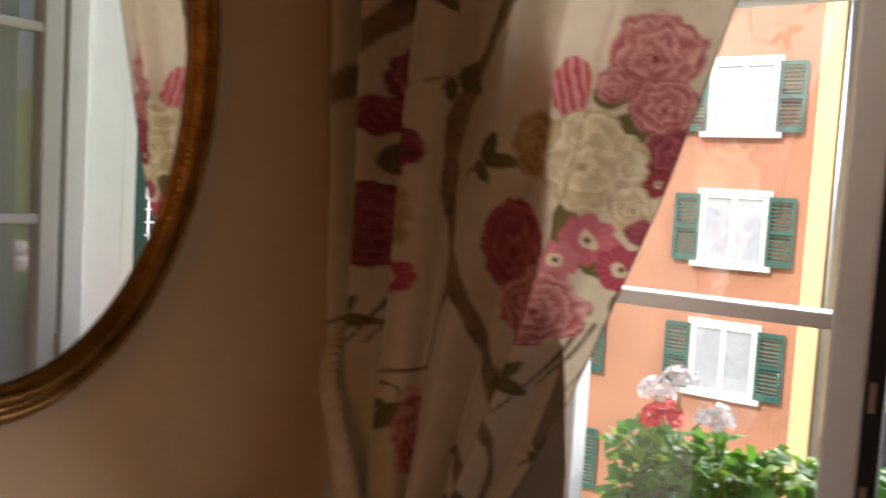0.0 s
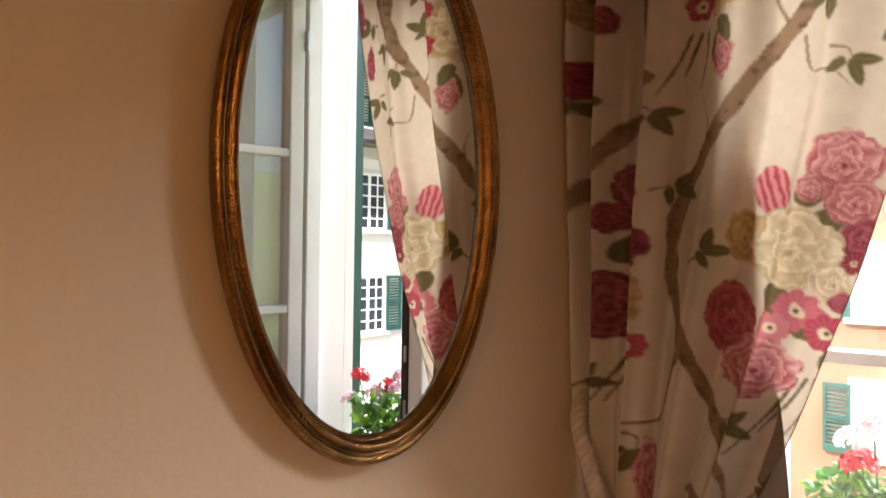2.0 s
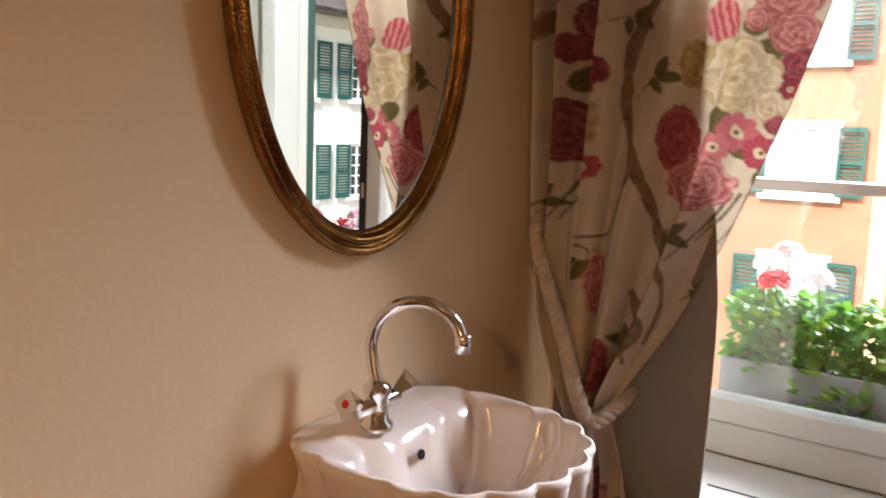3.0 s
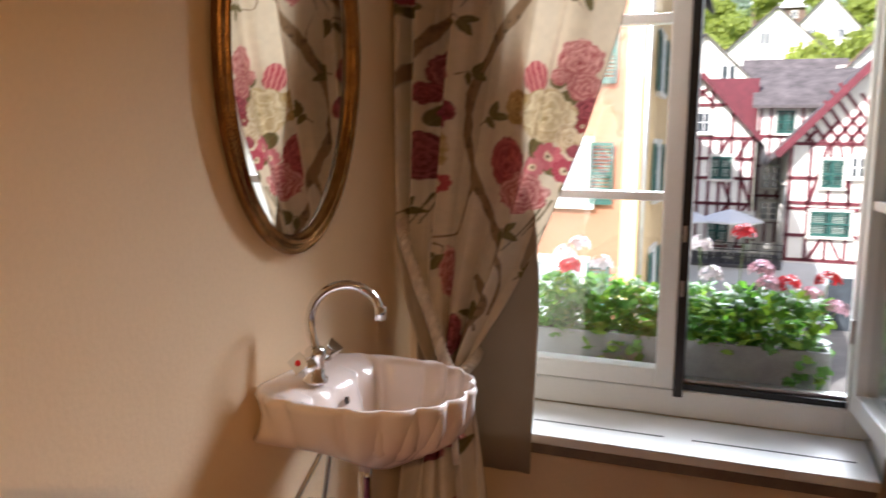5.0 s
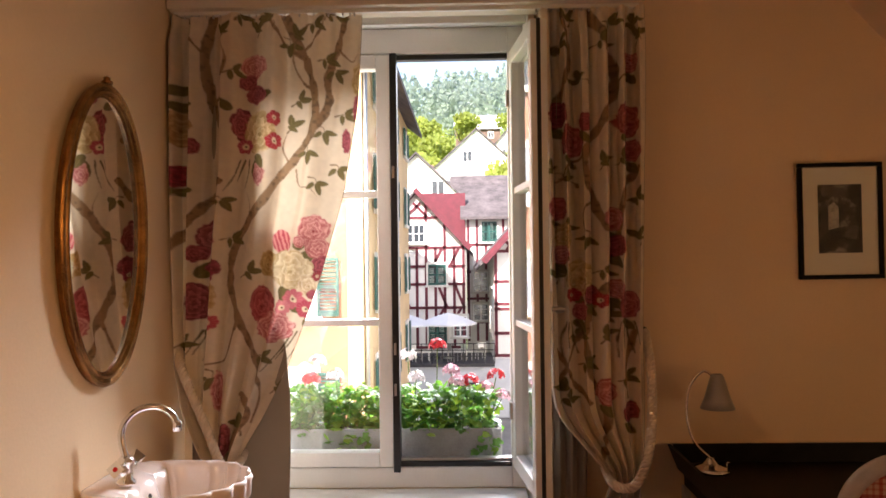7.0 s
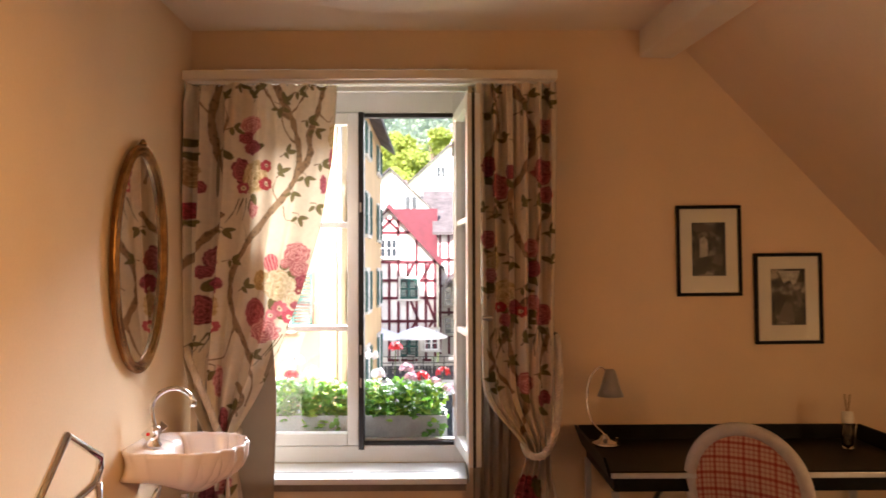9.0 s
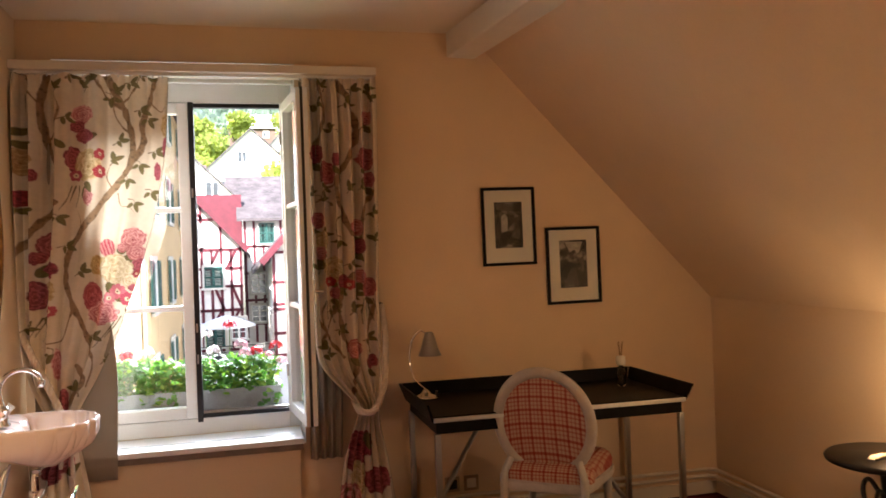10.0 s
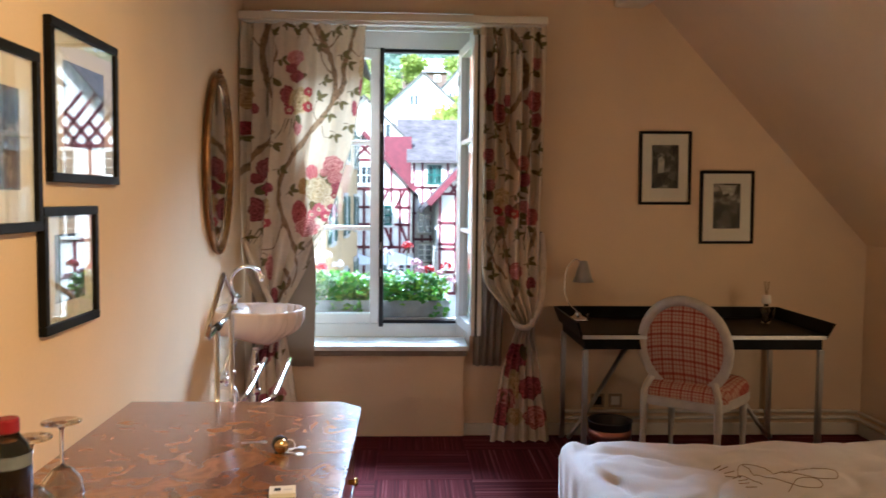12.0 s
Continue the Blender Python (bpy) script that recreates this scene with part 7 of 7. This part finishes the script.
def bloom(seed, mat):
    """A geranium umbel: a ball of small five-petalled flowers."""
    r = random.Random(seed)
    bm = bmesh.new()
    for _ in range(26):
        d = Vector((r.gauss(0, 1), r.gauss(0, 1), abs(r.gauss(0.3, 0.8)))).normalized()
        c = d * 0.030
        up = d.to_track_quat("Z", "Y").to_matrix()
        for k in range(5):
            a = 2 * math.pi * k / 5 + r.random()
            pts = [(0, 0, 0), (0.007, -0.005, 0.002), (0.014, 0, 0.004), (0.007, 0.005, 0.002)]
            rot = Matrix.Rotation(a, 3, "Z")
            bm.faces.new([bm.verts.new(c + up @ (rot @ Vector(p))) for p in pts])
    me = bpy.data.meshes.new("bloom")
    bm.to_mesh(me)
    bm.free()
    me.materials.append(mat)
    return me


BLOOMS = {"red": [bloom(s, RED) for s in (1, 2)], "pink": [bloom(s, PINK) for s in (3, 4)], "pale": [bloom(s, PALE) for s in (5, 6)]}
for x0, x1 in ((0.30, 0.792), (0.812, 1.255)):
    tr = thing("window_box", "grey cement window box on the outer sill", "planter", ((x0 + x1) / 2, 0.49, 0.601), group="window boxes")
    w, d, h = x1 - x0, 0.17, 0.175
    bm = boxes((-w / 2, w / 2, -d / 2, -d / 2 + 0.014, 0, h), (-w / 2, w / 2, d / 2 - 0.014, d / 2, 0, h), (-w / 2, -w / 2 + 0.014, -d / 2 + 0.014, d / 2 - 0.014, 0, h), (w / 2 - 0.014, w / 2, -d / 2 + 0.014, d / 2 - 0.014, 0, h), (-w / 2 + 0.014, w / 2 - 0.014, -d / 2 + 0.014, d / 2 - 0.014, 0, 0.02), bevel=0.002)
    part("trough", bm, TROUGH, tr)
    part("soil", boxes((-w / 2 + 0.015, w / 2 - 0.015, -d / 2 + 0.015, d / 2 - 0.015, 0.021, h - 0.02)), material("potting_soil", (0.03, 0.02, 0.012), 0.95, var=0.3, scale=40, bump=0.5), tr)
GSTEM = material("geranium_stem", (0.13, 0.20, 0.05), 0.6, var=0.2, scale=30)
r = random.Random(8)
flowers = [(0.41, 0.98, "red"), (0.44, 1.06, "pale"), (0.38, 1.02, "pale"), (0.84, 1.08, "pale"), (0.88, 0.985, "pale"), (0.975, 1.125, "red"), (1.035, 1.01, "pink"), (1.06, 0.96, "pink"), (1.12, 0.965, "red"), (1.235, 0.99, "red"),
           (1.26, 0.90, "pink"), (0.52, 1.0, "pale"), (1.19, 0.93, "pink")]
for k, px in enumerate((0.36, 0.45, 0.545, 0.645, 0.745, 0.86, 0.965, 1.07, 1.18)):
    g = thing("geranium", "leafy green geranium with clustered flowers in the window box", "geranium", (px, 0.49, 0.757), group="geraniums")
    for s in range(3):
        part("stem", tube(arc_path([(0, 0, 0), (r.uniform(-0.03, 0.03), r.uniform(-0.03, 0.03), 0.06), (r.uniform(-0.06, 0.06), r.uniform(-0.05, 0.05), 0.14)], 4), 0.004, 6), GSTEM, g)
    trailing = k in (2, 3, 8)
    for i in range(150):
        a, rad, hz = r.uniform(0, 6.28), 0.085 * r.random() ** 0.5, r.random()
        x, y, z = rad * 0.9 * math.cos(a), rad * 1.15 * math.sin(a), 0.02 + 0.19 * hz - 0.5 * rad * rad / 0.085
        if trailing and i < 14:
            x, y, z = r.uniform(-0.06, 0.06), -0.10 - 0.02 * r.random(), -0.10 * r.random()
        leaf = new("leaf", LEAVES[r.randrange(8)])
        s = r.uniform(0.014, 0.027)
        leaf.parent = g
        leaf.matrix_local = Matrix.LocRotScale((x, y, z), Euler((r.uniform(-0.9, 0.5) + (0.7 if y < 0 else -0.3), r.uniform(-0.6, 0.6), r.uniform(0, 6.28))), (s, s, s))
    for fx, fz, kind in flowers:
        if abs(fx - px) <= 0.055 or (k == 8 and fx > px) or (k == 0 and fx < px):
            if fx < px - 0.05 and k:
                continue
            fy = r.uniform(-0.06, 0.02)
            part("flower_stalk", tube(arc_path([(0, 0, 0.05), ((fx - px) * 0.6, fy * 0.5, (fz - 0.757) * 0.6), (fx - px, fy, fz - 0.757)], 4), 0.0025, 6), GSTEM, g)
            b = new("bloom", r.choice(BLOOMS[kind]))
            b.parent = g
            b.matrix_local = pose(fx - px, fy, fz - 0.757, 0, 0, 60 * k) @ Matrix.Scale(1.15, 4)
            b["label"] = {"red": "bright red flower head", "pink": "pink flower head", "pale": "pale pink flower head"}[kind]

# ---- carpet tiles, one by one ----
def carpet_tile_material():
    m = bpy.data.materials.new("striped_red_carpet_tile")
    m.use_nodes = True
    n, l = m.node_tree.nodes, m.node_tree.links
    p = n["Principled BSDF"]
    p.inputs["Roughness"].default_value, p.inputs["Specular IOR Level"].default_value = 0.95, 0.1
    tc = n.new("ShaderNodeTexCoord")
    mp = n.new("ShaderNodeMapping")
    mp.inputs["Scale"].default_value = (70.0, 0.7, 1.0)
    info = n.new("ShaderNodeObjectInfo")
    off = n.new("ShaderNodeCombineXYZ")
    mul = n.new("ShaderNodeMath")
    mul.operation = "MULTIPLY"
    mul.inputs[1].default_value = 37.0
    l.new(info.outputs["Random"], mul.inputs[0])
    l.new(mul.outputs[0], off.inputs[0])
    l.new(mul.outputs[0], off.inputs[1])
    l.new(off.outputs[0], mp.inputs["Location"])
    l.new(tc.outputs["Object"], mp.inputs["Vector"])
    no = n.new("ShaderNodeTexNoise")
    no.inputs["Scale"].default_value, no.inputs["Detail"].default_value = 1.0, 2
    l.new(mp.outputs["Vector"], no.inputs["Vector"])
    r = n.new("ShaderNodeValToRGB")
    e = r.color_ramp.elements
    e[0].position, e[0].color = 0.35, (0.055, 0.009, 0.012, 1)
    e[1].position, e[1].color = 0.78, (0.30, 0.12, 0.12, 1)
    mid = e.new(0.60)
    mid.color = (0.11, 0.017, 0.022, 1)
    l.new(no.outputs["Fac"], r.inputs["Fac"])
    l.new(r.outputs["Color"], p.inputs["Base Color"])
    pile = n.new("ShaderNodeTexNoise")
    pile.inputs["Scale"].default_value = 450
    l.new(tc.outputs["Object"], pile.inputs["Vector"])
    b = n.new("ShaderNodeBump")
    b.inputs["Strength"].default_value, b.inputs["Distance"].default_value = 0.6, 0.004
    l.new(pile.outputs["Fac"], b.inputs["Height"])
    l.new(b.outputs["Normal"], p.inputs["Normal"])
    return m


tile = boxes((-0.2495, 0.2495, -0.2495, 0.2495, -0.0115, 0.0), bevel=0.0015)
first = part("carpet_tile", tile, carpet_tile_material())
tile_mesh = first.data
bpy.data.objects.remove(first)
floor_ob = bpy.data.objects["floor"]
for i in range(8):
    for j in range(13):
        t = new("carpet_tile", tile_mesh)
        t.parent = floor_ob
        t.matrix_local = pose(0.25 + 0.5 * i - 0.18, -0.25 - 0.5 * j + 0.2, 0, 0, 0, 90 * ((i + j) % 2))
